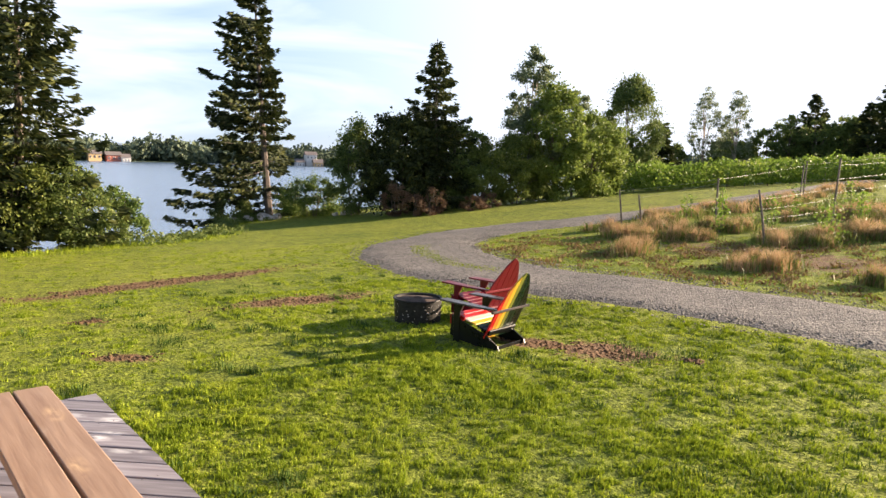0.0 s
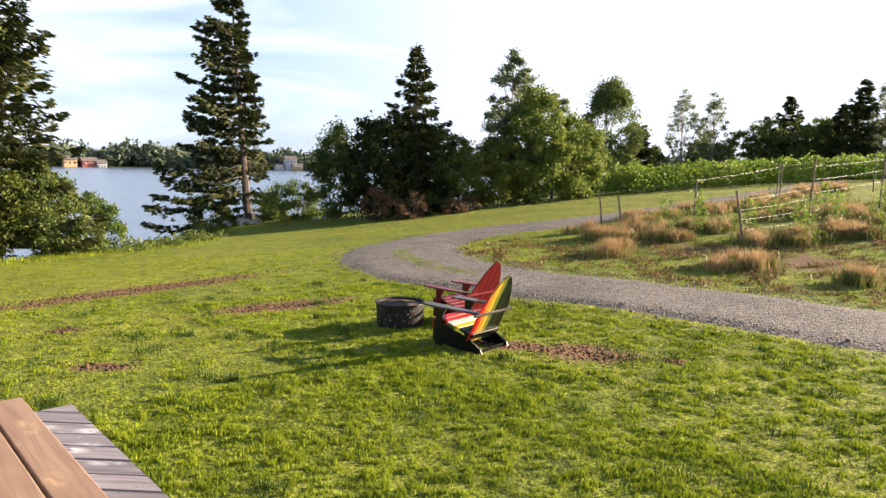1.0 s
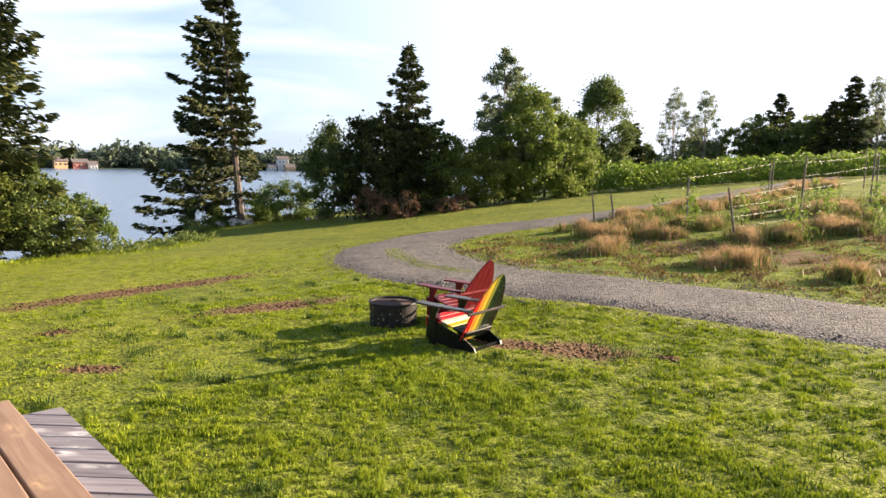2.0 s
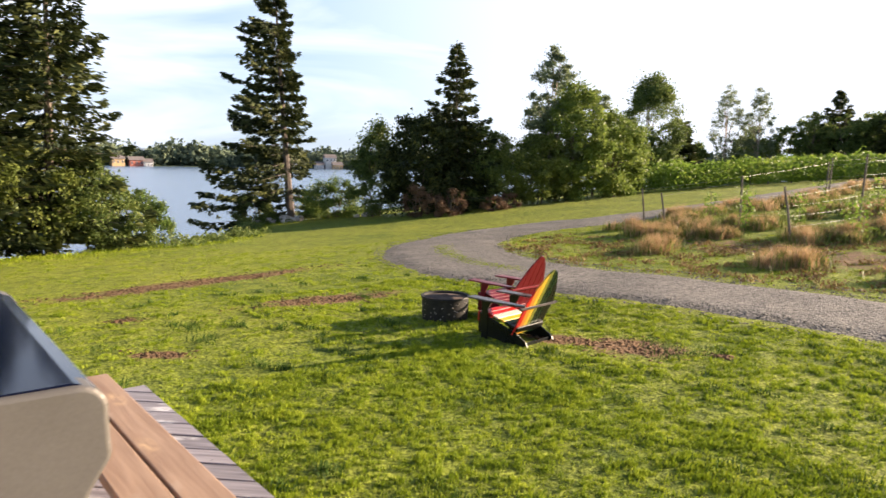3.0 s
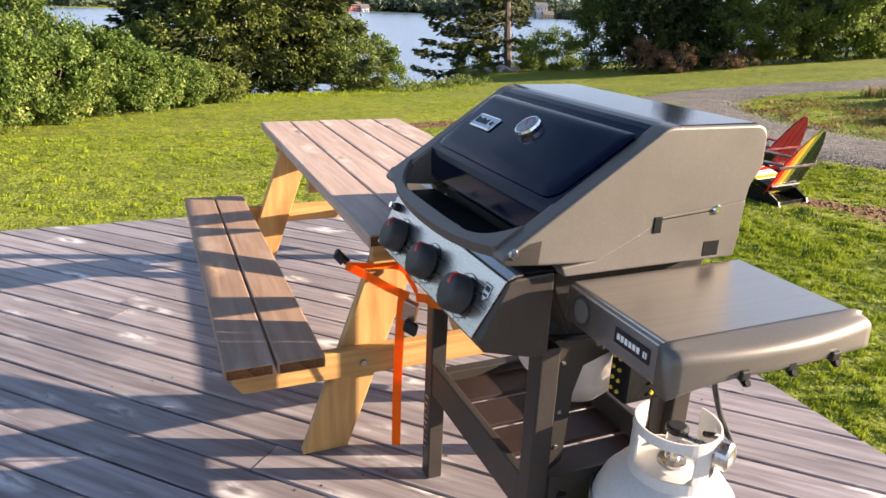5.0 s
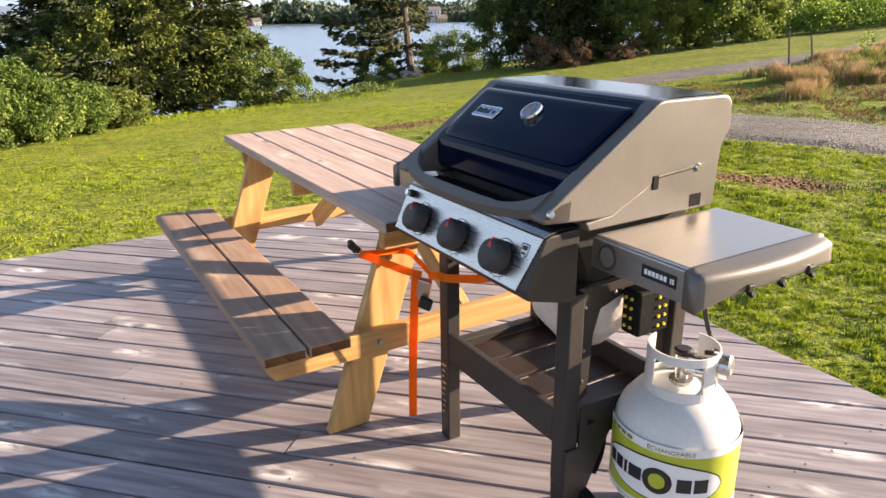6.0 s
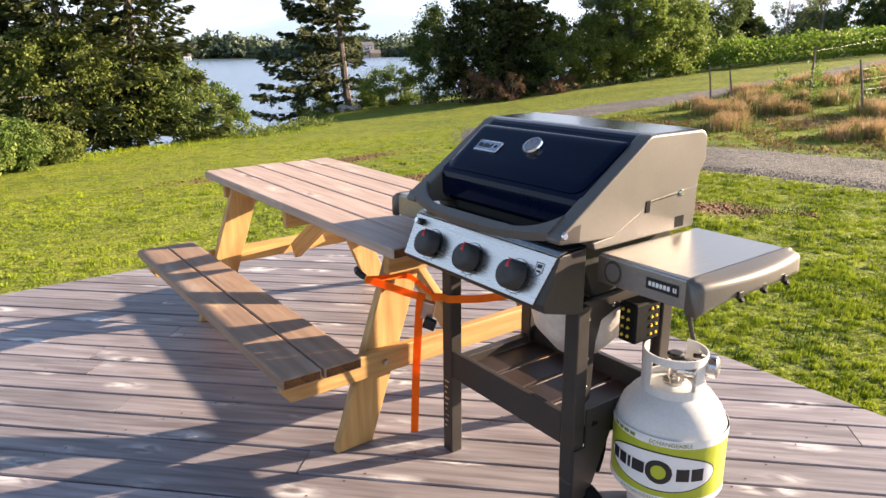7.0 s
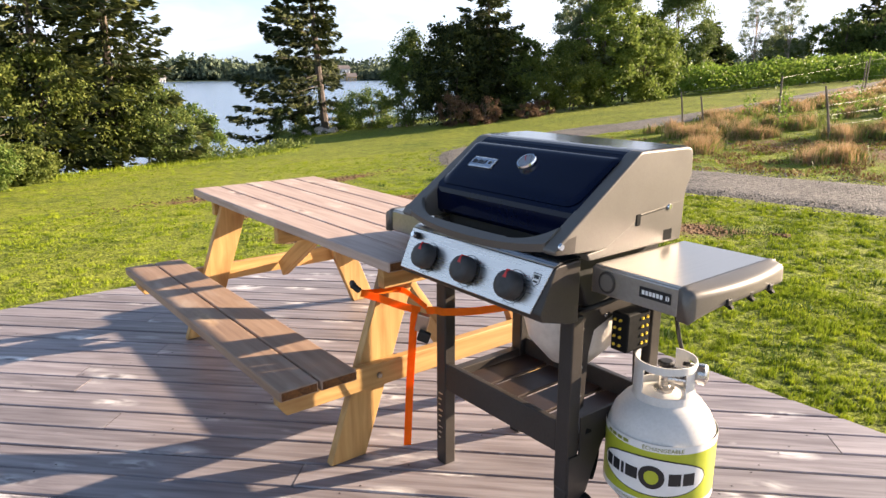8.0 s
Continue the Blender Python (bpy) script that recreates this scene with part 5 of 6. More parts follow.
hose_line = smooth_line([(0.375, 0.115, 0.74), (0.376, 0.122, 0.66), (0.385, 0.15, 0.56), (0.42, 0.155, 0.51), (0.46, 0.12, 0.52), (0.475, 0.07, 0.56), (0.47, 0.03, 0.575)], 6)
part("gas_hose", tube(hose_line, 0.0065, 8), M_BLACK, grill, "thin black gas hose")
part("hose_conduit", tube(smooth_line([(0.10, -0.20, 0.70), (0.22, -0.215, 0.715), (0.31, -0.17, 0.755), (0.355, 0.0, 0.80), (0.375, 0.105, 0.80)], 6), 0.008, 8), M_BLACK, grill)

part("tank_hook", tube(smooth_line([(0.310, -0.205, 0.37), (0.297, -0.150, 0.35), (0.288, -0.120, 0.29), (0.292, -0.130, 0.23), (0.310, -0.170, 0.20)], 5), 0.011, 8), M_TYRE, grill, "black hook beside the tank")

# ---- propane tank ----
TC = (0.440, -0.016)
TB, HT = 0.104, 1.06
M_TANK = surf("off_white_tank_paint", (0.60, 0.58, 0.55), (0.70, 0.68, 0.65), 5, 0.35, bump=0.05, fine=120)
M_LIME = surf("lime_green_label", (0.36, 0.40, 0.03), (0.42, 0.46, 0.045), 6, 0.35, bump=0.02)
M_PALE = surf("white_label", (0.70, 0.70, 0.68), (0.77, 0.77, 0.75), 6, 0.35, bump=0.02)
tank = thing("propane_tank", "white propane tank with a lime green label, hung on the grill", "propane tank")
R0 = 0.156
body = [(0.06, TB + HT * 0.035), (0.10, TB + HT * 0.042), (0.135, TB + HT * 0.068), (0.153, TB + HT * 0.10), (R0, TB + HT * 0.135), (R0, TB + HT * 0.245), (0.153, TB + HT * 0.275), (0.137, TB + HT * 0.312), (0.112, TB + HT * 0.343), (0.075, TB + HT * 0.362), (0.04, TB + HT * 0.370)]
part("body", spin(body, 48, TC), M_TANK, tank, smooth=True)
part("foot_ring", spin([(0.100, TB + HT * 0.046), (0.104, TB), (0.100, TB), (0.096, TB + HT * 0.040)], 40, TC), M_TANK, tank)


def wrap(points, z0, out):
    """Points (arc length, height) laid round the tank; arc 0 faces the lens side of the deck."""
    a_mid = radians(-64)
    return [Vector((TC[0] + (R0 + out) * math.cos(a_mid + u / R0), TC[1] + (R0 + out) * math.sin(a_mid + u / R0), z0 + v)) for u, v in points]


def wrapped_sheet(name, outline_fn, u0, u1, n, z0, out, material, parent, label=""):
    """A thin label piece between a lower and an upper edge."""
    vs, fs = [], []
    for i in range(n + 1):
        u = u0 + (u1 - u0) * i / n
        lo_, hi_ = outline_fn(u)
        vs += wrap([(u, lo_), (u, hi_)], z0, out)
    for i in range(n):
        fs.append((2 * i, 2 * i + 2, 2 * i + 3, 2 * i + 1))
    return quick(name, [tuple(v) for v in vs], fs, material, parent, label, True)


full = math.pi * R0
LZ, LH = TB + 0.100, 0.178
label_ob = wrapped_sheet("label", lambda u: (0.0, LH), -full, full, 72, LZ, 0.0016, M_LIME, tank, "lime green label round the tank")
wrapped_sheet("label_band", lambda u: (0.0, 0.023), -full, full, 72, LZ + LH - 0.006, 0.0024, M_PALE, label_ob)
wrapped_sheet("label_band", lambda u: (0.0, 0.018), -full, full, 72, LZ, 0.0024, M_PALE, label_ob)
EW, EH, EC = 0.160, 0.056, 0.094


def oval(c, a, b):
    return lambda u: (EC - b * math.sqrt(max(0.0, 1 - ((u - c) / a) ** 2)), EC + b * math.sqrt(max(0.0, 1 - ((u - c) / a) ** 2)))


wrapped_sheet("oval_edge", oval(0, EW + 0.004, EH + 0.004), -EW - 0.004, EW + 0.004, 48, LZ, 0.0026, M_INK, label_ob)
wrapped_sheet("oval", oval(0, EW, EH), -EW, EW, 48, LZ, 0.0034, M_PALE, label_ob)


def stroke(u0, u1, v0, v1, material=M_INK, out=0.0042):
    wrapped_sheet("logo_stroke", lambda u: (EC + v0, EC + v1), u0, u1, 4, LZ, out, material, label_ob)


# plain blocks in place of the maker's name
for u0, u1 in ((-0.148, -0.122), (-0.117, -0.091), (-0.086, -0.076), (-0.071, -0.034)):
    stroke(u0, u1, -0.018, 0.018)
wrapped_sheet("logo_disc", oval(0.004, 0.036, 0.036), -0.032, 0.040, 24, LZ, 0.0042, M_INK, label_ob)
wrapped_sheet("logo_disc", oval(0.004, 0.020, 0.021), -0.016, 0.024, 24, LZ, 0.0050, M_LIME, label_ob)
for u0, u1 in ((0.050, 0.084), (0.090, 0.124)):
    stroke(u0, u1, -0.020, 0.018)


def wrapped_text(words, u_mid, z0, size):
    """Flat printed words bent round the tank."""
    cu = bpy.data.curves.new("words", "FONT")
    cu.body, cu.size, cu.align_x = words, size, "CENTER"
    tmp = new("words", cu)
    me = bpy.data.meshes.new_from_object(tmp)
    bpy.data.objects.remove(tmp)
    for v in me.vertices:
        p = wrap([(u_mid + v.co.x, v.co.y)], z0, 0.0046)[0]
        v.co = p
    me.materials.clear()
    me.materials.append(M_OLIVEINK)
    ob = new("printed_words", me)
    ob.parent = label_ob


M_OLIVEINK = plain("olive_print", (0.20, 0.22, 0.03), 0.5)
wrapped_text("ÉCHANGEABLE", 0.030, LZ + LH - 0.001, 0.0165)
wrapped_text("EXCHANGEABLE CYLINDER", -0.01, LZ + 0.004, 0.0150)
for u in (-0.150, -0.128, -0.106, -0.084):
    wrapped_sheet("print_bar", lambda q: (0.0, 0.010), u, u + 0.017, 3, LZ + LH, 0.0046, M_OLIVEINK, label_ob)
# collar with its openings
collar = bmesh.new()
for a0, a1, z0, z1 in ((-180, 180, 0.352, 0.378), (-175, -100, 0.378, 0.46), (-15, 10, 0.378, 0.46), (75, 105, 0.378, 0.46), (-175, 105, 0.446, 0.466)):
    n = max(3, int((a1 - a0) / 7))
    ring = []
    for i in range(n + 1):
        a = radians(a0 + (a1 - a0) * i / n)
        ring.append([collar.verts.new((TC[0] + r * math.cos(a), TC[1] + r * math.sin(a), TB + z)) for r, z in ((0.085, HT * z0), (0.089, HT * z0), (0.087, HT * z1), (0.083, HT * z1))])
    for a, b in zip(ring, ring[1:]):
        for k in range(4):
            collar.faces.new((a[k], a[(k + 1) % 4], b[(k + 1) % 4], b[k]))
    collar.faces.new(ring[0]), collar.faces.new(ring[-1][::-1])
part("collar", collar, M_TANK, tank, "white carrying collar with cut-outs")
valve = part("valve", joined(spin([(0.030, TB + HT * 0.368), (0.030, TB + HT * 0.378), (0.016, TB + HT * 0.382), (0.016, TB + HT * 0.42), (0.020, TB + HT * 0.425), (0.018, TB + HT * 0.44)], 18, TC),
                             moved(spin([(0.013, 0), (0.013, 0.05), (0.018, 0.052), (0.018, 0.066)], 16), Matrix.Translation((TC[0], TC[1], TB + HT * 0.405)) @ Matrix.Rotation(radians(90), 4, Vector((-0.5, 0.86, 0))))), M_STEEL, tank, "metal tank valve")
knob_way = Vector((0.88, 0.47, 0.0))
kq = knob_way.to_track_quat("Z", "Y").to_matrix().to_4x4()
part("coupling_nut", moved(spin([(0.010, 0.0), (0.012, 0.078), (0.024, 0.080), (0.030, 0.088), (0.031, 0.108), (0.026, 0.114), (0.013, 0.118)], 22), Matrix.Translation((TC[0], TC[1], TB + HT * 0.432)) @ kq), M_STEEL, tank, "round grey coupling nut")
part("hand_wheel", moved(spin([(0.020, 0.0), (0.024, 0.003), (0.024, 0.012), (0.018, 0.016)], 14), Matrix.Translation((TC[0], TC[1], TB + HT * 0.441))), M_BLACK, tank)

# ---- ratchet strap ----
M_STRAP = leaf_mat("orange_webbing", (0.90, 0.20, 0.012), (0.95, 0.25, 0.018), (0.98, 0.31, 0.03), 0.6, 0.5, 40.0)
strap = thing("ratchet_strap", "bright orange ratchet strap tying the table leg to the grill", "strap")


def webbing(name, points, width, flat):
    """A flat band along points; flat gives the direction across it."""
    pts = smooth_line(points, 5)
    bm = bmesh.new()
    ring = []
    for i, p in enumerate(pts):
        way = (pts[min(i + 1, len(pts) - 1)] - pts[max(i - 1, 0)]).normalized()
        w = Vector(flat) - way * way.dot(Vector(flat))
        w.normalize()
        t = way.cross(w) * 0.0013
        ring.append([bm.verts.new(p + w * width / 2 + t), bm.verts.new(p + w * width / 2 - t), bm.verts.new(p - w * width / 2 - t), bm.verts.new(p - w * width / 2 + t)])
    for a, b in zip(ring, ring[1:]):
        for k in range(4):
            bm.faces.new((a[k], a[(k + 1) % 4], b[(k + 1) % 4], b[k]))
    bm.faces.new(ring[0]), bm.faces.new(ring[-1][::-1])
    return part(name, bm, M_STRAP, strap)


webbing("hanging_end", [(-0.362, -0.330, 0.60), (-0.372, -0.334, 0.52), (-0.405, -0.330, 0.28), (-0.446, -0.316, 0.016)], 0.028, (0.45, 0.9, 0))
webbing("band", [(-0.508, -0.462, 0.640), (-0.455, -0.415, 0.622), (-0.400, -0.365, 0.600), (-0.352, -0.318, 0.585)], 0.026, (0, 0.2, 1))
webbing("band", [(-0.340, -0.300, 0.585), (-0.318, -0.281, 0.588), (-0.291, -0.2785, 0.592), (-0.262, -0.277, 0.596), (-0.15, -0.22, 0.62), (-0.02, -0.15, 0.665), (0.08, -0.09, 0.72)], 0.026, (0, 0.1, 1))
webbing("band", [(-0.508, -0.462, 0.640), (-0.500, -0.40, 0.634), (-0.495, -0.30, 0.622), (-0.42, -0.29, 0.606), (-0.345, -0.295, 0.594)], 0.020, (0, 0.1, 1))
ratchet = part("ratchet", box(-0.022, 0.022, -0.010, 0.010, -0.06, 0.012, 0.004, 2), plain("worn_zinc", (0.58, 0.44, 0.34), 0.35, 0.9), strap, "worn brass-coloured ratchet")
ratchet.matrix_world = Matrix.Translation((-0.335, -0.316, 0.565)) @ Matrix.Rotation(radians(18), 4, "Y") @ Matrix.Rotation(radians(40), 4, "Z")
grip = part("ratchet_handle", box(-0.022, 0.022, -0.009, 0.009, -0.045, 0.0, 0.006, 2), M_BLACK, strap, "black ratchet handle")
grip.matrix_world = Matrix.Translation((-0.322, -0.318, 0.515)) @ Matrix.Rotation(radians(25), 4, "Y") @ Matrix.Rotation(radians(40), 4, "Z")
hook = part("hook", tube([(-0.508, -0.470, 0.650), (-0.522, -0.486, 0.668), (-0.540, -0.478, 0.672), (-0.548, -0.462, 0.652), (-0.540, -0.448, 0.636)], 0.011, 8), M_BLACK, strap, "black coated hook")


# ---- lawn chairs ----
M_CHAIRRED = surf("red_chair_paint", (0.125, 0.007, 0.013), (0.18, 0.010, 0.018), 5, 0.35, bump=0.08)
M_SCARLET = surf("scarlet_paint", (0.48, 0.014, 0.012), (0.58, 0.022, 0.016), 5, 0.35, bump=0.08)
M_GOLD = surf("yellow_paint", (0.62, 0.38, 0.03), (0.70, 0.45, 0.05), 5, 0.35, bump=0.08)
M_DKGREEN = surf("dark_green_paint", (0.0044, 0.0154, 0.0077), (0.0077, 0.0231, 0.0110), 5, 0.3, bump=0.08)
M_OLIVEP = surf("olive_paint", (0.16, 0.17, 0.03), (0.20, 0.21, 0.04), 5, 0.35, bump=0.08)
M_AMBER = surf("amber_paint", (0.60, 0.20, 0.03), (0.66, 0.26, 0.04), 5, 0.35, bump=0.08)
M_CREAM = surf("cream_paint", (0.60, 0.50, 0.40), (0.68, 0.58, 0.48), 5, 0.35, bump=0.08)
# arm paint greyed in its colour to stand for sun gloss on black
M_GREYARM = surf("glossed_grey_black_paint", (0.03, 0.026, 0.026), (0.11, 0.09, 0.088), 9, 0.3, bump=0.1)
M_CHBLACK = surf("black_chair_paint", (0.0045, 0.0049, 0.0045), (0.0081, 0.0090, 0.0081), 5, 0.3, bump=0.08)


def lawn_chair(label, slat_mats, seat_mats, frame_mat, arm_mat, m):
    """A low slatted wooden chair with a tall fan back; it faces its local -y."""
    chair = thing("adirondack_chair", label, "chair", None, "chairs by the fire pit")
    n = len(slat_mats)
    W = 0.58
    # back slats, with a pointed arch for their tops
    back = Matrix.Translation((0, 0.26, 0.22)) @ Matrix.Rotation(radians(-26), 4, "X")
    for k, mt in enumerate(slat_mats):
        x0, x1 = -W / 2 + W * k / n + 0.0012, -W / 2 + W * (k + 1) / n - 0.0012

        def tall(x):
            return 0.40 + 0.47 * max(0.0, 1 - (abs(x) / (W / 2)) ** 1.7)
        xs = [x0 + (x1 - x0) * i / 4 for i in range(5)]
        bm = prism([(x1, -0.08), (x0, -0.08)] + [(x, tall(x)) for x in xs], "y", -0.010, 0.010, 0.003, 1)
        part("back_slat", moved(bm, back), mt, chair)
    for z in (-0.02,):
        part("back_rail", moved(box(-W / 2 + 0.02, W / 2 - 0.02, 0.011, 0.035, z, z + 0.07, 0.004), back), frame_mat, chair)
    # seat slats run across, from the front edge down to the back
    seat = Matrix.Translation((0, -0.28, 0.37)) @ Matrix.Rotation(radians(-15), 4, "X")
    for k in range(6):
        part("seat_slat", moved(box(-W / 2 + 0.03, W / 2 - 0.03, k * 0.092, k * 0.092 + 0.084, 0.0, 0.019, 0.004), seat), seat_mats[k], chair)
    for s in (-1, 1):
        x = s * (W / 2 - 0.015)
        bm = prism([(-0.32, 0.36), (-0.33, 0.10), (-0.20, 0.06), (0.36, 0.0), (0.48, 0.0), (0.44, 0.09), (0.26, 0.19)], "x", x - 0.012, x + 0.012, 0.003)
        part("side_rail", bm, frame_mat, chair)
        part("front_leg", box(x + s * 0.014 - 0.012, x + s * 0.014 + 0.012, -0.27, -0.17, 0.0, 0.53, 0.004), frame_mat, chair)
        part("arm", prism([(s * 0.22, -0.46), (s * 0.37, -0.46), (s * 0.385, -0.10), (s * 0.355, 0.32), (s * 0.31, 0.43), (s * 0.27, 0.42)], "z", 0.532, 0.553, 0.004, 2), arm_mat, chair)
        part("arm_bracket", prism([(-0.20, 0.53), (-0.10, 0.53), (-0.20, 0.36)], "x", x + s * 0.012 - 0.010, x + s * 0.012 + 0.010), frame_mat, chair)
    part("front_apron", box(-W / 2, W / 2, -0.335, -0.315, 0.24, 0.37, 0.003), seat_mats[0], chair)
    part("arm_rail", box(-0.385, 0.385, 0.405, 0.432, 0.500, 0.531, 0.004), arm_mat, chair)
    part("foot_rail", box(-W / 2 + 0.03, W / 2 - 0.03, 0.40, 0.42, 0.02, 0.075, 0.003), frame_mat, chair)
    chair.matrix_world = m
    return chair


def on_lawn(x, y, rz):
    x, y = swing(x, y)
    return pose(x, y, land_z(x, y) - 0.02, 0, 0, rz)


lawn_chair("striped wooden chair painted red, yellow and dark green", [M_CHBLACK, M_CHBLACK, M_DKGREEN, M_DKGREEN, M_OLIVEP, M_GOLD, M_AMBER, M_SCARLET], [M_SCARLET, M_SCARLET, M_CREAM, M_GOLD, M_DKGREEN, M_CHBLACK], M_CHBLACK, M_GREYARM, on_lawn(-5.0, 6.40, -83))
lawn_chair("dark red painted wooden lawn chair beside a fire pit", [M_CHAIRRED] * 5, [M_CHAIRRED] * 6, M_CHAIRRED, M_CHAIRRED, on_lawn(-6.0, 7.32, -86))

# ---- fire pit ----
M_PITSTEEL = surf("sooty_pit_ring", (0.0100, 0.0090, 0.0080), (0.0375, 0.0325, 0.0290), 7, 0.6, metal=0.2, bump=0.5, fine=26)
M_ASH = surf("ash_and_rust", (0.0500, 0.0300, 0.0225), (0.1200, 0.0800, 0.0600), 9, 0.9, bump=0.6)
PX, PY = swing(-6.42, 6.46)
pit = thing("fire_pit", "round sooty dark steel fire pit on the grass", "fire pit")
pz = land_z(PX, PY)
part("ring", spin([(0.33, pz - 0.05), (0.345, pz + 0.33), (0.362, pz + 0.345), (0.355, pz + 0.36), (0.325, pz + 0.352), (0.31, pz + 0.20)], 40, (PX, PY)), M_PITSTEEL, pit)
part("ash_bed", spin([(0.30, pz + 0.18), (0.318, pz + 0.325), (0.2, pz + 0.34), (0.08, pz + 0.352), (0.02, pz + 0.375)], 30, (PX, PY)), M_ASH, pit)
pit_rng = random.Random(5)
for k in range(70):
    a, z = pit_rng.uniform(0, 6.283), pz + pit_rng.uniform(0.06, 0.30)
    bm = bmesh.new()
    bmesh.ops.create_icosphere(bm, subdivisions=1, radius=pit_rng.uniform(0.004, 0.009))
    part("chip", moved(bm, Matrix.Translation((PX + 0.342 * math.cos(a), PY + 0.342 * math.sin(a), z))), M_ROCK, pit)

# ---- fence of the young vineyard ----
M_WIRE = plain("pale_fence_tape", (0.44, 0.41, 0.35), 0.6)
fence = thing("vineyard_fence", "thin wooden stakes with pale wires round a young vineyard", "fence")


def fence_post(x, y, top, lean=(0, 0), r=0.035):
    x, y = swing(x, y)
    z = land_z(x, y)
    part("post", tube([(x, y, z - 0.2), (x + lean[0] * 0.5, y + lean[1] * 0.5, (z + top) / 2), (x + lean[0], y + lean[1], top)], r, 7, 0.85), M_POST, fence)
    return Vector((x + lean[0], y + lean[1], top)), Vector((x, y, z))


def wire(a, b, sag=0.03, r=0.0028):
    a, b = Vector(a), Vector(b)
    part("wire", tube([a + (b - a) * t - Vector((0, 0, 4 * sag * t * (1 - t))) for t in (0, 0.25, 0.5, 0.75, 1)], r, 4), M_WIRE, fence)


posts = {}
for key, x, y, hgt, lean in (("a", -12.9, 21.2, 1.22, (-0.2, 0)), ("b", -11.9, 20.9, 1.08, (-0.22, 0)), ("c", -9.6, 21.5, 1.59, (-0.03, 0)), ("d", -6.88, 18.98, 1.45, (-0.26, -0.1)), ("e", -6.77, 23.27, 2.09, (0.06, 0.04)),
                             ("f", -10.5, 30.3, 1.56, (0.05, 0)), ("g", -10.8, 31.4, 1.7, (0.05, 0)), ("h", -7.2, 33.0, 1.8, (0, 0)), ("i", -2.6, 24.8, 1.9, (0, 0)), ("j", -6.4, 29.2, 2.0, (0.05, 0)), ("k", -2.0, 30.5, 2.0, (0, 0)), ("l", -5.0, 37.5, 2.0, (0, 0)), ("m", 1.8, 27.5, 2.0, (0, 0)), ("n", -0.5, 36.0, 2.0, (0, 0)), ("o", -9.0, 38.0, 1.9, (0, 0)), ("p", 3.5, 34.0, 2.0, (0, 0))):
    posts[key] = fence_post(x, y, land_z(x, y) + hgt, lean)


def strung(k1, k2, heights):
    (t1, f1), (t2, f2) = posts[k1], posts[k2]
    for u in heights:
        u, w = u if isinstance(u, tuple) else (u, u)
        wire(f1 + (t1 - f1) * u, f2 + (t2 - f2) * w)


strung("a", "c", (0.97,)), strung("c", "f", (0.97,)), strung("b", "c", (0.9,)), strung("f", "h", (0.9, 0.6)), strung("c", "e", (0.55, 0.2))
strung("d", "e", ((0.82, 0.58), (0.64, 0.42), (0.46, 0.26), (0.27, 0.10))), strung("e", "i", ((0.58, 0.66), (0.42, 0.50), (0.26, 0.34), (0.10, 0.18))), strung("i", "m", (0.8, 0.6, 0.4)), strung("e", "j", (0.9, 0.7, 0.5)), strung("j", "k", (0.9, 0.65, 0.4)), strung("j", "l", (0.9, 0.7))
strung("h", "l", (0.9, 0.6)), strung("k", "n", (0.9, 0.6)), strung("l", "o", (0.9, 0.5)), strung("g", "o", (0.9,)), strung("m", "p", (0.9, 0.6, 0.3)), strung("n", "p", (0.9, 0.6))

# ---- vines ----
def vine_row(x0, y0, x1, y1, height, width, seed, count):
    rng = np.random.default_rng(seed)
    (x0, y0), (x1, y1) = swing(x0, y0), swing(x1, y1)
    row = thing("vine_row", "leafy bright green row of grape vines", "vine row", None, "vineyard rows")
    t = rng.uniform(0, 1, count)
    L = math.hypot(x1 - x0, y1 - y0)
    bump = 0.78 + 0.3 * np.interp(t, np.linspace(0, 1, int(L * 1.2)), rng.uniform(0, 1, int(L * 1.2)))
    ang = rng.uniform(0, 2 * math.pi, count)
    rad = rng.uniform(0.35, 1.0, count) ** 0.5
    px = x0 + (x1 - x0) * t + np.cos(ang) * rad * width * (y1 - y0) / L
    py = y0 + (y1 - y0) * t - np.cos(ang) * rad * width * (x1 - x0) / L
    pz = land(px, py) + 0.05 + np.maximum(0.02, height * bump * (0.52 + 0.48 * np.sin(ang) * rad)) + np.where(rng.random(count) < 0.05, rng.uniform(0, 0.45, count), 0)
    v, f = leaves_at(rng, np.stack([px, py, pz], 1), 0.20, 0.3)
    quick("foliage", v, f, M_VINE, row)
    for k in range(int(L / 2.2)):
        u = (k + 0.5) / int(L / 2.2)
        x, y = x0 + (x1 - x0) * u, y0 + (y1 - y0) * u
        z = land_z(x, y)
        part("stem", tube([(x, y, z - 0.1), (x + 0.05, y, z + 0.5), (x, y + 0.04, z + height * 0.9)], 0.03, 5, 0.5), M_BARK, row)


vine_row(-26.0, 38.0, -23.5, 60, 1.9, 0.85, 201, 12000)
vine_row(-24.2, 40.5, -20.0, 64, 2.0, 0.75, 202, 9000)
vine_row(-21.0, 46.0, -15.5, 66, 1.9, 0.7, 203, 7000)
vine_row(-17.5, 50.0, -10.5, 68, 1.9, 0.7, 204, 6000)
vine_row(-13.5, 54.0, -5.0, 70, 1.9, 0.7, 205, 5000)

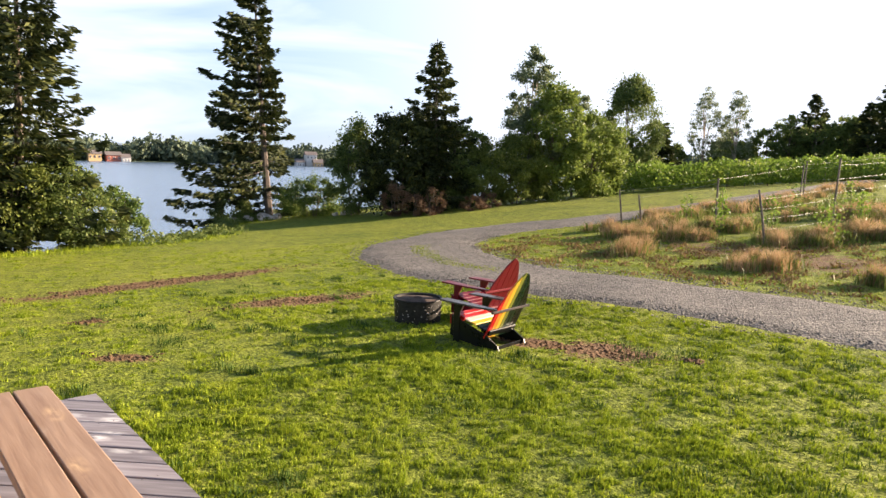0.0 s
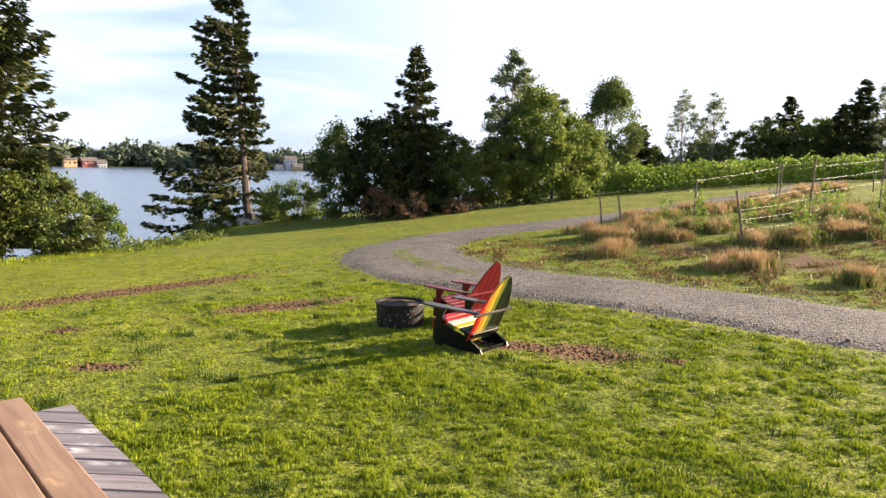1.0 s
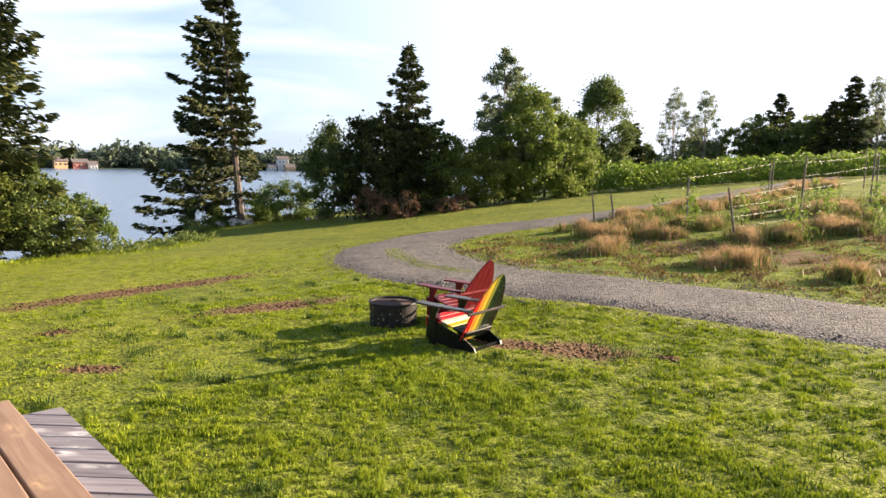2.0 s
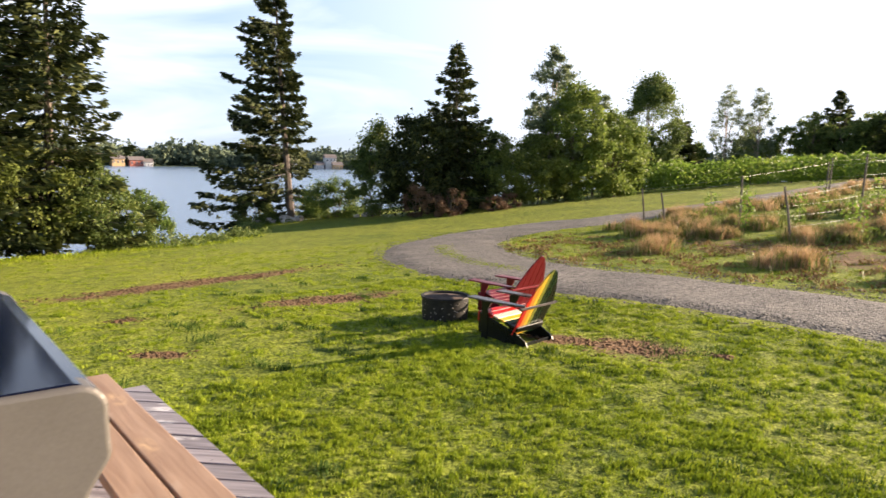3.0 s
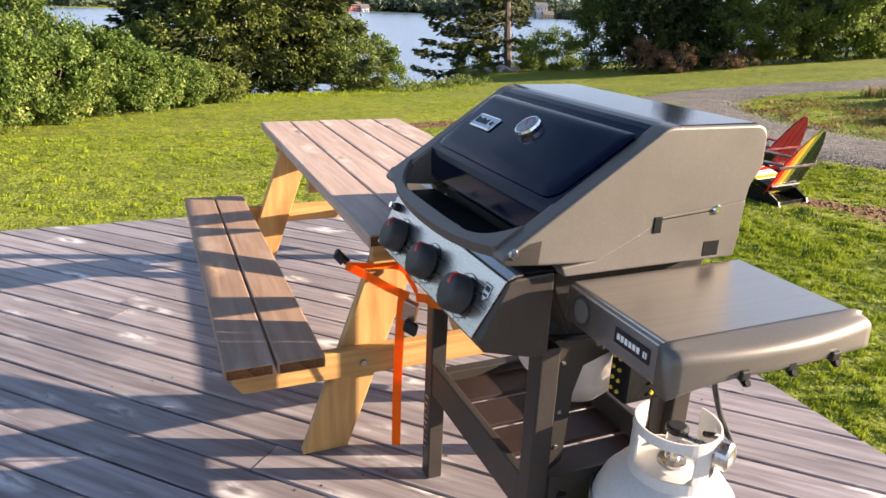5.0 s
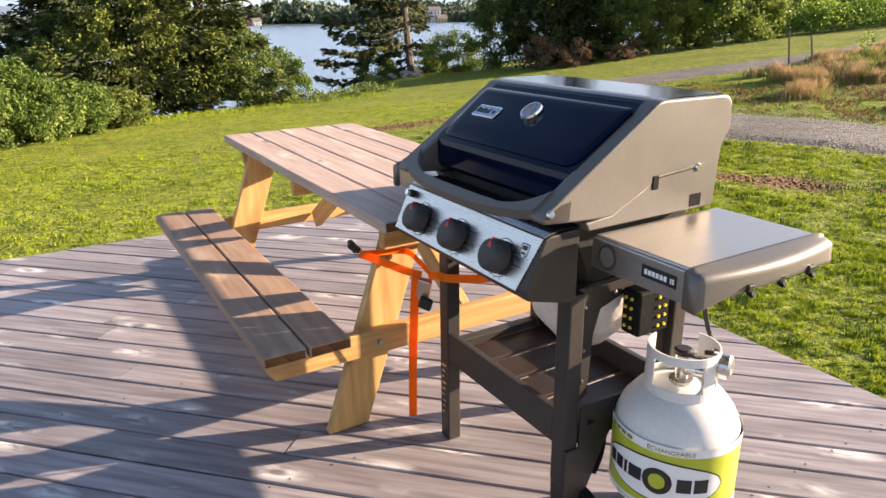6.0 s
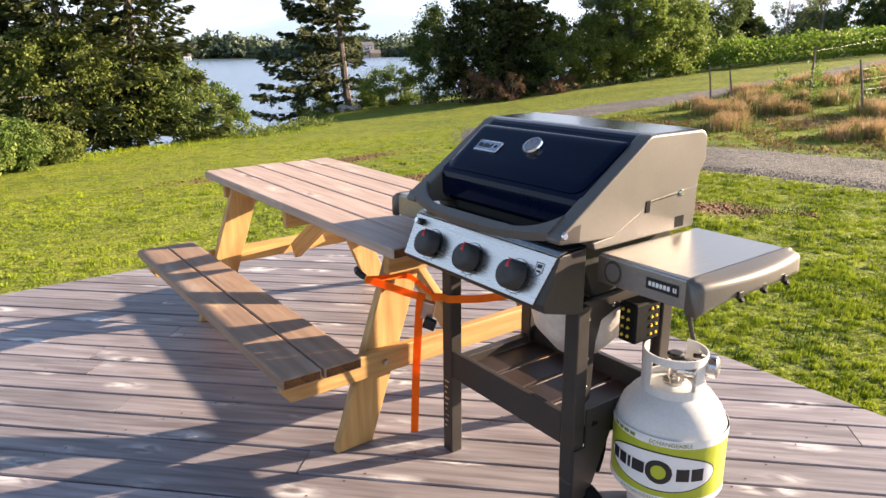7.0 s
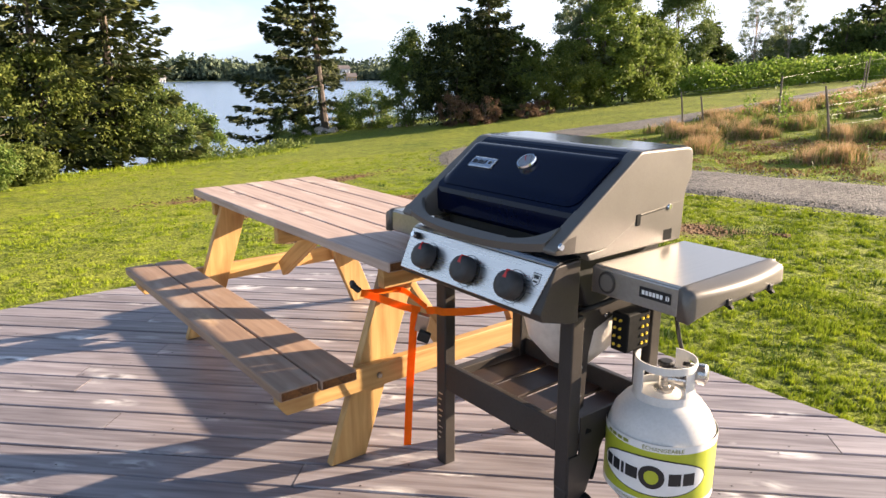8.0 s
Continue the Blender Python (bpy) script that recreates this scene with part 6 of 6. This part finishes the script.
# young vines and dry grass inside the fence
young = [(-8.9, 20.4), (-8.0, 21.9), (-9.9, 22.4), (-6.2, 21.0), (-5.9, 22.9), (-8.3, 24.4), (-6.7, 25.6), (-5.6, 20.1), (-5.0, 24.4), (-4.2, 22.6), (-7.6, 27.2), (-3.4, 26.0), (-10.5, 21.2), (-4.9, 27.6)]
for k, (x, y) in enumerate(young):
    rng = np.random.default_rng(300 + k)
    x, y = swing(x, y)
    z = land_z(x, y)
    plant = thing("young_vine", "young vine with yellow-green leaves on a thin cane", "vine", Matrix.Translation((x, y, z)), "young vines")
    hgt = 0.8 + 0.5 * rng.random()
    part("cane", tube([(0, 0, -0.1), (0.03, 0.02, hgt / 2), (0, 0, hgt)], 0.012, 5, 0.6), M_BARK, plant)
    n = 150
    pts = np.stack([rng.normal(0, 0.13, n), rng.normal(0, 0.13, n), rng.uniform(0.1, 1.05, n) * hgt], 1)
    v, f = leaves_at(rng, pts, 0.10, 0.2)
    quick("leaves", v, f, M_VINE, plant)


def blades(rng, cx, cy, base, length, width, spread, bend=0.35):
    """Narrow upright blades, bent at mid height and pointed."""
    n = len(cx)
    a = rng.uniform(0, 2 * math.pi, n)
    d = np.stack([np.cos(a), np.sin(a)], 1) * (spread * rng.uniform(0.1, 1, n))[:, None]
    L = length * rng.uniform(0.55, 1.25, n)
    s = np.stack([-np.sin(a + 0.6), np.cos(a + 0.6)], 1) * (width * rng.uniform(0.6, 1.3, n) / 2)[:, None]
    p0 = np.stack([cx, cy], 1)
    v = np.zeros((n, 5, 3))
    mid = p0 + d * 0.4
    v[:, 0, :2], v[:, 1, :2] = p0 - s, p0 + s
    v[:, 2, :2], v[:, 3, :2] = mid - s * 0.75, mid + s * 0.75
    v[:, 4, :2] = p0 + d * (1 + bend)
    v[:, 0, 2] = v[:, 1, 2] = base
    v[:, 2, 2] = v[:, 3, 2] = base + L * 0.6
    v[:, 4, 2] = base + L * (1 - 0.3 * bend)
    i = np.arange(n) * 5
    f = np.stack([np.stack([i + a, i + b, i + c], 1) for a, b, c in ((0, 1, 3), (0, 3, 2), (2, 3, 4))], 1)
    return v.reshape(-1, 3), f.reshape(-1, 3)


grass_rng = np.random.default_rng(77)
tufts = [(-8.6, 15.6, 0.75, 900), (-9.4, 16.2, 0.5, 500), (-11.4, 18.4, 0.7, 700), (-12.6, 19.6, 0.5, 400), (-5.65, 15.4, 0.65, 900), (-5.0, 15.9, 0.4, 400), (-8.75, 18.9, 0.5, 600), (-6.2, 20.2, 0.6, 700), (-5.4, 21.6, 0.6, 700), (-6.6, 19.2, 0.5, 500), (-3.0, 15.2, 0.5, 500), (-10.2, 18.6, 0.6, 500)]
for x0, y0, x1, y1, n, w in ((-12.0, 19.5, -8.0, 21.5, 5, 0.7), (-6.6, 19.8, -2.6, 24.6, 9, 0.7), (-10.0, 20.0, -6.5, 28.0, 13, 1.3), (-2.6, 24.8, 2.0, 28.5, 8, 0.8), (-6.5, 25.0, -3.0, 33.0, 12, 1.5), (-3.5, 24.0, 1.0, 30.0, 9, 1.4)):
    for t in grass_rng.uniform(0, 1, n):
        tufts.append((x0 + (x1 - x0) * t + grass_rng.normal(0, w * 0.6), y0 + (y1 - y0) * t + grass_rng.normal(0, w * 0.6), grass_rng.uniform(0.35, 0.7), 420))
for p in ROAD:
    if 21.5 < p.y < 42 and grass_rng.random() < 0.75:
        tufts.append((p.x + grass_rng.uniform(1.9, 3.8), p.y + grass_rng.normal(0, 0.5), grass_rng.uniform(0.4, 0.75), 420))
tx, ty, tl, ts = [], [], [], []
wx, wy = [], []
for x, y, r, n in tufts:
    n = int(n * 1.5)
    for bx, by in grass_rng.normal(0, 0.45 * r, (4, 2)):
        m_ = n // 4
        u = grass_rng.normal(0, 0.26 * r, (m_, 2))
        top = grass_rng.uniform(0.7, 1.15) * (0.55 + 0.5 * r)
        tx.append(x + bx + u[:, 0]), ty.append(y + by + u[:, 1])
        tl.append(top * np.exp(-(u[:, 0] ** 2 + u[:, 1] ** 2) / (0.5 * r * r))), ts.append(np.full(m_, 0.30 * top))
        g = grass_rng.normal(0, 0.42 * r, (40, 2))
        wx.append(x + bx + g[:, 0]), wy.append(y + by + g[:, 1])
tx, ty, tl, ts = np.concatenate(tx), np.concatenate(ty), np.concatenate(tl), np.concatenate(ts)
tx, ty = swing(tx, ty)
v, f = blades(grass_rng, tx, ty, land(tx, ty) - 0.02, 0.62 * tl, 0.010, ts)
tagged(quick("dry_grass", v, f, M_TALL), "tufts of tall reddish-brown dry grass along a fence", "dry grass", kind="stuff")

# cut and withered grass lying between the track and the fence
n = 60000
lx, ly = grass_rng.uniform(-14, 4, n), grass_rng.uniform(12, 32, n)
mask = np.array([noise.noise((a * 1.1, b * 1.1, 2.0)) + 0.7 * noise.noise((a * 3.1, b * 3.1, 4.0)) for a, b in zip(lx, ly)])
R_ = np.array([(p.x, p.y) for p in ROAD])
clear = np.full(n, 99.0)
for q in R_:
    clear = np.minimum(clear, np.hypot(lx - q[0], ly - q[1]))
behind = np.array([min(((a - p.x) ** 2 + (b - p.y) ** 2, b - p.y) for p in ROAD[::3])[1] for a, b in zip(lx, ly)])
sel = (mask > 0.02) & (clear > 1.7) & (behind > 0)
lx, ly = lx[sel], ly[sel]
v, f = blades(grass_rng, lx, ly, land(lx, ly) + 0.005, 0.075, 0.034, 0.13)
M_LITTER = leaf_mat("withered_cut_grass", (0.11, 0.070, 0.032), (0.27, 0.17, 0.075), (0.40, 0.30, 0.12), 0.8, 0.15, 0.9)
tagged(quick("withered_grass", v, f, M_LITTER), "withered brown cut grass lying beside the track", "dry grass", kind="stuff")

n = 9000
wt = np.stack([np.concatenate(wx), np.concatenate(wy)], 1)
wx, wy = grass_rng.uniform(-12.5, 1.0, n), grass_rng.uniform(17.5, 33, n)
near_f = (wy > 19 + 0.35 * np.abs(wx + 8)) & (np.sin(wx * 1.9) + np.sin(wy * 1.3 + wx) > 0.1) & (wx > -13 + 0.12 * (wy - 18))
wx, wy = swing(np.concatenate([wx[near_f], wt[:, 0]]), np.concatenate([wy[near_f], wt[:, 1]]))
v, f = blades(grass_rng, wx, wy, land(wx, wy) - 0.02, 0.36, 0.026, 0.2)
tagged(quick("field_weeds", v, f, M_OLIVE), "green weeds between young vines", "weeds", kind="stuff")

# ---- lawn grass ----
def road_near(x, y):
    R = np.array([(p.x, p.y) for p in ROAD])
    out = np.full(len(x), 99.0)
    for q in R:
        out = np.minimum(out, (x - q[0]) ** 2 + (y - q[1]) ** 2)
    return np.sqrt(out)


def dirt_share(x, y):
    out = np.zeros(len(x))
    for cx, cy, a, c, turn in DIRT:
        dx, dy = x - cx, y - cy
        u, w = (dx * math.cos(turn) + dy * math.sin(turn)) / a, (-dx * math.sin(turn) + dy * math.cos(turn)) / c
        out = np.maximum(out, np.clip(1.45 - np.hypot(u, w), 0, 1))
    return out


def lawn_patch(n, x0, x1, y0, y1, length, width, seed, loose):
    rng = np.random.default_rng(seed)
    k = n // 22
    pick = rng.integers(0, k, n)
    x = rng.uniform(x0, x1, k)[pick] + rng.normal(0, loose, n)
    y = rng.uniform(y0, y1, k)[pick] + rng.normal(0, loose, n)
    tall = rng.uniform(0.45, 1.35, k)[pick]
    cl = np.array([noise.noise((a * 1.7, b * 1.7, 5.0)) + 0.6 * noise.noise((a * 5.0, b * 5.0, 9.0)) for a, b in zip(x, y)])
    keep = (rng.random(n) < np.clip(0.86 + cl * 0.55, 0.30, 1)) & (rng.random(n) > dirt_share(x, y) * 1.15)
    keep &= ~((x > DX0 - 0.02) & (x < DX1) & (y < DY1 + 0.02) & (y > DY0))
    keep &= road_near(x, y) > 1.62
    keep &= np.hypot(x - PX, y - PY) > 0.34
    x, y, cl, tall = x[keep], y[keep], cl[keep], tall[keep]
    z = land(x, y) + np.array([wavy(a, b) for a, b in zip(x, y)]) - 0.008
    return blades(rng, x, y, z, 0.82 * length * tall * (1 + 0.55 * np.clip(cl, -0.8, 1.2)), width, 0.021)


vs, fs, off = [], [], 0
for args in ((230000, -5.5, 3.5, 1.2, 5.5, 0.050, 0.0075, 1, 0.020), (190000, -10.0, 2.0, 4.5, 10.5, 0.052, 0.011, 2, 0.026), (110000, -12.5, -3.2, -4.5, 5.0, 0.046, 0.009, 3, 0.026), (90000, -19, -2, 6.5, 20, 0.042, 0.014, 4, 0.05), (60000, -24, -9, -3.5, 9, 0.036, 0.013, 5, 0.05)):
    v, f = lawn_patch(*args)
    vs.append(v), fs.append(f + off)
    off += len(v)
tagged(quick("lawn_grass", np.concatenate(vs), np.concatenate(fs), M_BLADE), "short green lawn grass with uneven tufts", "grass", kind="stuff")

# coarse dark tufts standing in the lawn
tuft_rng = np.random.default_rng(83)
k = 170
cx, cy = tuft_rng.uniform(-11, 3, k), tuft_rng.uniform(1.6, 11, k)
pick = tuft_rng.integers(0, k, 8000)
span = tuft_rng.uniform(0.03, 0.10, k)[pick]
bx, by = cx[pick] + tuft_rng.normal(0, 1, 8000) * span * 1.6, cy[pick] + tuft_rng.normal(0, 1, 8000) * span * 0.8
keep = (road_near(bx, by) > 1.7) & (np.hypot(bx - PX, by - PY) > 0.36) & ~((bx > DX0 - 0.05) & (by < DY1 + 0.08))
bx, by = bx[keep], by[keep]
v, f = blades(tuft_rng, bx, by, land(bx, by) + np.array([wavy(p, q) for p, q in zip(bx, by)]) - 0.01, 0.085, 0.010, 0.05)
M_TUFT = leaf_mat("coarse_dark_grass", (0.025, 0.055, 0.010), (0.06, 0.11, 0.016), (0.13, 0.18, 0.03), 0.7, 0.2, 2.0)
tagged(quick("grass_tufts", v, f, M_TUFT), "coarse dark green tufts in the lawn", "grass", kind="stuff")

# thin grass along the crown of the track
crown_rng = np.random.default_rng(84)
seg = [p for p in ROAD if -15 < p.x < -9 and p.y < 16]
pick = crown_rng.integers(0, len(seg) - 1, 1500)
tt = crown_rng.random(1500)
gx = np.array([seg[i].x + (seg[i + 1].x - seg[i].x) * u for i, u in zip(pick, tt)]) + crown_rng.normal(0, 0.16, 1500)
gy = np.array([seg[i].y + (seg[i + 1].y - seg[i].y) * u for i, u in zip(pick, tt)]) + crown_rng.normal(0, 0.16, 1500)
v, f = blades(crown_rng, gx, gy, land(gx, gy) + np.array([wavy(p, q) for p, q in zip(gx, gy)]) + 0.05, 0.05, 0.012, 0.05)
tagged(quick("track_grass", v, f, M_BLADE), "thin grass along the middle of the gravel track", "grass", kind="stuff")

# a rough fringe where the lawn meets the bank
n = 9000
fx_rng = np.random.default_rng(78)
fy = fx_rng.uniform(-2, 24, n)
fxx = bank(fy) + fx_rng.normal(1.2, 1.0, n)
v, f = blades(fx_rng, fxx, fy, land(fxx, fy) - 0.02, 0.15, 0.016, 0.10)
tagged(quick("bank_grass", v, f, M_BLADE), "longer rough grass along the lake bank", "grass", kind="stuff")

# broad-leaved weeds in clumps along the bank
bw_rng = np.random.default_rng(81)
weed_at = []
for k in range(150):
    y = bw_rng.uniform(6, 27)
    x = float(bank(y)) + bw_rng.normal(0.9, 0.7)
    r, hgt = bw_rng.uniform(0.25, 0.6), bw_rng.uniform(0.2, 0.55)
    q = bw_rng.normal(0, 1, (70, 3)) * (r * 0.5, r * 0.5, 0)
    q[:, 2] = bw_rng.uniform(0.02, 1.0, 70) * hgt * np.exp(-(q[:, 0] ** 2 + q[:, 1] ** 2) / (r * r))
    weed_at.append(q + (x, y, land_z(x, y)))
v, f = leaves_at(bw_rng, np.concatenate(weed_at), 0.13, 0.3)
tagged(quick("bank_weeds", v, f, M_DARKLEAF), "low dark green weeds along the lake bank", "weeds", kind="stuff")

# clods of soil on the bare patches
c_rng = np.random.default_rng(79)
cl_v, cl_f, off = [], [], 0
tet = np.array([(1, 1, 1), (1, -1, -1), (-1, 1, -1), (-1, -1, 1)], float)
for cx, cy, a, c, turn in DIRT[:7]:
    m_ = int(380 * a * c + 50)
    u, w = c_rng.normal(0, 0.45, m_) * a, c_rng.normal(0, 0.45, m_) * c
    x, y = cx + u * math.cos(turn) - w * math.sin(turn), cy + u * math.sin(turn) + w * math.cos(turn)
    z = land(x, y) + np.array([wavy(p, q) for p, q in zip(x, y)])
    s = c_rng.uniform(0.005, 0.024, m_)
    vv = np.stack([x, y, z], 1)[:, None, :] + (tet[None] + c_rng.normal(0, 0.45, (m_, 4, 3))) * s[:, None, None] * np.array((1, 1, 0.7))
    i = np.arange(m_)[:, None] * 4
    ff = np.concatenate([i + np.array(q) for q in ((0, 1, 2), (0, 3, 1), (0, 2, 3), (1, 3, 2))], 0)
    cl_v.append(vv.reshape(-1, 3)), cl_f.append(ff + off)
    off += m_ * 4
M_SOIL = surf("loose_soil", (0.065, 0.036, 0.020), (0.17, 0.098, 0.052), 8, 0.95, bump=0.5)
tagged(quick("soil_clods", np.concatenate(cl_v), np.concatenate(cl_f), M_SOIL), "loose brown clods of soil on bare patches", "soil", kind="stuff")

# gravel stones on the near stretch of the track
n = 26000
g_rng = np.random.default_rng(80)
near_road = [p for p in ROAD if p.x < 3 and p.y < 18]
pick = g_rng.integers(0, len(near_road) - 1, n)
tt = g_rng.random(n)
A_, B_ = np.array([(p.x, p.y) for p in near_road])[pick], np.array([(p.x, p.y) for p in near_road])[pick + 1]
way_ = (B_ - A_) / (np.linalg.norm(B_ - A_, axis=1, keepdims=True) + 1e-9)
sd = np.stack([-way_[:, 1], way_[:, 0]], 1)
gq = A_ + (B_ - A_) * tt[:, None] + sd * (g_rng.normal(0, 0.62, n) * 1.35).clip(-1.95, 1.95)[:, None]
gz = land(gq[:, 0], gq[:, 1]) + np.array([wavy(p, q) for p, q in gq]) + 0.05
s = g_rng.uniform(0.006, 0.017, n)
vv = np.stack([gq[:, 0], gq[:, 1], gz], 1)[:, None, :] + (tet[None] + g_rng.normal(0, 0.4, (n, 4, 3))) * s[:, None, None] * np.array((1, 1, 0.6))
i = np.arange(n)[:, None] * 4
ff = np.concatenate([i + np.array(q) for q in ((0, 1, 2), (0, 3, 1), (0, 2, 3), (1, 3, 2))], 0)
M_STONE = leaf_mat("gravel_stones", (0.085, 0.082, 0.079), (0.165, 0.156, 0.149), (0.29, 0.272, 0.255), 0.9, 0.0, 1.0)
tagged(quick("gravel_stones", vv.reshape(-1, 3), ff, M_STONE), "loose grey gravel stones on the track", "gravel", kind="stuff")

# ---- far shore ----
w_rng = np.random.default_rng(90)
pts, size = [], []
for k in range(3400):
    a = w_rng.uniform(0.35, 2.0)
    d0 = 400 + 22 * math.sin(a * 7) - 115 / (1 + math.exp(-(a - 1.52) / 0.03))
    d = d0 + 46 + w_rng.exponential(60)
    x, y = -d * math.sin(a), d * math.cos(a)
    z = land_z(x, y)
    if z < WATER_Z + 0.3:
        continue
    hgt = w_rng.uniform(6, 15) * (0.75 + 0.75 * max(-0.4, noise.noise((a * 26, d * 0.01, 0.0)))) * (1.12 if a < 1.45 else 0.30)
    m_ = 46
    q = w_rng.normal(size=(m_, 3))
    q /= np.linalg.norm(q, axis=1, keepdims=True)
    q *= w_rng.uniform(0.5, 1, (m_, 1))
    pts.append(np.array((x, y, z + hgt * 0.5)) + q * np.array((hgt * 0.42, hgt * 0.42, hgt * 0.52)))
pts = np.concatenate(pts)
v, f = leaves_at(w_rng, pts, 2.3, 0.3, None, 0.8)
tagged(quick("far_woods", v, f, M_FARLEAF), "green woods on the far shore, greyed for haze", "woods", kind="stuff")
M_FARWALL = [surf("far_white_wall", (0.62, 0.60, 0.57), (0.72, 0.70, 0.67), 0.4, 0.8), surf("far_red_wall", (0.42, 0.13, 0.09), (0.5, 0.17, 0.12), 0.4, 0.8), surf("far_ochre_wall", (0.55, 0.36, 0.18), (0.62, 0.42, 0.22), 0.4, 0.8)]
M_FARROOF = surf("far_roof", (0.14, 0.12, 0.12), (0.22, 0.19, 0.18), 0.4, 0.8)
M_FARPANE = plain("far_window_pane", (0.05, 0.06, 0.08), 0.2)
for k, (a, extra, up, wdt, hgt, mt) in enumerate([(1.322, 50, 0, 7, 4.0, 2), (1.300, 48, 0, 8, 3.5, 1), (1.286, 46, 0, 5, 2.5, 0), (1.088, 44, 0, 6, 4.0, 0), (1.045, 46, 2, 7, 5.5, 0), (1.035, 42, 0, 6, 3.0, 2), (1.06, 42, 0, 5, 3.0, 0)]):
    d = 400 + 22 * math.sin(a * 7) - 115 / (1 + math.exp(-(a - 1.52) / 0.03)) + extra
    x, y = -d * math.sin(a), d * math.cos(a)
    z = land_z(x, y) + up
    house = thing("far_house", ("white-walled", "red-walled", "ochre-walled")[mt] + " house among trees on the far shore", "house", pose(x, y, z, 0, 0, math.degrees(a) + 12), "far houses")
    part("wall", box(-wdt / 2, wdt / 2, -4, 4, -6, hgt, 0.05), M_FARWALL[mt], house)
    part("roof", prism([(-4.6, hgt), (4.6, hgt), (0, hgt + 2.2)], "x", -wdt / 2 - 0.5, wdt / 2 + 0.5), M_FARROOF, house)
    for i in range(3):
        win = part("window", box(-wdt / 2 + wdt * (i + 0.3) / 3, -wdt / 2 + wdt * (i + 0.65) / 3, -4.12, -3.95, hgt - 2.4, hgt - 0.9, 0.02), M_FARWALL[0], house)
        part("pane", box(-wdt / 2 + wdt * (i + 0.33) / 3, -wdt / 2 + wdt * (i + 0.62) / 3, -4.18, -4.13, hgt - 2.25, hgt - 1.05, 0), M_FARPANE, win)

# hills beyond the lake, distance haze painted in as a blue tint
M_HILL = surf("haze_tinted_hill", (0.16, 0.22, 0.30), (0.20, 0.26, 0.34), 0.002, 0.95, bump=0)
hv, hf = [], []
for i in range(121):
    a = 0.6 + 1.5 * i / 120
    top = 22 + 14 * noise.noise((a * 4, 1.0, 0.0)) + 8 * noise.noise((a * 13, 4.0, 0.0)) + 18 / (1 + math.exp(-(a - 1.3) / 0.05))
    for d, z in ((2900, -8), (3300, max(8, top)), (3700, -8)):
        hv.append((-d * math.sin(a), d * math.cos(a), z))
for i in range(120):
    for k in range(2):
        hf.append((3 * i + k, 3 * i + 3 + k, 3 * i + 4 + k, 3 * i + 1 + k))
tagged(quick("backdrop", hv, hf, M_HILL), "low hills far beyond the lake, tinted blue for haze", "hills", kind="structure")
